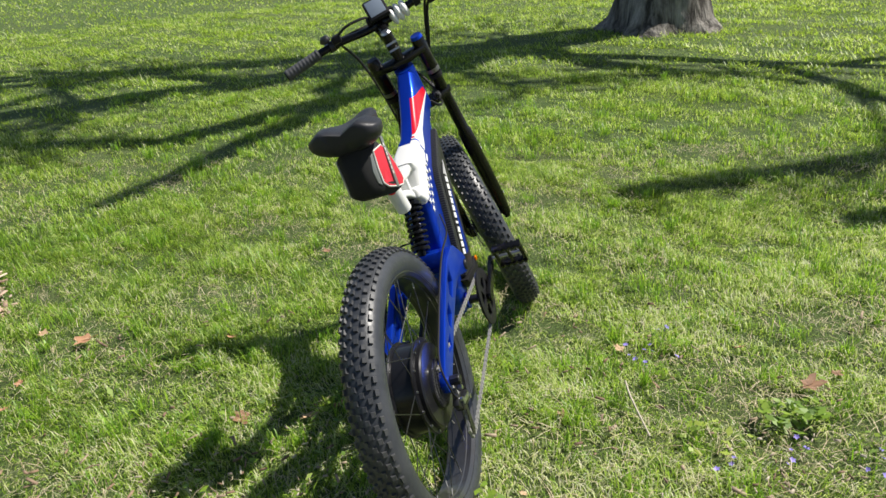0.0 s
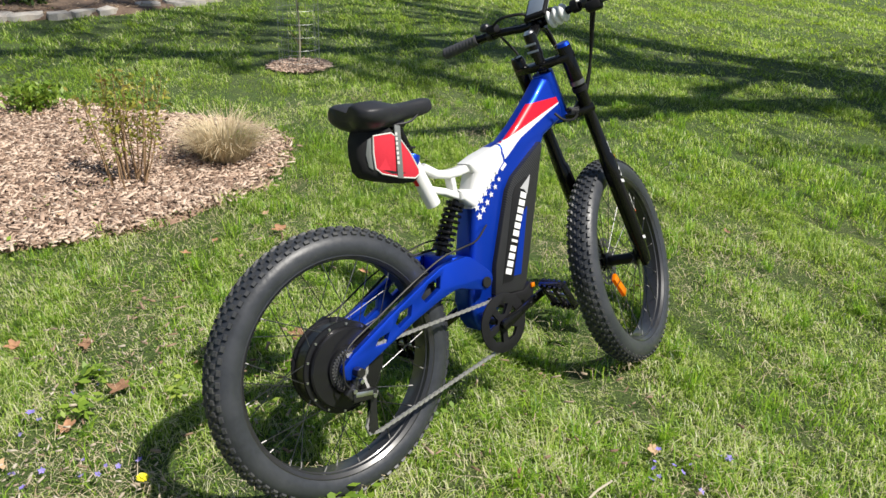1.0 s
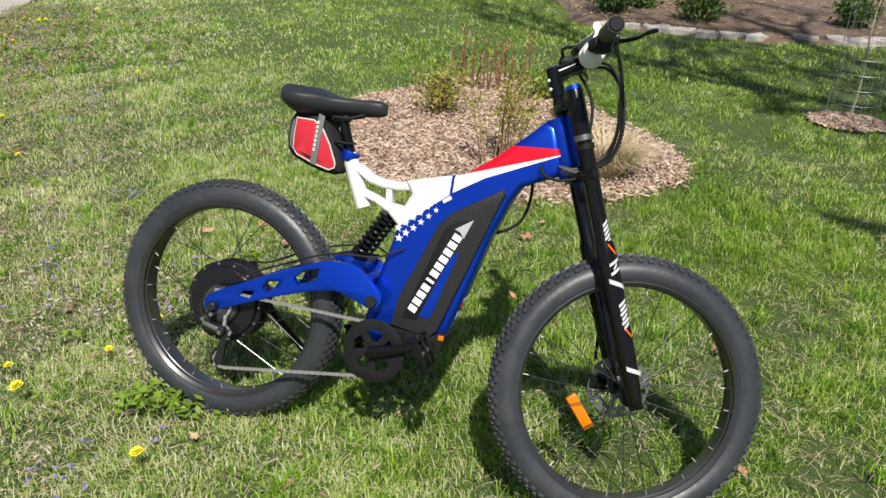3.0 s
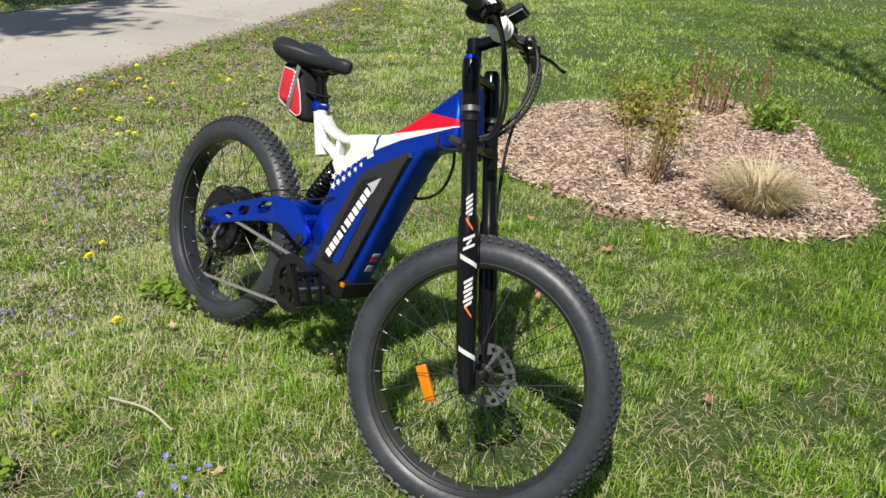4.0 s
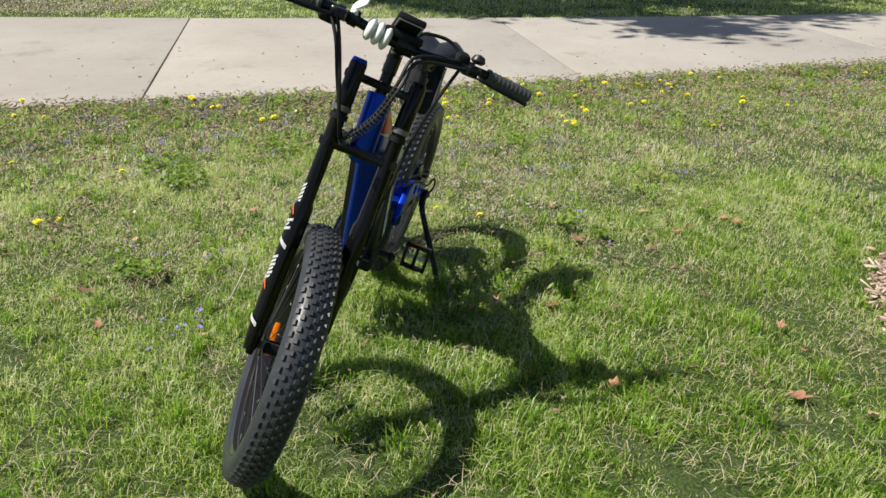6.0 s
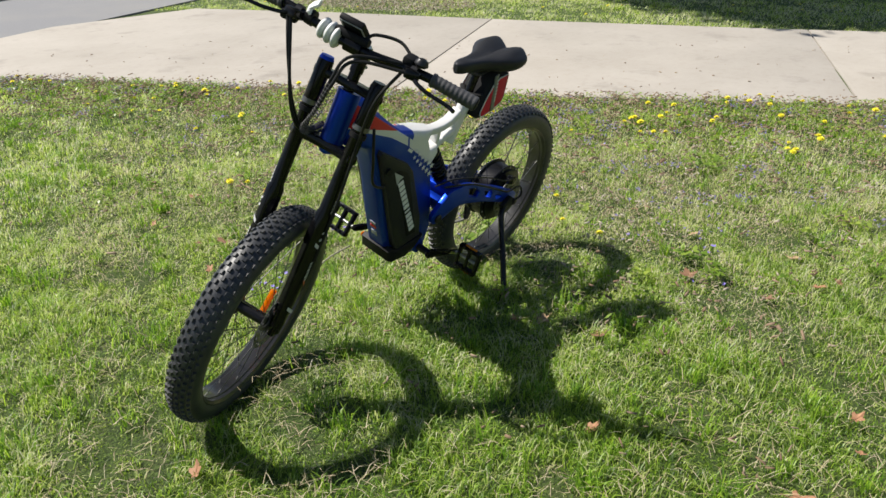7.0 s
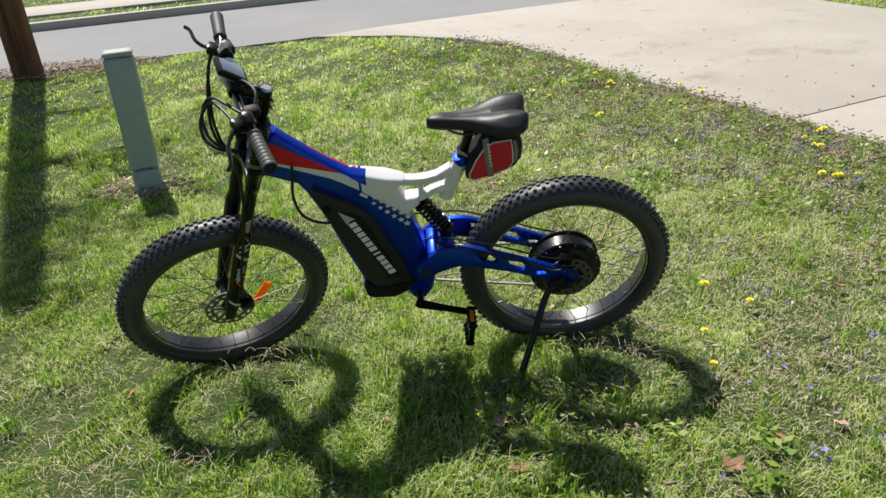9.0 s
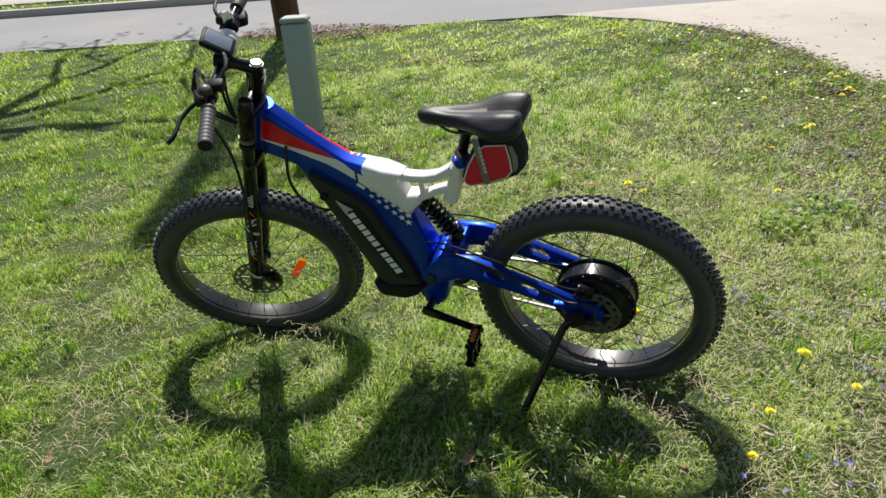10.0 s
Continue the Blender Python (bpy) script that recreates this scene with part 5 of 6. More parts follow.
def tapered(z0, z1, k0, k1, bev):
    bm = bmesh.new()
    lo = [bm.verts.new((x * k0, y * k0, z0)) for x, y in sq]
    hi = [bm.verts.new((x * k1, y * k1, z1)) for x, y in sq]
    for i in range(4):
        bm.faces.new((lo[i], lo[(i + 1) % 4], hi[(i + 1) % 4], hi[i]))
    bm.faces.new(lo[::-1])
    bm.faces.new(hi)
    bmesh.ops.bevel(bm, geom=bm.edges[:], offset=bev, segments=3, affect="EDGES", profile=0.5)
    return bm


part("lower_body", tapered(-0.1, 0.135, 0.97, 0.98, 0.02), M_PEDESTAL, ped)
part("upper_body", tapered(0.139, 0.80, 0.99, 1.04, 0.02), M_PEDESTAL, ped)
part("cap", tapered(0.803, 0.836, 1.07, 0.98, 0.016), M_PEDESTAL, ped, "rounded cap, sun-bleached")
for x in (-0.03, 0.02):
    part("rivet", tube([(x, 0.0585, 0.15), (x, 0.0640, 0.15)], 0.004, 8), M_DARKSTEEL, ped)

# ---- garden at the back, pier and downspout ----
GARDEN = [(0.45, 8.1), (0.80, 7.55), (1.4, 7.38), (2.1, 7.35), (2.7, 7.33), (3.4, 7.45), (4.2, 7.75), (4.95, 8.05), (5.9, 8.75), (6.9, 9.45), (8.6, 10.4), (10.2, 11.3), (9.5, 13.5), (4.0, 13.0), (0.2, 11.5)]
bm = bmesh.new()
rng = random.Random(3)
gl = smooth_loop(GARDEN, 4)
rings = []
for s, z in ((1.0, -0.02), (0.98, 0.02), (0.8, 0.06), (0.4, 0.08)):
    rings.append([bm.verts.new((4.6 + (x - 4.6) * s, 10.0 + (y - 10.0) * s, z)) for x, y in gl])
for u, w in zip(rings, rings[1:]):
    for j in range(len(u)):
        bm.faces.new((u[j], u[(j + 1) % len(u)], w[(j + 1) % len(u)], w[j]))
bm.faces.new(rings[-1])
tagged(part("garden_bed", bm, M_DARKMULCH), "dark mulched garden bed edged with flat limestone slabs", "flower bed", kind="structure")
edge_pts = [along(GARDEN[1:12], (i + 0.5) / 38) for i in range(38)]
for i, p in enumerate(edge_pts):
    if i % 9 == 7:
        continue
    bm = bmesh.new()
    n = 9
    rx, ry = rng.uniform(0.11, 0.27), rng.uniform(0.07, 0.16)
    lo, hi = [], []
    for j in range(n):
        a = 2 * math.pi * j / n
        k = rng.uniform(0.65, 1.15)
        lo.append(bm.verts.new((rx * k * math.cos(a), ry * k * math.sin(a), -0.03)))
        hi.append(bm.verts.new((rx * k * 0.93 * math.cos(a), ry * k * 0.93 * math.sin(a), rng.uniform(0.03, 0.075))))
    for j in range(n):
        bm.faces.new((lo[j], lo[(j + 1) % n], hi[(j + 1) % n], hi[j]))
    bm.faces.new(hi)
    tagged(part("stone", bm, M_STONE, None, m=pose(p.x + rng.uniform(-0.05, 0.05), p.y + 0.06 + rng.uniform(-0.05, 0.08), 0.0, 0, 0, rng.uniform(-20, 35)), smooth=False),
           "flat grey limestone slab along the garden bed", "stone", "edging stones of the garden bed")


def bush(name, label, at, radius, height, n, size, material, seed, category="shrub"):
    """A low leafy shrub: thin stems and many small leaves."""
    rng = random.Random(seed)
    b = thing(name, label, category, Matrix.Translation(at))
    tips = []
    for k in range(12):
        a = rng.uniform(0, 6.28)
        q = Vector((radius * 0.75 * math.cos(a) * rng.uniform(0.3, 1), radius * 0.75 * math.sin(a) * rng.uniform(0.3, 1), height * rng.uniform(0.55, 0.95)))
        v, f = [], []
        branch(v, f, [Vector((q.x * 0.15, q.y * 0.15, -0.02)), q * 0.5 + Vector((0, 0, 0.02)), q], [0.006, 0.005, 0.002], 5)
        raw("stem", v, f, M_TWIG, b)
        tips += [q, q * 0.75, q * 0.55]
    leaf_cloud("foliage", rng, tips, n, radius * 0.28, size, material, b)
    return b


for i, (x, y, r, h) in enumerate(((0.95, 8.35, 0.28, 0.35), (2.0, 8.1, 0.38, 0.42), (3.75, 8.35, 0.26, 0.36), (5.55, 9.3, 0.45, 0.55), (7.2, 10.3, 0.35, 0.3), (1.35, 8.9, 0.25, 0.3))):
    bush("garden_shrub", "small dark green shrub in the garden bed", (x, y, 0.02), r, h, 34, 0.035, M_EVERGREEN, 20 + i)
pot = thing("planter", "dark brown round planter in the garden bed", "planter", Matrix.Translation((4.95, 8.85, 0.03)))
part("bowl", lathe([(0.20, 0.0), (0.24, 0.02), (0.29, 0.30), (0.31, 0.32), (0.31, 0.36), (0.27, 0.36), (0.25, 0.28)], 32, m=pose(0, 0, 0, 90, 0, 0)), painted("brown_glaze", (0.07, 0.035, 0.025), 0.5, 0, 0, 0.3, 20, 0.3), pot)
tulip = thing("red_tulip", "red tulip in the garden bed", "flower", Matrix.Translation((6.1, 9.2, 0.02)), "garden tulips")
part("stem", tube([(0, 0, 0), (0.01, 0, 0.2)], 0.005, 6), M_STEM, tulip)
part("bloom", lathe([(0.006, 0.19), (0.030, 0.205), (0.034, 0.23), (0.026, 0.262), (0.012, 0.268)], 12, m=pose(0, 0, 0, 90, 0, 0)), M_RED, tulip, "closed red bloom")
for a in (0.4, 2.5, 4.6):
    part("leaf", tube([(0, 0, 0), (0.03 * math.cos(a), 0.03 * math.sin(a), 0.09), (0.06 * math.cos(a), 0.06 * math.sin(a), 0.14)], [0.008, 0.014, 0.002], 6, flat=0.2), M_HERB, tulip)
for x, y in ((6.35, 9.35), (6.9, 9.75), (5.95, 9.05), (7.3, 10.0)):
    copy_thing(tulip, pose(x, y, 0.02, 0, 0, 70 * x))

pier = thing("brick_pier", "low brown brick pier beside the driveway", "brick pier", pose(-7.25, 8.75, 0, 0, 0, 15))
for z in range(6):
    for k in range(2):
        if z % 2:
            part("brick", box((0.20, 0.40, 0.062), pose((k - 0.5) * 0.212, 0, 0.03 + 0.072 * z), 0.005), M_BRICK, pier)
        else:
            part("brick", box((0.41, 0.19, 0.062), pose(0, (k - 0.5) * 0.21, 0.03 + 0.072 * z), 0.005), M_BRICK, pier)
part("mortar", box((0.395, 0.385, 0.44), pose(0, 0, 0.20)), M_CURB, pier)
spout = thing("downspout", "white metal downspout elbow beside the brick pier", "downspout", pose(-7.25, 9.4, 0, 0, 0, 100))
part("elbow", tube(smooth_path([(-0.35, 0, 0.09), (0.1, 0, 0.09), (0.2, 0, 0.16), (0.22, 0, 0.45), (0.22, 0, 1.2)]), 0.055, 12), M_WHITE, spout)

# ---- planting in the mulch bed ----
tall = thing("upright_shrub", "slender budding shrub with yellow-green leaves in the mulch bed", "shrub", Matrix.Translation((0.48, 2.36, 0.03)))
rng = random.Random(11)
tips = []
for k in range(20):
    a = rng.uniform(0, 6.28)
    b0 = Vector((0.075 * math.cos(a), 0.06 * math.sin(a), -0.02))
    q = Vector((0.23 * math.cos(a) * rng.uniform(0.2, 1), 0.23 * math.sin(a) * rng.uniform(0.2, 1), rng.uniform(0.34, 0.58)))
    m = b0.lerp(q, 0.5) + Vector((rng.uniform(-0.02, 0.02), rng.uniform(-0.02, 0.02), 0))
    part("stem", tube(smooth_path([b0, m, q], 4), [0.0040, 0.004, 0.0036, 0.0034, 0.003, 0.0028, 0.0024, 0.002, 0.0016], 6), M_CANE, tall)
    tips += [b0.lerp(q, s) for s in (0.55, 0.65, 0.75, 0.85, 0.95, 1.0)]
leaf_cloud("leaves", rng, tips, 7, 0.036, 0.015, M_SHRUBLEAF, tall)
bush("low_shrub", "low mounded shrub with fresh yellow-green leaves in the mulch bed", (-0.10, 3.30, 0.03), 0.26, 0.30, 26, 0.018, M_SHRUBLEAF, 31)
bush("green_clump", "fresh green perennial clump in the mulch bed", (0.62, 4.02, 0.03), 0.20, 0.16, 24, 0.022, M_HERB, 32, "perennial")
for gi, (cx, cy, n) in enumerate(((0.10, 4.12, 11), (-0.12, 4.30, 6), (0.30, 4.38, 6))):
    st = thing("dead_stalks", "clump of dry brown upright stalks in the mulch bed", "perennial", Matrix.Translation((cx, cy, 0.03)), "dry stalk clumps")
    rng = random.Random(50 + gi)
    tips = []
    for k in range(n):
        b0 = Vector((rng.uniform(-0.12, 0.12), rng.uniform(-0.10, 0.10), -0.02))
        q = b0 + Vector((rng.uniform(-0.05, 0.05), rng.uniform(-0.05, 0.05), rng.uniform(0.2, 0.46)))
        part("stalk", tube([b0, b0.lerp(q, 0.5), q], [0.007, 0.006, 0.003], 6), M_TWIG, st)
        tips += [b0.lerp(q, s) for s in (0.5, 0.65, 0.8, 0.95)]
    leaf_cloud("withered_leaves", rng, tips, 3, 0.015, 0.016, M_LEAFDRY, st)


def blades(xy, z0, ang, length, width, lean, curl):
    """Corners and faces of many bent grass blades."""
    n = len(xy)
    ca, sa = np.cos(ang), np.sin(ang)
    side = np.stack([-sa, ca, np.zeros(n)], 1)
    out = np.stack([ca, sa, np.zeros(n)], 1)
    b = np.column_stack([xy, z0])
    mid = b + out * (length * lean * 0.35)[:, None]
    mid[:, 2] += length * 0.6
    tip = b + out * (length * lean)[:, None]
    tip[:, 2] += length * (1 - curl)
    w = (width * 0.5)[:, None]
    v = np.stack([b - side * w, b + side * w, mid - side * w * 0.8, mid + side * w * 0.8, tip], 1).reshape(-1, 3)
    k = np.arange(n)[:, None] * 5
    f = np.concatenate([k + np.array([[0, 1, 3]]), k + np.array([[0, 3, 2]]), k + np.array([[2, 3, 4]])], 1).reshape(-1, 3)
    return v, f


def short_blades(xy, z0, ang, length, width, lean):
    """One pointed face a blade, for grass that stays far off."""
    n = len(xy)
    side = np.stack([-np.sin(ang), np.cos(ang), np.zeros(n)], 1) * (width * 0.5)[:, None]
    b = np.column_stack([xy, z0])
    tip = b + np.stack([np.cos(ang), np.sin(ang), np.zeros(n)], 1) * (length * lean)[:, None]
    tip[:, 2] += length * 0.75
    return np.stack([b - side, b + side, tip], 1).reshape(-1, 3), np.arange(3 * n).reshape(-1, 3)


rs = np.random.RandomState(7)
tuft = thing("grass_tussock", "round tussock of bleached straw-coloured ornamental grass in the mulch bed", "ornamental grass", Matrix.Translation((1.08, 2.46, 0.03)))
n = 1500
a = rs.uniform(0, 6.28, n)
rr = 0.13 * np.sqrt(rs.uniform(0, 1, n))
ln = rs.uniform(0.15, 0.28, n)
v, f = blades(np.stack([rr * np.cos(a), rr * np.sin(a)], 1), np.full(n, -0.01), a + rs.normal(0, 0.5, n), ln * rs.uniform(0.7, 1.25, n), rs.uniform(0.003, 0.0062, n), 0.2 + 4.6 * rr + rs.uniform(-0.2, 0.6, n), 0.05 + 3.6 * rr * rs.uniform(0.2, 1.0, n))
tagged(quads_mesh("straw", v, f, M_STRAW, tuft), kind="stuff")
n = 260
a = rs.uniform(-0.6, 1.2, n)
rr = 0.12 * np.sqrt(rs.uniform(0, 1, n))
v, f = blades(np.stack([rr * np.cos(a), rr * np.sin(a)], 1), np.full(n, -0.01), a, rs.uniform(0.14, 0.22, n), rs.uniform(0.002, 0.004, n), 0.6 + 2 * rr, 0.2 + 1.5 * rr)
tagged(quads_mesh("green_blades", v, f, M_BLADE, tuft), kind="stuff")


def chips(name, xy, z, lmin, lmax, material, parent):
    """Flat slivers of bark lying at all angles."""
    n = len(xy)
    ang = rs.uniform(0, 6.28, n)
    tilt = rs.normal(0, 0.25, n)
    ln = rs.uniform(lmin, lmax, n) * rs.uniform(0.5, 1, n)
    wd = ln * rs.uniform(0.08, 0.32, n)
    th = rs.uniform(0.003, 0.007, n)
    d = np.stack([np.cos(ang) * np.cos(tilt), np.sin(ang) * np.cos(tilt), np.sin(tilt)], 1)
    s = np.stack([-np.sin(ang), np.cos(ang), rs.normal(0, 0.2, n)], 1)
    c = np.column_stack([xy, z + th])
    up = np.array([[0, 0, 1.0]])
    q = []
    for sz in (-1, 1):
        for sx, sy in ((-1, -0.7), (1, -1), (0.85, 1), (-0.9, 0.8)):
            q.append(c + d * (sx * ln / 2)[:, None] + s * (sy * wd / 2)[:, None] + up * (sz * th / 2)[:, None])
    v = np.stack(q, 1).reshape(-1, 3)
    k = np.arange(n)[:, None] * 8
    faces = [(4, 5, 6, 7), (0, 1, 5, 4), (1, 2, 6, 5), (2, 3, 7, 6), (3, 0, 4, 7)]
    f = np.concatenate([k + np.array([fa]) for fa in faces], 1).reshape(-1, 4)
    return tagged(quads_mesh(name, v, f, material, parent), kind="stuff")


n = 56000
xy = np.stack([rs.uniform(-0.9, 1.7, n), rs.uniform(1.8, 4.8, n)], 1)
jit = rs.normal(0, 0.035, (n, 2))
xy = xy[in_poly(xy[:, 0] + jit[:, 0], xy[:, 1] + jit[:, 1], MULCH_LINE)]
chips("bark_chips", xy, 0.002 + 0.018 * rs.uniform(0, 1, len(xy)) + 0.022 * np.clip(1 - ((xy[:, 0] - 0.35) ** 2 + (xy[:, 1] - 3.0) ** 2) / 2, 0, 1), 0.022, 0.078, M_CHIPS, bed)

sap = thing("caged_sapling", "young sapling with thin bare stem inside a wire mesh cage", "sapling", Matrix.Translation((2.78, 4.14, 0)))
part("trunk", tube(smooth_path([(0, 0, -0.05), (0.01, 0.0, 0.35), (-0.01, 0.01, 0.7), (0.02, 0, 1.15)]), [0.008] * 8 + [0.007] * 8 + [0.005] * 9, 7), M_PALEBARK, sap)
for z, a in ((0.12, 0.5), (0.2, 2.8), (0.45, 4.2), (0.62, 1.5), (0.8, 3.6)):
    part("twig", tube([(0, 0, z), (0.07 * math.cos(a), 0.07 * math.sin(a), z + 0.10)], [0.003, 0.0015], 5), M_TWIG, sap)
for i in range(8):
    part("cage_ring", tube([(0.17 * math.cos(k), 0.17 * math.sin(k), 0.06 + 0.105 * i) for k in (2 * math.pi * j / 28 for j in range(28))], 0.0016, 5, closed=True), M_WIRE, sap)
for j in range(14):
    k = 2 * math.pi * j / 14
    part("cage_wire", tube([(0.17 * math.cos(k), 0.17 * math.sin(k), -0.02), (0.17 * math.cos(k), 0.17 * math.sin(k), 0.84)], 0.0014, 5), M_WIRE, sap)
n = 1200
rr, a = 0.25 * np.sqrt(rs.uniform(0, 1, n)), rs.uniform(0, 6.28, n)
ring = tagged(chips("mulch_ring", np.stack([2.78 + rr * np.cos(a) * 1.1, 4.14 + rr * np.sin(a)], 1), 0.005 + 0.03 * (1 - rr / 0.34), 0.03, 0.09, M_CHIPS, None), "ring of bark mulch round the sapling", "mulch")

def wave(x, y, k, s):
    return np.sin(k * x + s) * np.cos(k * 0.8 * y - 1.3 * s) + 0.6 * np.sin(k * 1.9 * (x + y) + 2 * s) * np.cos(k * 2.3 * (x - y)) + 0.4 * np.sin(k * 4.1 * x - k * 2.7 * y)


DRIVE_POLY = NEAR_UP + FAR_UP


# dry leaf bits on the lawn beside the driveway
num = 4200
s = rs.uniform(0, 1, num)
ed = np.array([along(NEAR_EDGE[:9], float(k)) for k in s])[:, :2]
off = np.abs(rs.normal(0, 0.55, num)) - 0.07
tagged(chips("leaf_litter", np.stack([ed[:, 0] + off * 0.93, ed[:, 1] + off * 0.36 + rs.normal(0, 0.1, num)], 1), rs.uniform(0.022, 0.052, num), 0.016, 0.050, M_LITTER, None), "scattered bits of dry leaf along the driveway edge", "litter")

num = 2600
xy = np.stack([rs.uniform(-2.6, 1.0, num), rs.uniform(-2.5, 1.4, num)], 1)
xy = xy[wave(xy[:, 0], xy[:, 1], 4.3, 1.9) + rs.normal(0, 0.5, num) > 0.15]
xy = xy[~in_poly(xy[:, 0], xy[:, 1], DRIVE_POLY)]
tagged(chips("leaf_litter", xy, rs.uniform(0.022, 0.046, len(xy)), 0.012, 0.042, M_LITTER, None), "small bits of brown leaf in the thin lawn", "litter")

# bare soil round the pedestal, at the street and beyond the driveway
for nm, cx, cy, rx, ry, num, ma in (("leaf_litter", 2.05, -2.15, 0.30, 0.22, 300, M_CHIPS), ("leaf_litter", 3.85, -6.30, 1.05, 0.42, 1700, M_CHIPS), ("leaf_litter", -6.0, -5.8, 0.75, 1.7, 3600, M_PALELITTER), ("leaf_litter", 1.95, -4.7, 0.4, 0.2, 160, M_CHIPS)):
    rr, a = np.sqrt(rs.uniform(0, 1, num)), rs.uniform(0, 6.28, num)
    tagged(chips(nm, np.stack([cx + rx * rr * np.cos(a), cy + ry * rr * np.sin(a)], 1), rs.uniform(0.010, 0.035, num), 0.02, 0.06, ma, None), "thin litter of bark and dry leaves", "litter")

num = 9000
xy = np.stack([rs.uniform(0.3, 9.5, num), rs.uniform(7.2, 11.0, num)], 1)
xy = xy[in_poly(xy[:, 0], xy[:, 1] - 0.08, GARDEN)]
tagged(chips("garden_mulch", xy, 0.035 + 0.04 * np.clip((xy[:, 1] - 7.3) / 1.5, 0, 1) * rs.uniform(0.6, 1.2, len(xy)), 0.03, 0.10, M_LITTER, None), "brown bark and old leaves on the garden bed", "mulch")

# ---- flowers, leaves and weeds ----
dand = thing("dandelion", "yellow dandelion flower in the grass", "flower", Matrix.Translation((-0.16, -0.02, 0)), "dandelions in the lawn")
part("stem", tube([(0, 0, -0.02), (0.004, 0, 0.03), (0.004, 0, 0.056)], 0.0022, 6), M_STEM, dand)
bm = bmesh.new()
rng = random.Random(4)
for layer, (cnt, r, z, rise) in enumerate(((22, 0.021, 0.057, 0.004), (20, 0.017, 0.060, 0.007), (14, 0.011, 0.063, 0.009))):
    for k in range(cnt):
        a = 2 * math.pi * (k + 0.5 * layer) / cnt + rng.uniform(-0.1, 0.1)
        d = Vector((math.cos(a), math.sin(a), 0))
        s = Vector((-d.y, d.x, 0)) * 0.0024
        p0, p1 = Vector((0.004, 0, z)), Vector((0.004, 0, z + rise)) + d * r * rng.uniform(0.85, 1.1)
        bm.faces.new([bm.verts.new(q) for q in (p0 - s * 0.4, p1 - s, p1 + d * 0.002, p1 + s, p0 + s * 0.4)])
part("bloom", bm, M_YELLOW, dand, "bright yellow bloom", smooth=False)
DANDELIONS = [(-0.73, -0.06), (-0.59, -0.17), (-0.42, 0.34), (-0.48, 0.12), (-3.12, 1.49), (-2.28, 0.82), (-2.43, 1.15), (-2.09, 1.67), (-0.04, -1.57), (-0.65, -1.59),
              (-1.48, -2.79), (-1.87, -0.1), (-2.94, 1.43), (-0.07, -0.35), (-3.04, 1.5), (-2.59, 1.26), (-3.52, 1.93), (-2.25, 0.85), (-2.67, 0.52), (-1.74, -0.48),
              (-3.85, 3.15), (-3.98, 6.33), (0.03, -1.62), (-2.6, 5.02), (-2.5, 4.9), (-1.72, 4.56), (-1.05, 4.7)]
rng = random.Random(21)
extra = []
while len(extra) < 120:
    e = along(NEAR_EDGE[:9], rng.uniform(0, 1))
    d = abs(rng.gauss(0, 0.75)) + 0.08
    for k in range(rng.choice((1, 1, 2, 4))):
        extra.append((e.x + d * 0.93 + rng.gauss(0, 0.09), e.y + d * 0.36 + rng.gauss(0, 0.09)))
for i in range(40):
    e = along(FAR_EDGE, rng.uniform(0.2, 1))
    d = abs(rng.gauss(0, 0.9)) + 0.1
    extra.append((e.x - d, e.y - d * 0.3))
for x, y in DANDELIONS + extra:
    s = rng.uniform(0.65, 1.05)
    copy_thing(dand, pose(x, y, rng.uniform(-0.008, 0.010), rng.uniform(-14, 14), rng.uniform(-14, 14), rng.uniform(0, 360)) @ Matrix.Diagonal((s, s, s, 1)))

violet = thing("wild_violet", "small blue-violet wildflower in the grass", "flower", Matrix.Translation((-0.54, 0.8, 0)), "violets in the lawn")
part("stem", tube([(0, 0, -0.02), (0.002, 0, 0.045)], 0.0013, 5), M_STEM, violet)
bm = bmesh.new()
for k in range(5):
    a = 2 * math.pi * k / 5 + 0.3
    d = Vector((math.cos(a), math.sin(a), 0))
    s = Vector((-d.y, d.x, 0))
    c = Vector((0.002, 0, 0.045))
    bm.faces.new([bm.verts.new(q) for q in (c, c + d * 0.007 - s * 0.005 + Vector((0, 0, 0.003)), c + d * 0.014 + Vector((0, 0, 0.004)), c + d * 0.007 + s * 0.005 + Vector((0, 0, 0.003)))])
part("petals", bm, M_VIOLET, violet, smooth=False)
VIOLETS = [(-0.52, 0.78), (-0.31, 0.84), (-0.52, 0.46), (-0.44, 0.45), (0.15, -0.9), (0.2, -0.96), (0.17, -0.78), (-0.67, 0.15), (-0.62, 0.29), (-0.65, 0.5), (-1.02, 0.27),
           (-0.92, -0.58), (0.85, -0.67), (-1.62, -0.23), (0.69, -0.55), (0.67, -0.58), (0.70, -0.60), (0.23, -1.17), (0.11, -1.13), (-1.75, -1.15), (-1.32, -1.36), (-0.08, -0.21)]
extra = [(x + rng.gauss(0, 0.05), y + rng.gauss(0, 0.05)) for x, y in VIOLETS for _ in range(2)]
while len(extra) < 170:
    e = along(NEAR_EDGE[:9], rng.uniform(0, 1))
    d = abs(rng.gauss(0, 0.8)) + 0.08
    extra.append((e.x + d * 0.93 + rng.uniform(-0.1, 0.1), e.y + d * 0.36))
for x, y in VIOLETS + extra:
    s = rng.uniform(0.5, 0.85)
    copy_thing(violet, pose(x, y, rng.uniform(-0.012, 0.004), rng.uniform(-30, 30), rng.uniform(-30, 30), rng.uniform(0, 360)) @ Matrix.Diagonal((s, s, s, 1)))


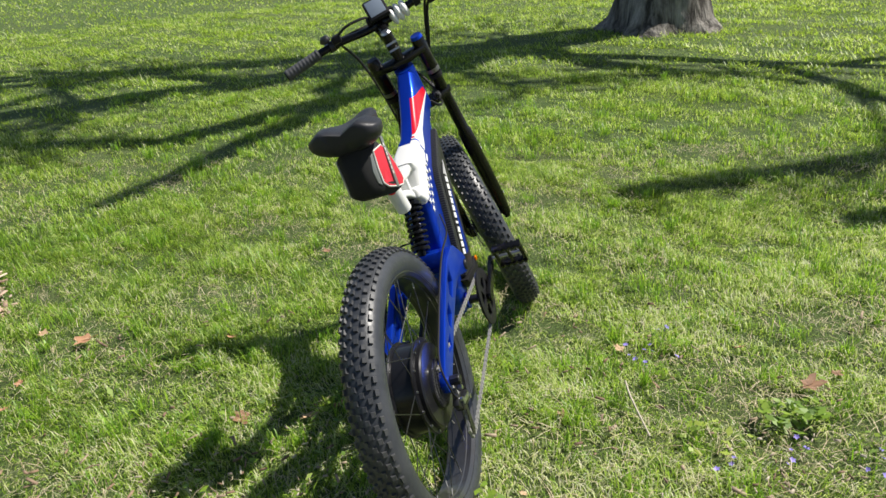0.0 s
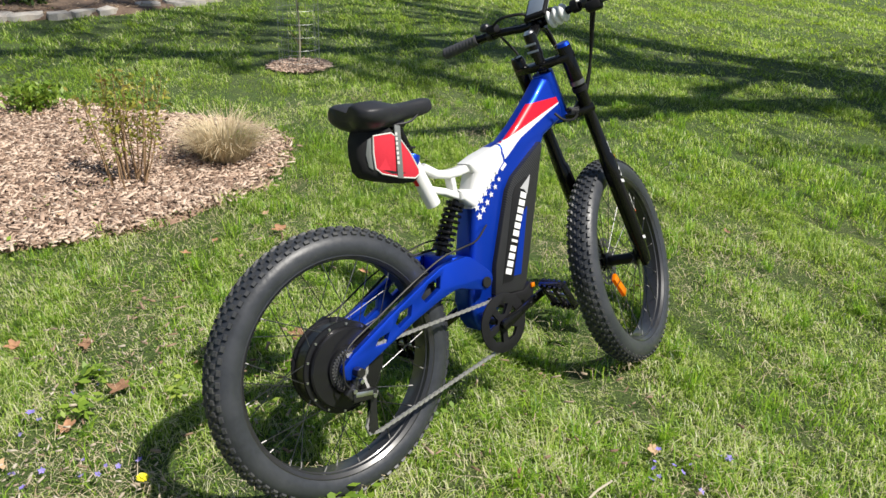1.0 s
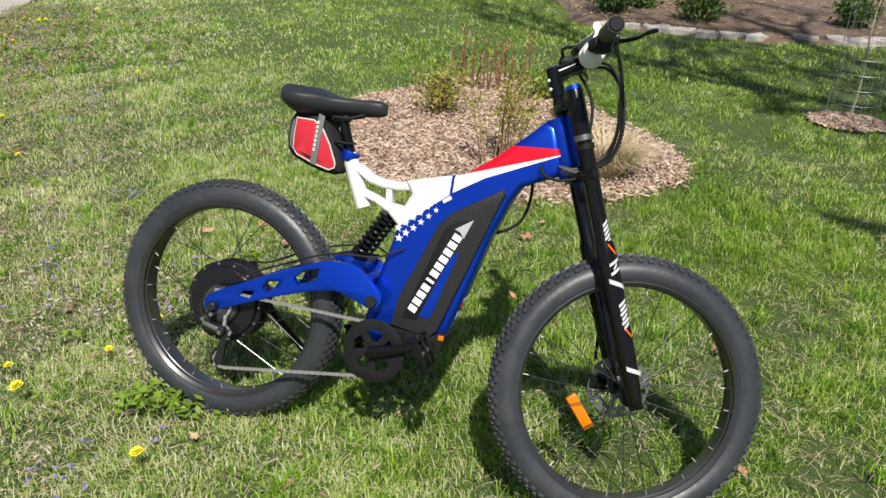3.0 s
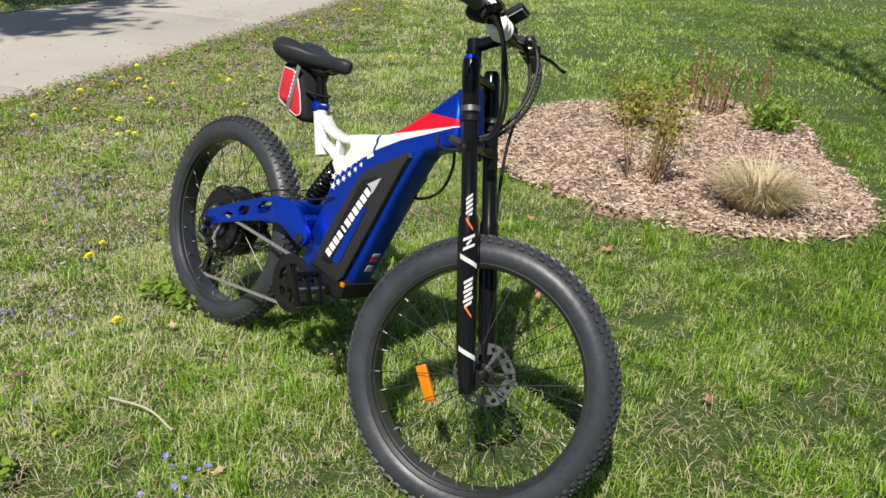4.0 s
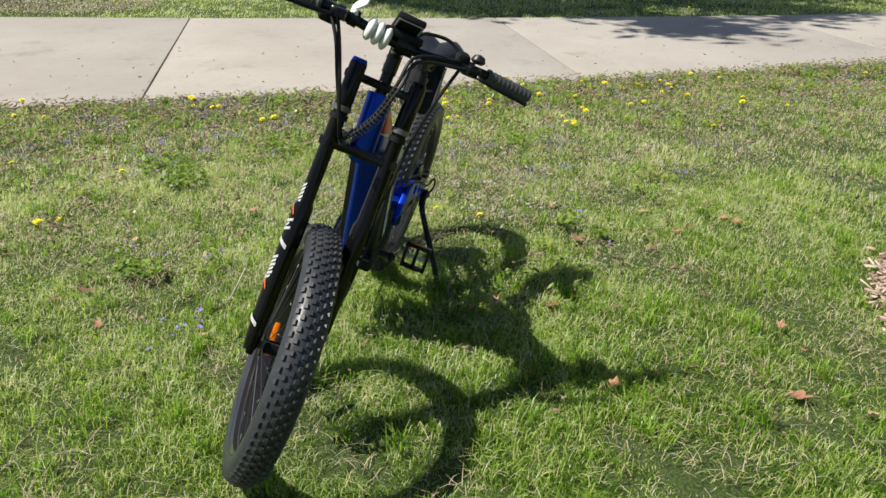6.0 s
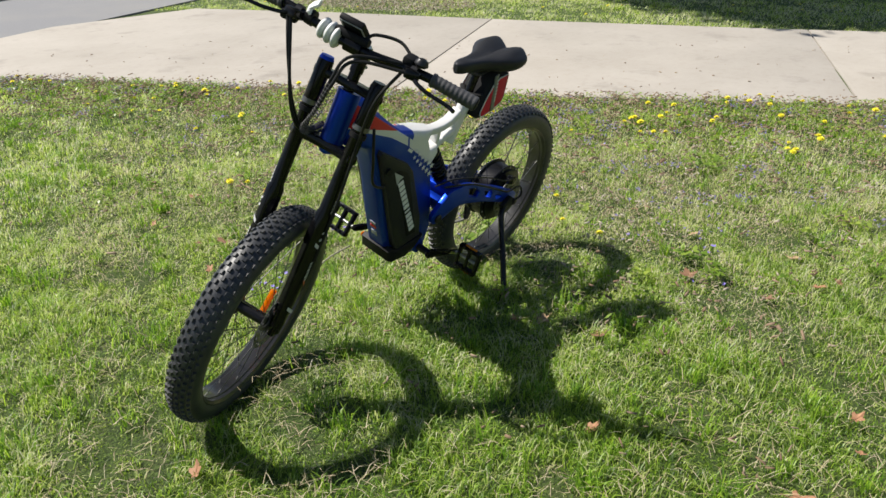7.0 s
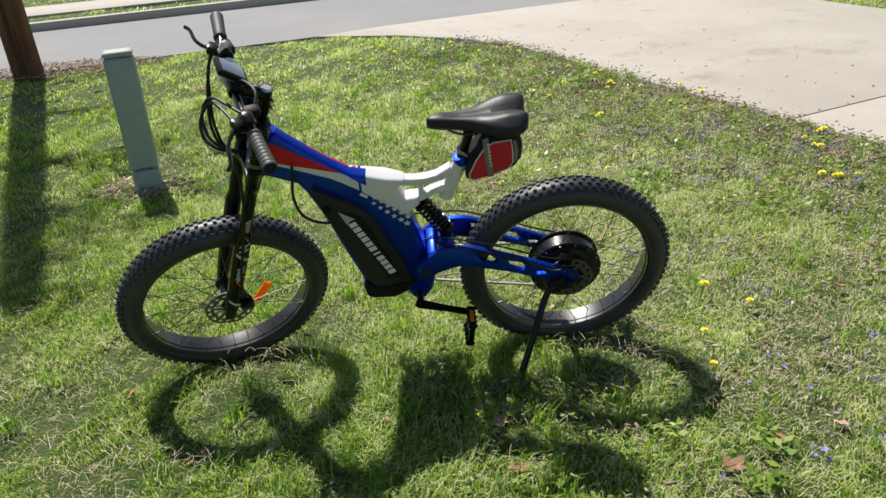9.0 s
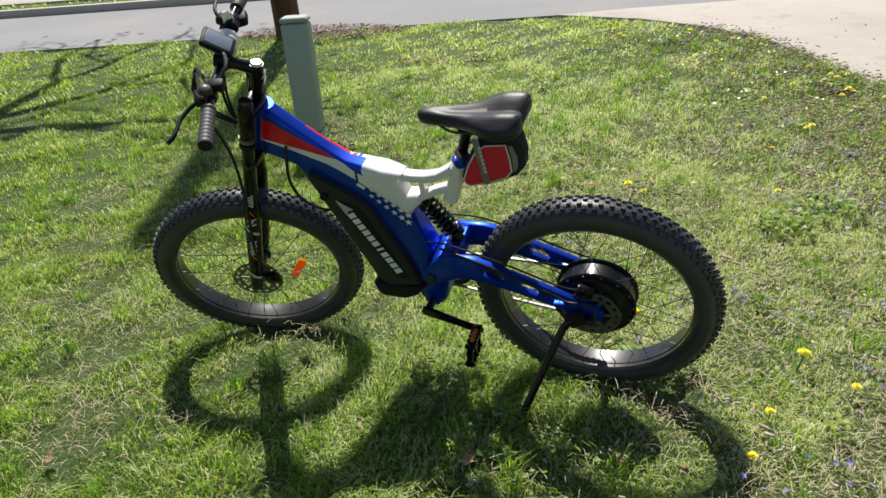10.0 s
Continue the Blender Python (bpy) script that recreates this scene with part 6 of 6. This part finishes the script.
def leaf_mesh(seed):
    """A curled dry leaf with a lobed edge and a midrib."""
    rng = random.Random(seed)
    bm = bmesh.new()
    n = 18
    rim = []
    for k in range(n):
        a = 2 * math.pi * k / n
        r = 0.035 * (0.75 + 0.25 * math.cos(a)) * (1 + 0.28 * math.cos(5 * a + seed)) * rng.uniform(0.9, 1.1)
        x, y = 1.25 * r * math.cos(a), r * math.sin(a)
        rim.append((x, y, 9 * y * y + 5 * x * x + rng.uniform(-0.004, 0.004)))
    inner = [bm.verts.new((x * 0.5, y * 0.5, z * 0.35 + rng.uniform(-0.002, 0.002))) for x, y, z in rim]
    outer = [bm.verts.new(p) for p in rim]
    c = bm.verts.new((0, 0, -0.001))
    for k in range(n):
        bm.faces.new((inner[k], inner[(k + 1) % n], outer[(k + 1) % n], outer[k]))
        bm.faces.new((c, inner[(k + 1) % n], inner[k]))
    tube([(-0.05, 0, 0.006), (-0.02, 0, 0.001), (0.03, 0, 0.004)], 0.001, 5, bm)
    return bm


M_LEAVES = [painted("dry_leaf_%s" % n, c, 0.7, 0, 0, 0.35, 60, 0.5, dirt=tuple(k * 0.6 for k in c)) for n, c in (("russet", (0.36, 0.19, 0.10)), ("tan", (0.44, 0.30, 0.17)), ("brown", (0.22, 0.12, 0.065)))]
LEAVES = [(0.22, -1.68), (0.41, -1.76), (0.52, -1.08), (0.78, 1.46), (-0.65, 1.11), (-0.27, 0.79), (-0.52, 1.30), (-0.61, 1.53), (1.58, 0.07), (-2.21, 0.61), (-0.48, 0.70), (0.33, 0.69),
          (0.33, 0.47), (0.59, -1.18), (-0.25, 1.11), (-0.44, 1.24), (2.4, 0.08), (3.01, -0.16), (0.35, -0.32), (0.74, -0.92), (1.57, 0.71), (-0.68, 0.67), (-1.15, 0.35), (-0.95, -0.45), (-0.35, -0.75), (0.05, -1.15)]
kinds = []
for k in range(6):
    lf = part("dry_leaf", leaf_mesh(k), M_LEAVES[k % 3], None, m=pose(*LEAVES[k], 0.02, rng.uniform(-15, 15), rng.uniform(-15, 15), rng.uniform(0, 360)))
    kinds.append(tagged(lf, ("curled russet dry leaf on the lawn", "curled tan dry leaf on the lawn", "curled brown dry leaf on the lawn")[k % 3], "leaf", "dry leaves on the lawn"))
more = [(rng.uniform(-2.6, 1.5), rng.uniform(-2.0, 2.0)) for _ in range(22)] + [(rng.uniform(-0.6, 1.3), rng.uniform(2.1, 3.9)) for _ in range(26)]
for i, (x, y) in enumerate(LEAVES[6:] + more):
    if -0.35 < x < 1.5 and abs(y) < 0.12:
        continue
    s = rng.uniform(0.45, 0.85) * (0.75 if i >= 20 else 1)
    z = 0.040 if y > 1.95 else 0.018
    copy_thing(kinds[rng.randrange(6)], pose(x, y, z, rng.uniform(-25, 25), rng.uniform(-25, 25), rng.uniform(0, 360)) @ Matrix.Diagonal((s, s, s, 1)))
for (x0, y0), (x1, y1) in (((0.52, -0.52), (0.25, -0.56)),):
    mx, my = (x0 + x1) / 2 + 0.02, (y0 + y1) / 2 + 0.015
    tagged(part("twig", tube(smooth_path([(x0, y0, 0.03), (mx, my, 0.045), (x1, y1, 0.025)]), 0.0034, 6), M_PALEBARK), "pale dry twig on the grass", "twig", "twigs on the lawn")


def weed(at, r, n, seed):
    rng = random.Random(seed)
    w = thing("broadleaf_weed", "fresh light green broadleaf weed in the lawn", "weed", Matrix.Translation((*at, 0)), "weeds in the lawn")
    v, f = [], []
    for k in range(n):
        a, d = rng.uniform(0, 6.28), r * math.sqrt(rng.uniform(0, 1))
        c = Vector((d * math.cos(a), d * math.sin(a), rng.uniform(0.025, 0.065)))
        u = Vector((rng.uniform(-1, 1), rng.uniform(-1, 1), rng.uniform(-0.2, 0.5))).normalized()
        s = u.cross(Vector((rng.uniform(-0.4, 0.4), rng.uniform(-0.4, 0.4), 1))).normalized()
        L = rng.uniform(0.012, 0.026)
        i = len(v)
        v += [c - u * L, c - s * L * 0.5, c + u * L, c + s * L * 0.5]
        f.append((i, i + 1, i + 2, i + 3))
    tagged(raw("leaves", v, f, M_HERB, w), kind="stuff")


for i, (x, y, r, n) in enumerate(((-0.17, -0.08, 0.07, 75), (-0.25, -0.12, 0.05, 30), (-0.07, -0.10, 0.05, 36), (-1.12, -3.66, 0.2, 200), (-0.84, -1.44, 0.15, 160), (0.34, -0.95, 0.07, 60), (-0.66, -1.25, 0.12, 120),
                                  (0.36, -1.02, 0.06, 50), (-0.42, 0.74, 0.06, 34), (-0.33, 0.86, 0.06, 40), (-1.6, 0.4, 0.12, 90), (-1.3, -0.9, 0.14, 110), (-2.2, -1.2, 0.15, 120), (-2.6, 0.2, 0.15, 120))):
    weed((x, y), r, n, 70 + i)


# ---- grass ----
def grass(name, n, centre, r0, r1, lmin, lmax, wmin, wmax, label):
    a = rs.uniform(0, 2 * math.pi, n)
    r = np.sqrt(rs.uniform(r0 * r0, r1 * r1, n))
    x, y = centre[0] + r * np.cos(a), centre[1] + r * np.sin(a)
    jx, jy = rs.normal(0, 0.03, n), rs.normal(0, 0.03, n)
    keep = ~in_poly(x + jx, y + jy, MULCH_LINE) & ~in_poly(x + jx * 1.3, y + jy, DRIVE_POLY) & ~in_poly(x, y, GARDEN)
    w = (x - road_c.x) * ROAD_N.x + (y - road_c.y) * ROAD_N.y
    keep &= (w > -0.03) | ((w < -3.52) & (w > -5.2)) | (w < -6.62)
    patch = wave(x, y, 2.3, 0.4) + 0.7 * wave(x, y, 6.1, 2.0)
    keep &= rs.uniform(0, 1, n) < np.clip(0.80 - 0.16 * np.clip(0.2 - x, 0, 1.5) * (x > -6) + 0.34 * patch + 0.16 * wave(x, y, 9.0, 3.3), 0.42, 1)
    worn = np.exp(-((x - 3.85) / 0.9) ** 2 - ((y + 6.35) / 0.38) ** 2)
    worn += np.exp(-((x + 6.05) / 0.65) ** 2 - ((y + 5.9) / 1.4) ** 2)
    keep &= rs.uniform(0, 1, n) > 0.85 * np.clip(worn, 0, 1)
    keep &= (x - 2.78) ** 2 + (y - 4.14) ** 2 > 0.09
    keep &= ((x - 2.03) / 0.18) ** 2 + ((y + 2.17) / 0.13) ** 2 > 1
    x, y, patch = x[keep], y[keep], patch[keep]
    m = len(x)
    tufts = np.clip(wave(x, y, 9.0, 3.3), -1, 1.4)
    ln = rs.uniform(lmin, lmax, m) * (0.88 + 0.24 * np.clip(patch, -1, 1.5) + 0.42 * tufts * (0.7 + 0.5 * (x > 0.8))) * rs.uniform(0.6, 1.15, m)
    ang = rs.uniform(0, 6.28, m) * 0.75 + 1.5 * wave(x, y, 3.0, 5.0)
    xy, z0, wd, lean = np.stack([x, y], 1), ground_z(x, y) - 0.004, rs.uniform(wmin, wmax, m), rs.uniform(0.25, 1.5, m)
    if r0 > 4:
        v, f = short_blades(xy, z0, ang, ln, wd, lean)
    else:
        v, f = blades(xy, z0, ang, ln, wd, lean, rs.uniform(0.1, 0.75, m))
    return tagged(quads_mesh(name, v, f, M_BLADE), label, "grass", kind="stuff")


grass("lawn_grass", 325000, (0.6, 0.2), 0.0, 2.4, 0.024, 0.054, 0.0018, 0.0038, "short spring grass round the bicycle")
grass("lawn_grass", 325000, (0.6, 0.2), 2.4, 5.0, 0.028, 0.060, 0.0032, 0.0058, "short spring grass of the lawn")
grass("lawn_grass", 600000, (0.6, 0.2), 5.0, 11.5, 0.030, 0.066, 0.009, 0.017, "short spring grass further off")
grass("lawn_grass", 120000, (0.6, 0.2), 11.5, 19.0, 0.04, 0.08, 0.016, 0.030, "distant spring grass")

# dead thatch and clover between the blades
n = 100000
xy = np.stack([rs.uniform(-3.6, 3.0, n), rs.uniform(-3.2, 3.2, n)], 1)
bare = wave(xy[:, 0], xy[:, 1], 2.3, 0.4) + 0.7 * wave(xy[:, 0], xy[:, 1], 6.1, 2.0)
keep = (rs.uniform(0, 1, n) < np.clip(0.20 - 0.30 * bare + 0.34 * np.clip((0.8 - xy[:, 0] - 0.6 * np.clip(xy[:, 1], 0, 3)) / 1.4, 0, 1), 0.05, 1)) & ~in_poly(xy[:, 0], xy[:, 1], MULCH_LINE) & ~in_poly(xy[:, 0], xy[:, 1], DRIVE_POLY)
xy = xy[keep]
n = len(xy)
v, f = blades(xy, 0.008 + 0.034 * rs.uniform(0, 1, n), rs.uniform(0, 6.28, n), rs.uniform(0.03, 0.075, n), rs.uniform(0.0010, 0.0022, n), rs.uniform(0.9, 1.4, n), rs.uniform(0.75, 1.0, n))
v[2::5, 2] = 0.4 * v[2::5, 2] + 0.012
v[3::5, 2] = 0.4 * v[3::5, 2] + 0.012
tagged(quads_mesh("thatch", v, f, M_STRAW), "dead straw between the grass blades", "thatch", kind="stuff")
n = 9000
xy = np.stack([rs.uniform(-4.0, 0.6, n), rs.uniform(-4.5, 2.5, n)], 1)
lush = wave(xy[:, 0], xy[:, 1], 3.7, 1.1)
ed = np.array([along(NEAR_EDGE[:9], float(k)) for k in rs.uniform(0, 1, 8000)])[:, :2]
off = np.abs(rs.normal(0, 0.38, 8000)) - 0.06
fringe = ed + np.stack([off * 0.93, off * 0.36], 1) + rs.normal(0, 0.02, (8000, 2))
fringe = fringe[wave(fringe[:, 0], fringe[:, 1], 5.0, 0.7) > -0.25]
xy = np.concatenate([xy[(lush > 0.35) & ~in_poly(xy[:, 0] - 0.05, xy[:, 1], DRIVE_POLY)], fringe])
n = len(xy)
a = rs.uniform(0, 6.28, n)
c = np.column_stack([xy, rs.uniform(0.02, 0.045, n)])
u = np.stack([np.cos(a), np.sin(a), rs.normal(0, 0.3, n)], 1) * rs.uniform(0.008, 0.017, n)[:, None]
s = np.stack([-np.sin(a), np.cos(a), rs.normal(0, 0.3, n)], 1) * rs.uniform(0.005, 0.010, n)[:, None]
v = np.stack([c - u, c - s, c + u, c + s], 1).reshape(-1, 3)
tagged(quads_mesh("clover", v, np.arange(4 * n).reshape(-1, 4), M_HERB), "patches of clover and violet leaves in the lawn", "clover", kind="stuff")


# mats of violets, taller tufts and specks beside and on the driveway
def beside_drive(num, spread, lo=0.0, hi=1.0):
    e = np.array([along(NEAR_EDGE[:9], float(k)) for k in rs.uniform(lo, hi, num)])[:, :2]
    d = np.abs(rs.normal(0, spread, num)) + 0.02
    return e + np.stack([d * 0.93, d * 0.36], 1)


mats = np.concatenate([beside_drive(190, 0.65), np.stack([rs.uniform(-2.0, -0.15, 26), rs.uniform(-1.8, 1.6, 26)], 1)])
xy = np.repeat(mats, 16, axis=0) + rs.normal(0, 1, (len(mats) * 16, 2)) * np.repeat(rs.uniform(0.02, 0.09, len(mats)), 16)[:, None]
xy = xy[~in_poly(xy[:, 0], xy[:, 1], DRIVE_POLY) & ~in_poly(xy[:, 0], xy[:, 1], MULCH_LINE)]
n = len(xy)
c = np.column_stack([xy, rs.uniform(0.025, 0.06, n)])
petals = []
for k in range(4):
    a = rs.uniform(0, 6.28, n)
    d = np.stack([np.cos(a), np.sin(a), rs.normal(0, 0.5, n)], 1) * rs.uniform(0.006, 0.011, n)[:, None]
    s = np.stack([-np.sin(a), np.cos(a), rs.normal(0, 0.3, n)], 1) * 0.0045
    petals.append(np.stack([c, c + d * 0.6 - s, c + d, c + d * 0.6 + s], 1))
v = np.stack(petals, 1).reshape(-1, 3)
tagged(quads_mesh("violets", v, np.arange(len(v)).reshape(-1, 4), M_VIOLETS), "mats of small blue-violet flowers along the driveway edge", "flowers", kind="stuff")

clumps = np.concatenate([beside_drive(620, 1.1), np.stack([rs.uniform(-2.5, 5.0, 300), rs.uniform(-4.5, 3.5, 300)], 1), np.stack([rs.uniform(0.2, 4.2, 420), rs.uniform(-3.6, 2.6, 420)], 1)])
xy = np.repeat(clumps, 34, axis=0) + rs.normal(0, 1, (len(clumps) * 34, 2)) * np.repeat(rs.uniform(0.012, 0.04, len(clumps)), 34)[:, None]
keep = ~in_poly(xy[:, 0], xy[:, 1], DRIVE_POLY) & ~in_poly(xy[:, 0], xy[:, 1], MULCH_LINE)
tall_k = np.repeat(rs.uniform(0.6, 1.15, len(clumps)), 34)[keep]
xy = xy[keep]
n = len(xy)
v, f = blades(xy, np.full(n, -0.004), rs.uniform(0, 6.28, n), rs.uniform(0.05, 0.095, n) * tall_k, rs.uniform(0.0025, 0.005, n), rs.uniform(0.2, 1.1, n), rs.uniform(0.05, 0.5, n))
tagged(quads_mesh("grass_tufts", v, f, M_TUFT), "taller tufts of fresh green grass in the lawn", "grass", kind="stuff")

e = np.array([along(NEAR_EDGE[:9], float(k)) for k in rs.uniform(0, 1, 420)])[:, :2]
d = np.abs(rs.normal(0, 1.3, 420)) * (rs.uniform(0, 1, 420) < 0.6) + np.abs(rs.normal(0, 0.09, 420))
xy = e - np.stack([d * 0.93, d * 0.36], 1)
xy = xy[in_poly(xy[:, 0], xy[:, 1], DRIVE_POLY)]
tagged(chips("leaf_litter", xy, np.full(len(xy), 0.012), 0.010, 0.034, M_LITTER, None), "bits of dry leaf and grit on the concrete", "litter")

spots = beside_drive(900, 0.9)
xy = np.repeat(spots, 7, axis=0) + rs.normal(0, 1, (len(spots) * 7, 2)) * np.repeat(rs.uniform(0.02, 0.10, len(spots)), 7)[:, None]
xy = xy[~in_poly(xy[:, 0], xy[:, 1], DRIVE_POLY) & ~in_poly(xy[:, 0], xy[:, 1], MULCH_LINE) & (xy[:, 0] < 0.5)]
tagged(chips("leaf_litter", xy, rs.uniform(0.030, 0.050, len(xy)), 0.014, 0.055, M_LITTER, None), "drifts of broken brown leaves lying on the thin grass", "litter")

spots = beside_drive(340, 1.0)
xy = np.repeat(spots, 22, axis=0) + rs.normal(0, 1, (len(spots) * 22, 2)) * np.repeat(rs.uniform(0.02, 0.055, len(spots)), 22)[:, None]
xy = xy[~in_poly(xy[:, 0], xy[:, 1], DRIVE_POLY) & ~in_poly(xy[:, 0], xy[:, 1], MULCH_LINE)]
n = len(xy)
a = rs.uniform(0, 6.28, n)
c = np.column_stack([xy, rs.uniform(0.028, 0.06, n)])
u = np.stack([np.cos(a), np.sin(a), rs.normal(0, 0.35, n)], 1) * rs.uniform(0.008, 0.019, n)[:, None]
s = np.stack([-np.sin(a), np.cos(a), rs.normal(0, 0.3, n)], 1) * rs.uniform(0.005, 0.011, n)[:, None]
v = np.stack([c - u, c - s, c + u, c + s], 1).reshape(-1, 3)
tagged(quads_mesh("weed_rosettes", v, np.arange(4 * n).reshape(-1, 4), M_ROSETTE), "low yellow-green weed rosettes in the lawn", "weeds", kind="stuff")
spots = np.concatenate([beside_drive(420, 1.2), np.stack([rs.uniform(-2.2, 0.3, 130), rs.uniform(-2.2, 0.9, 130)], 1)])
xy = np.repeat(spots, 12, axis=0) + rs.normal(0, 1, (len(spots) * 12, 2)) * np.repeat(rs.uniform(0.03, 0.10, len(spots)), 12)[:, None]
xy = xy[~in_poly(xy[:, 0], xy[:, 1], MULCH_LINE)]
xy = xy[~in_poly(xy[:, 0], xy[:, 1], DRIVE_POLY)]
tagged(chips("leaf_litter", xy, rs.uniform(0.024, 0.048, len(xy)), 0.008, 0.032, M_PALELITTER, None), "bleached bits of dead leaf in the lawn", "litter")
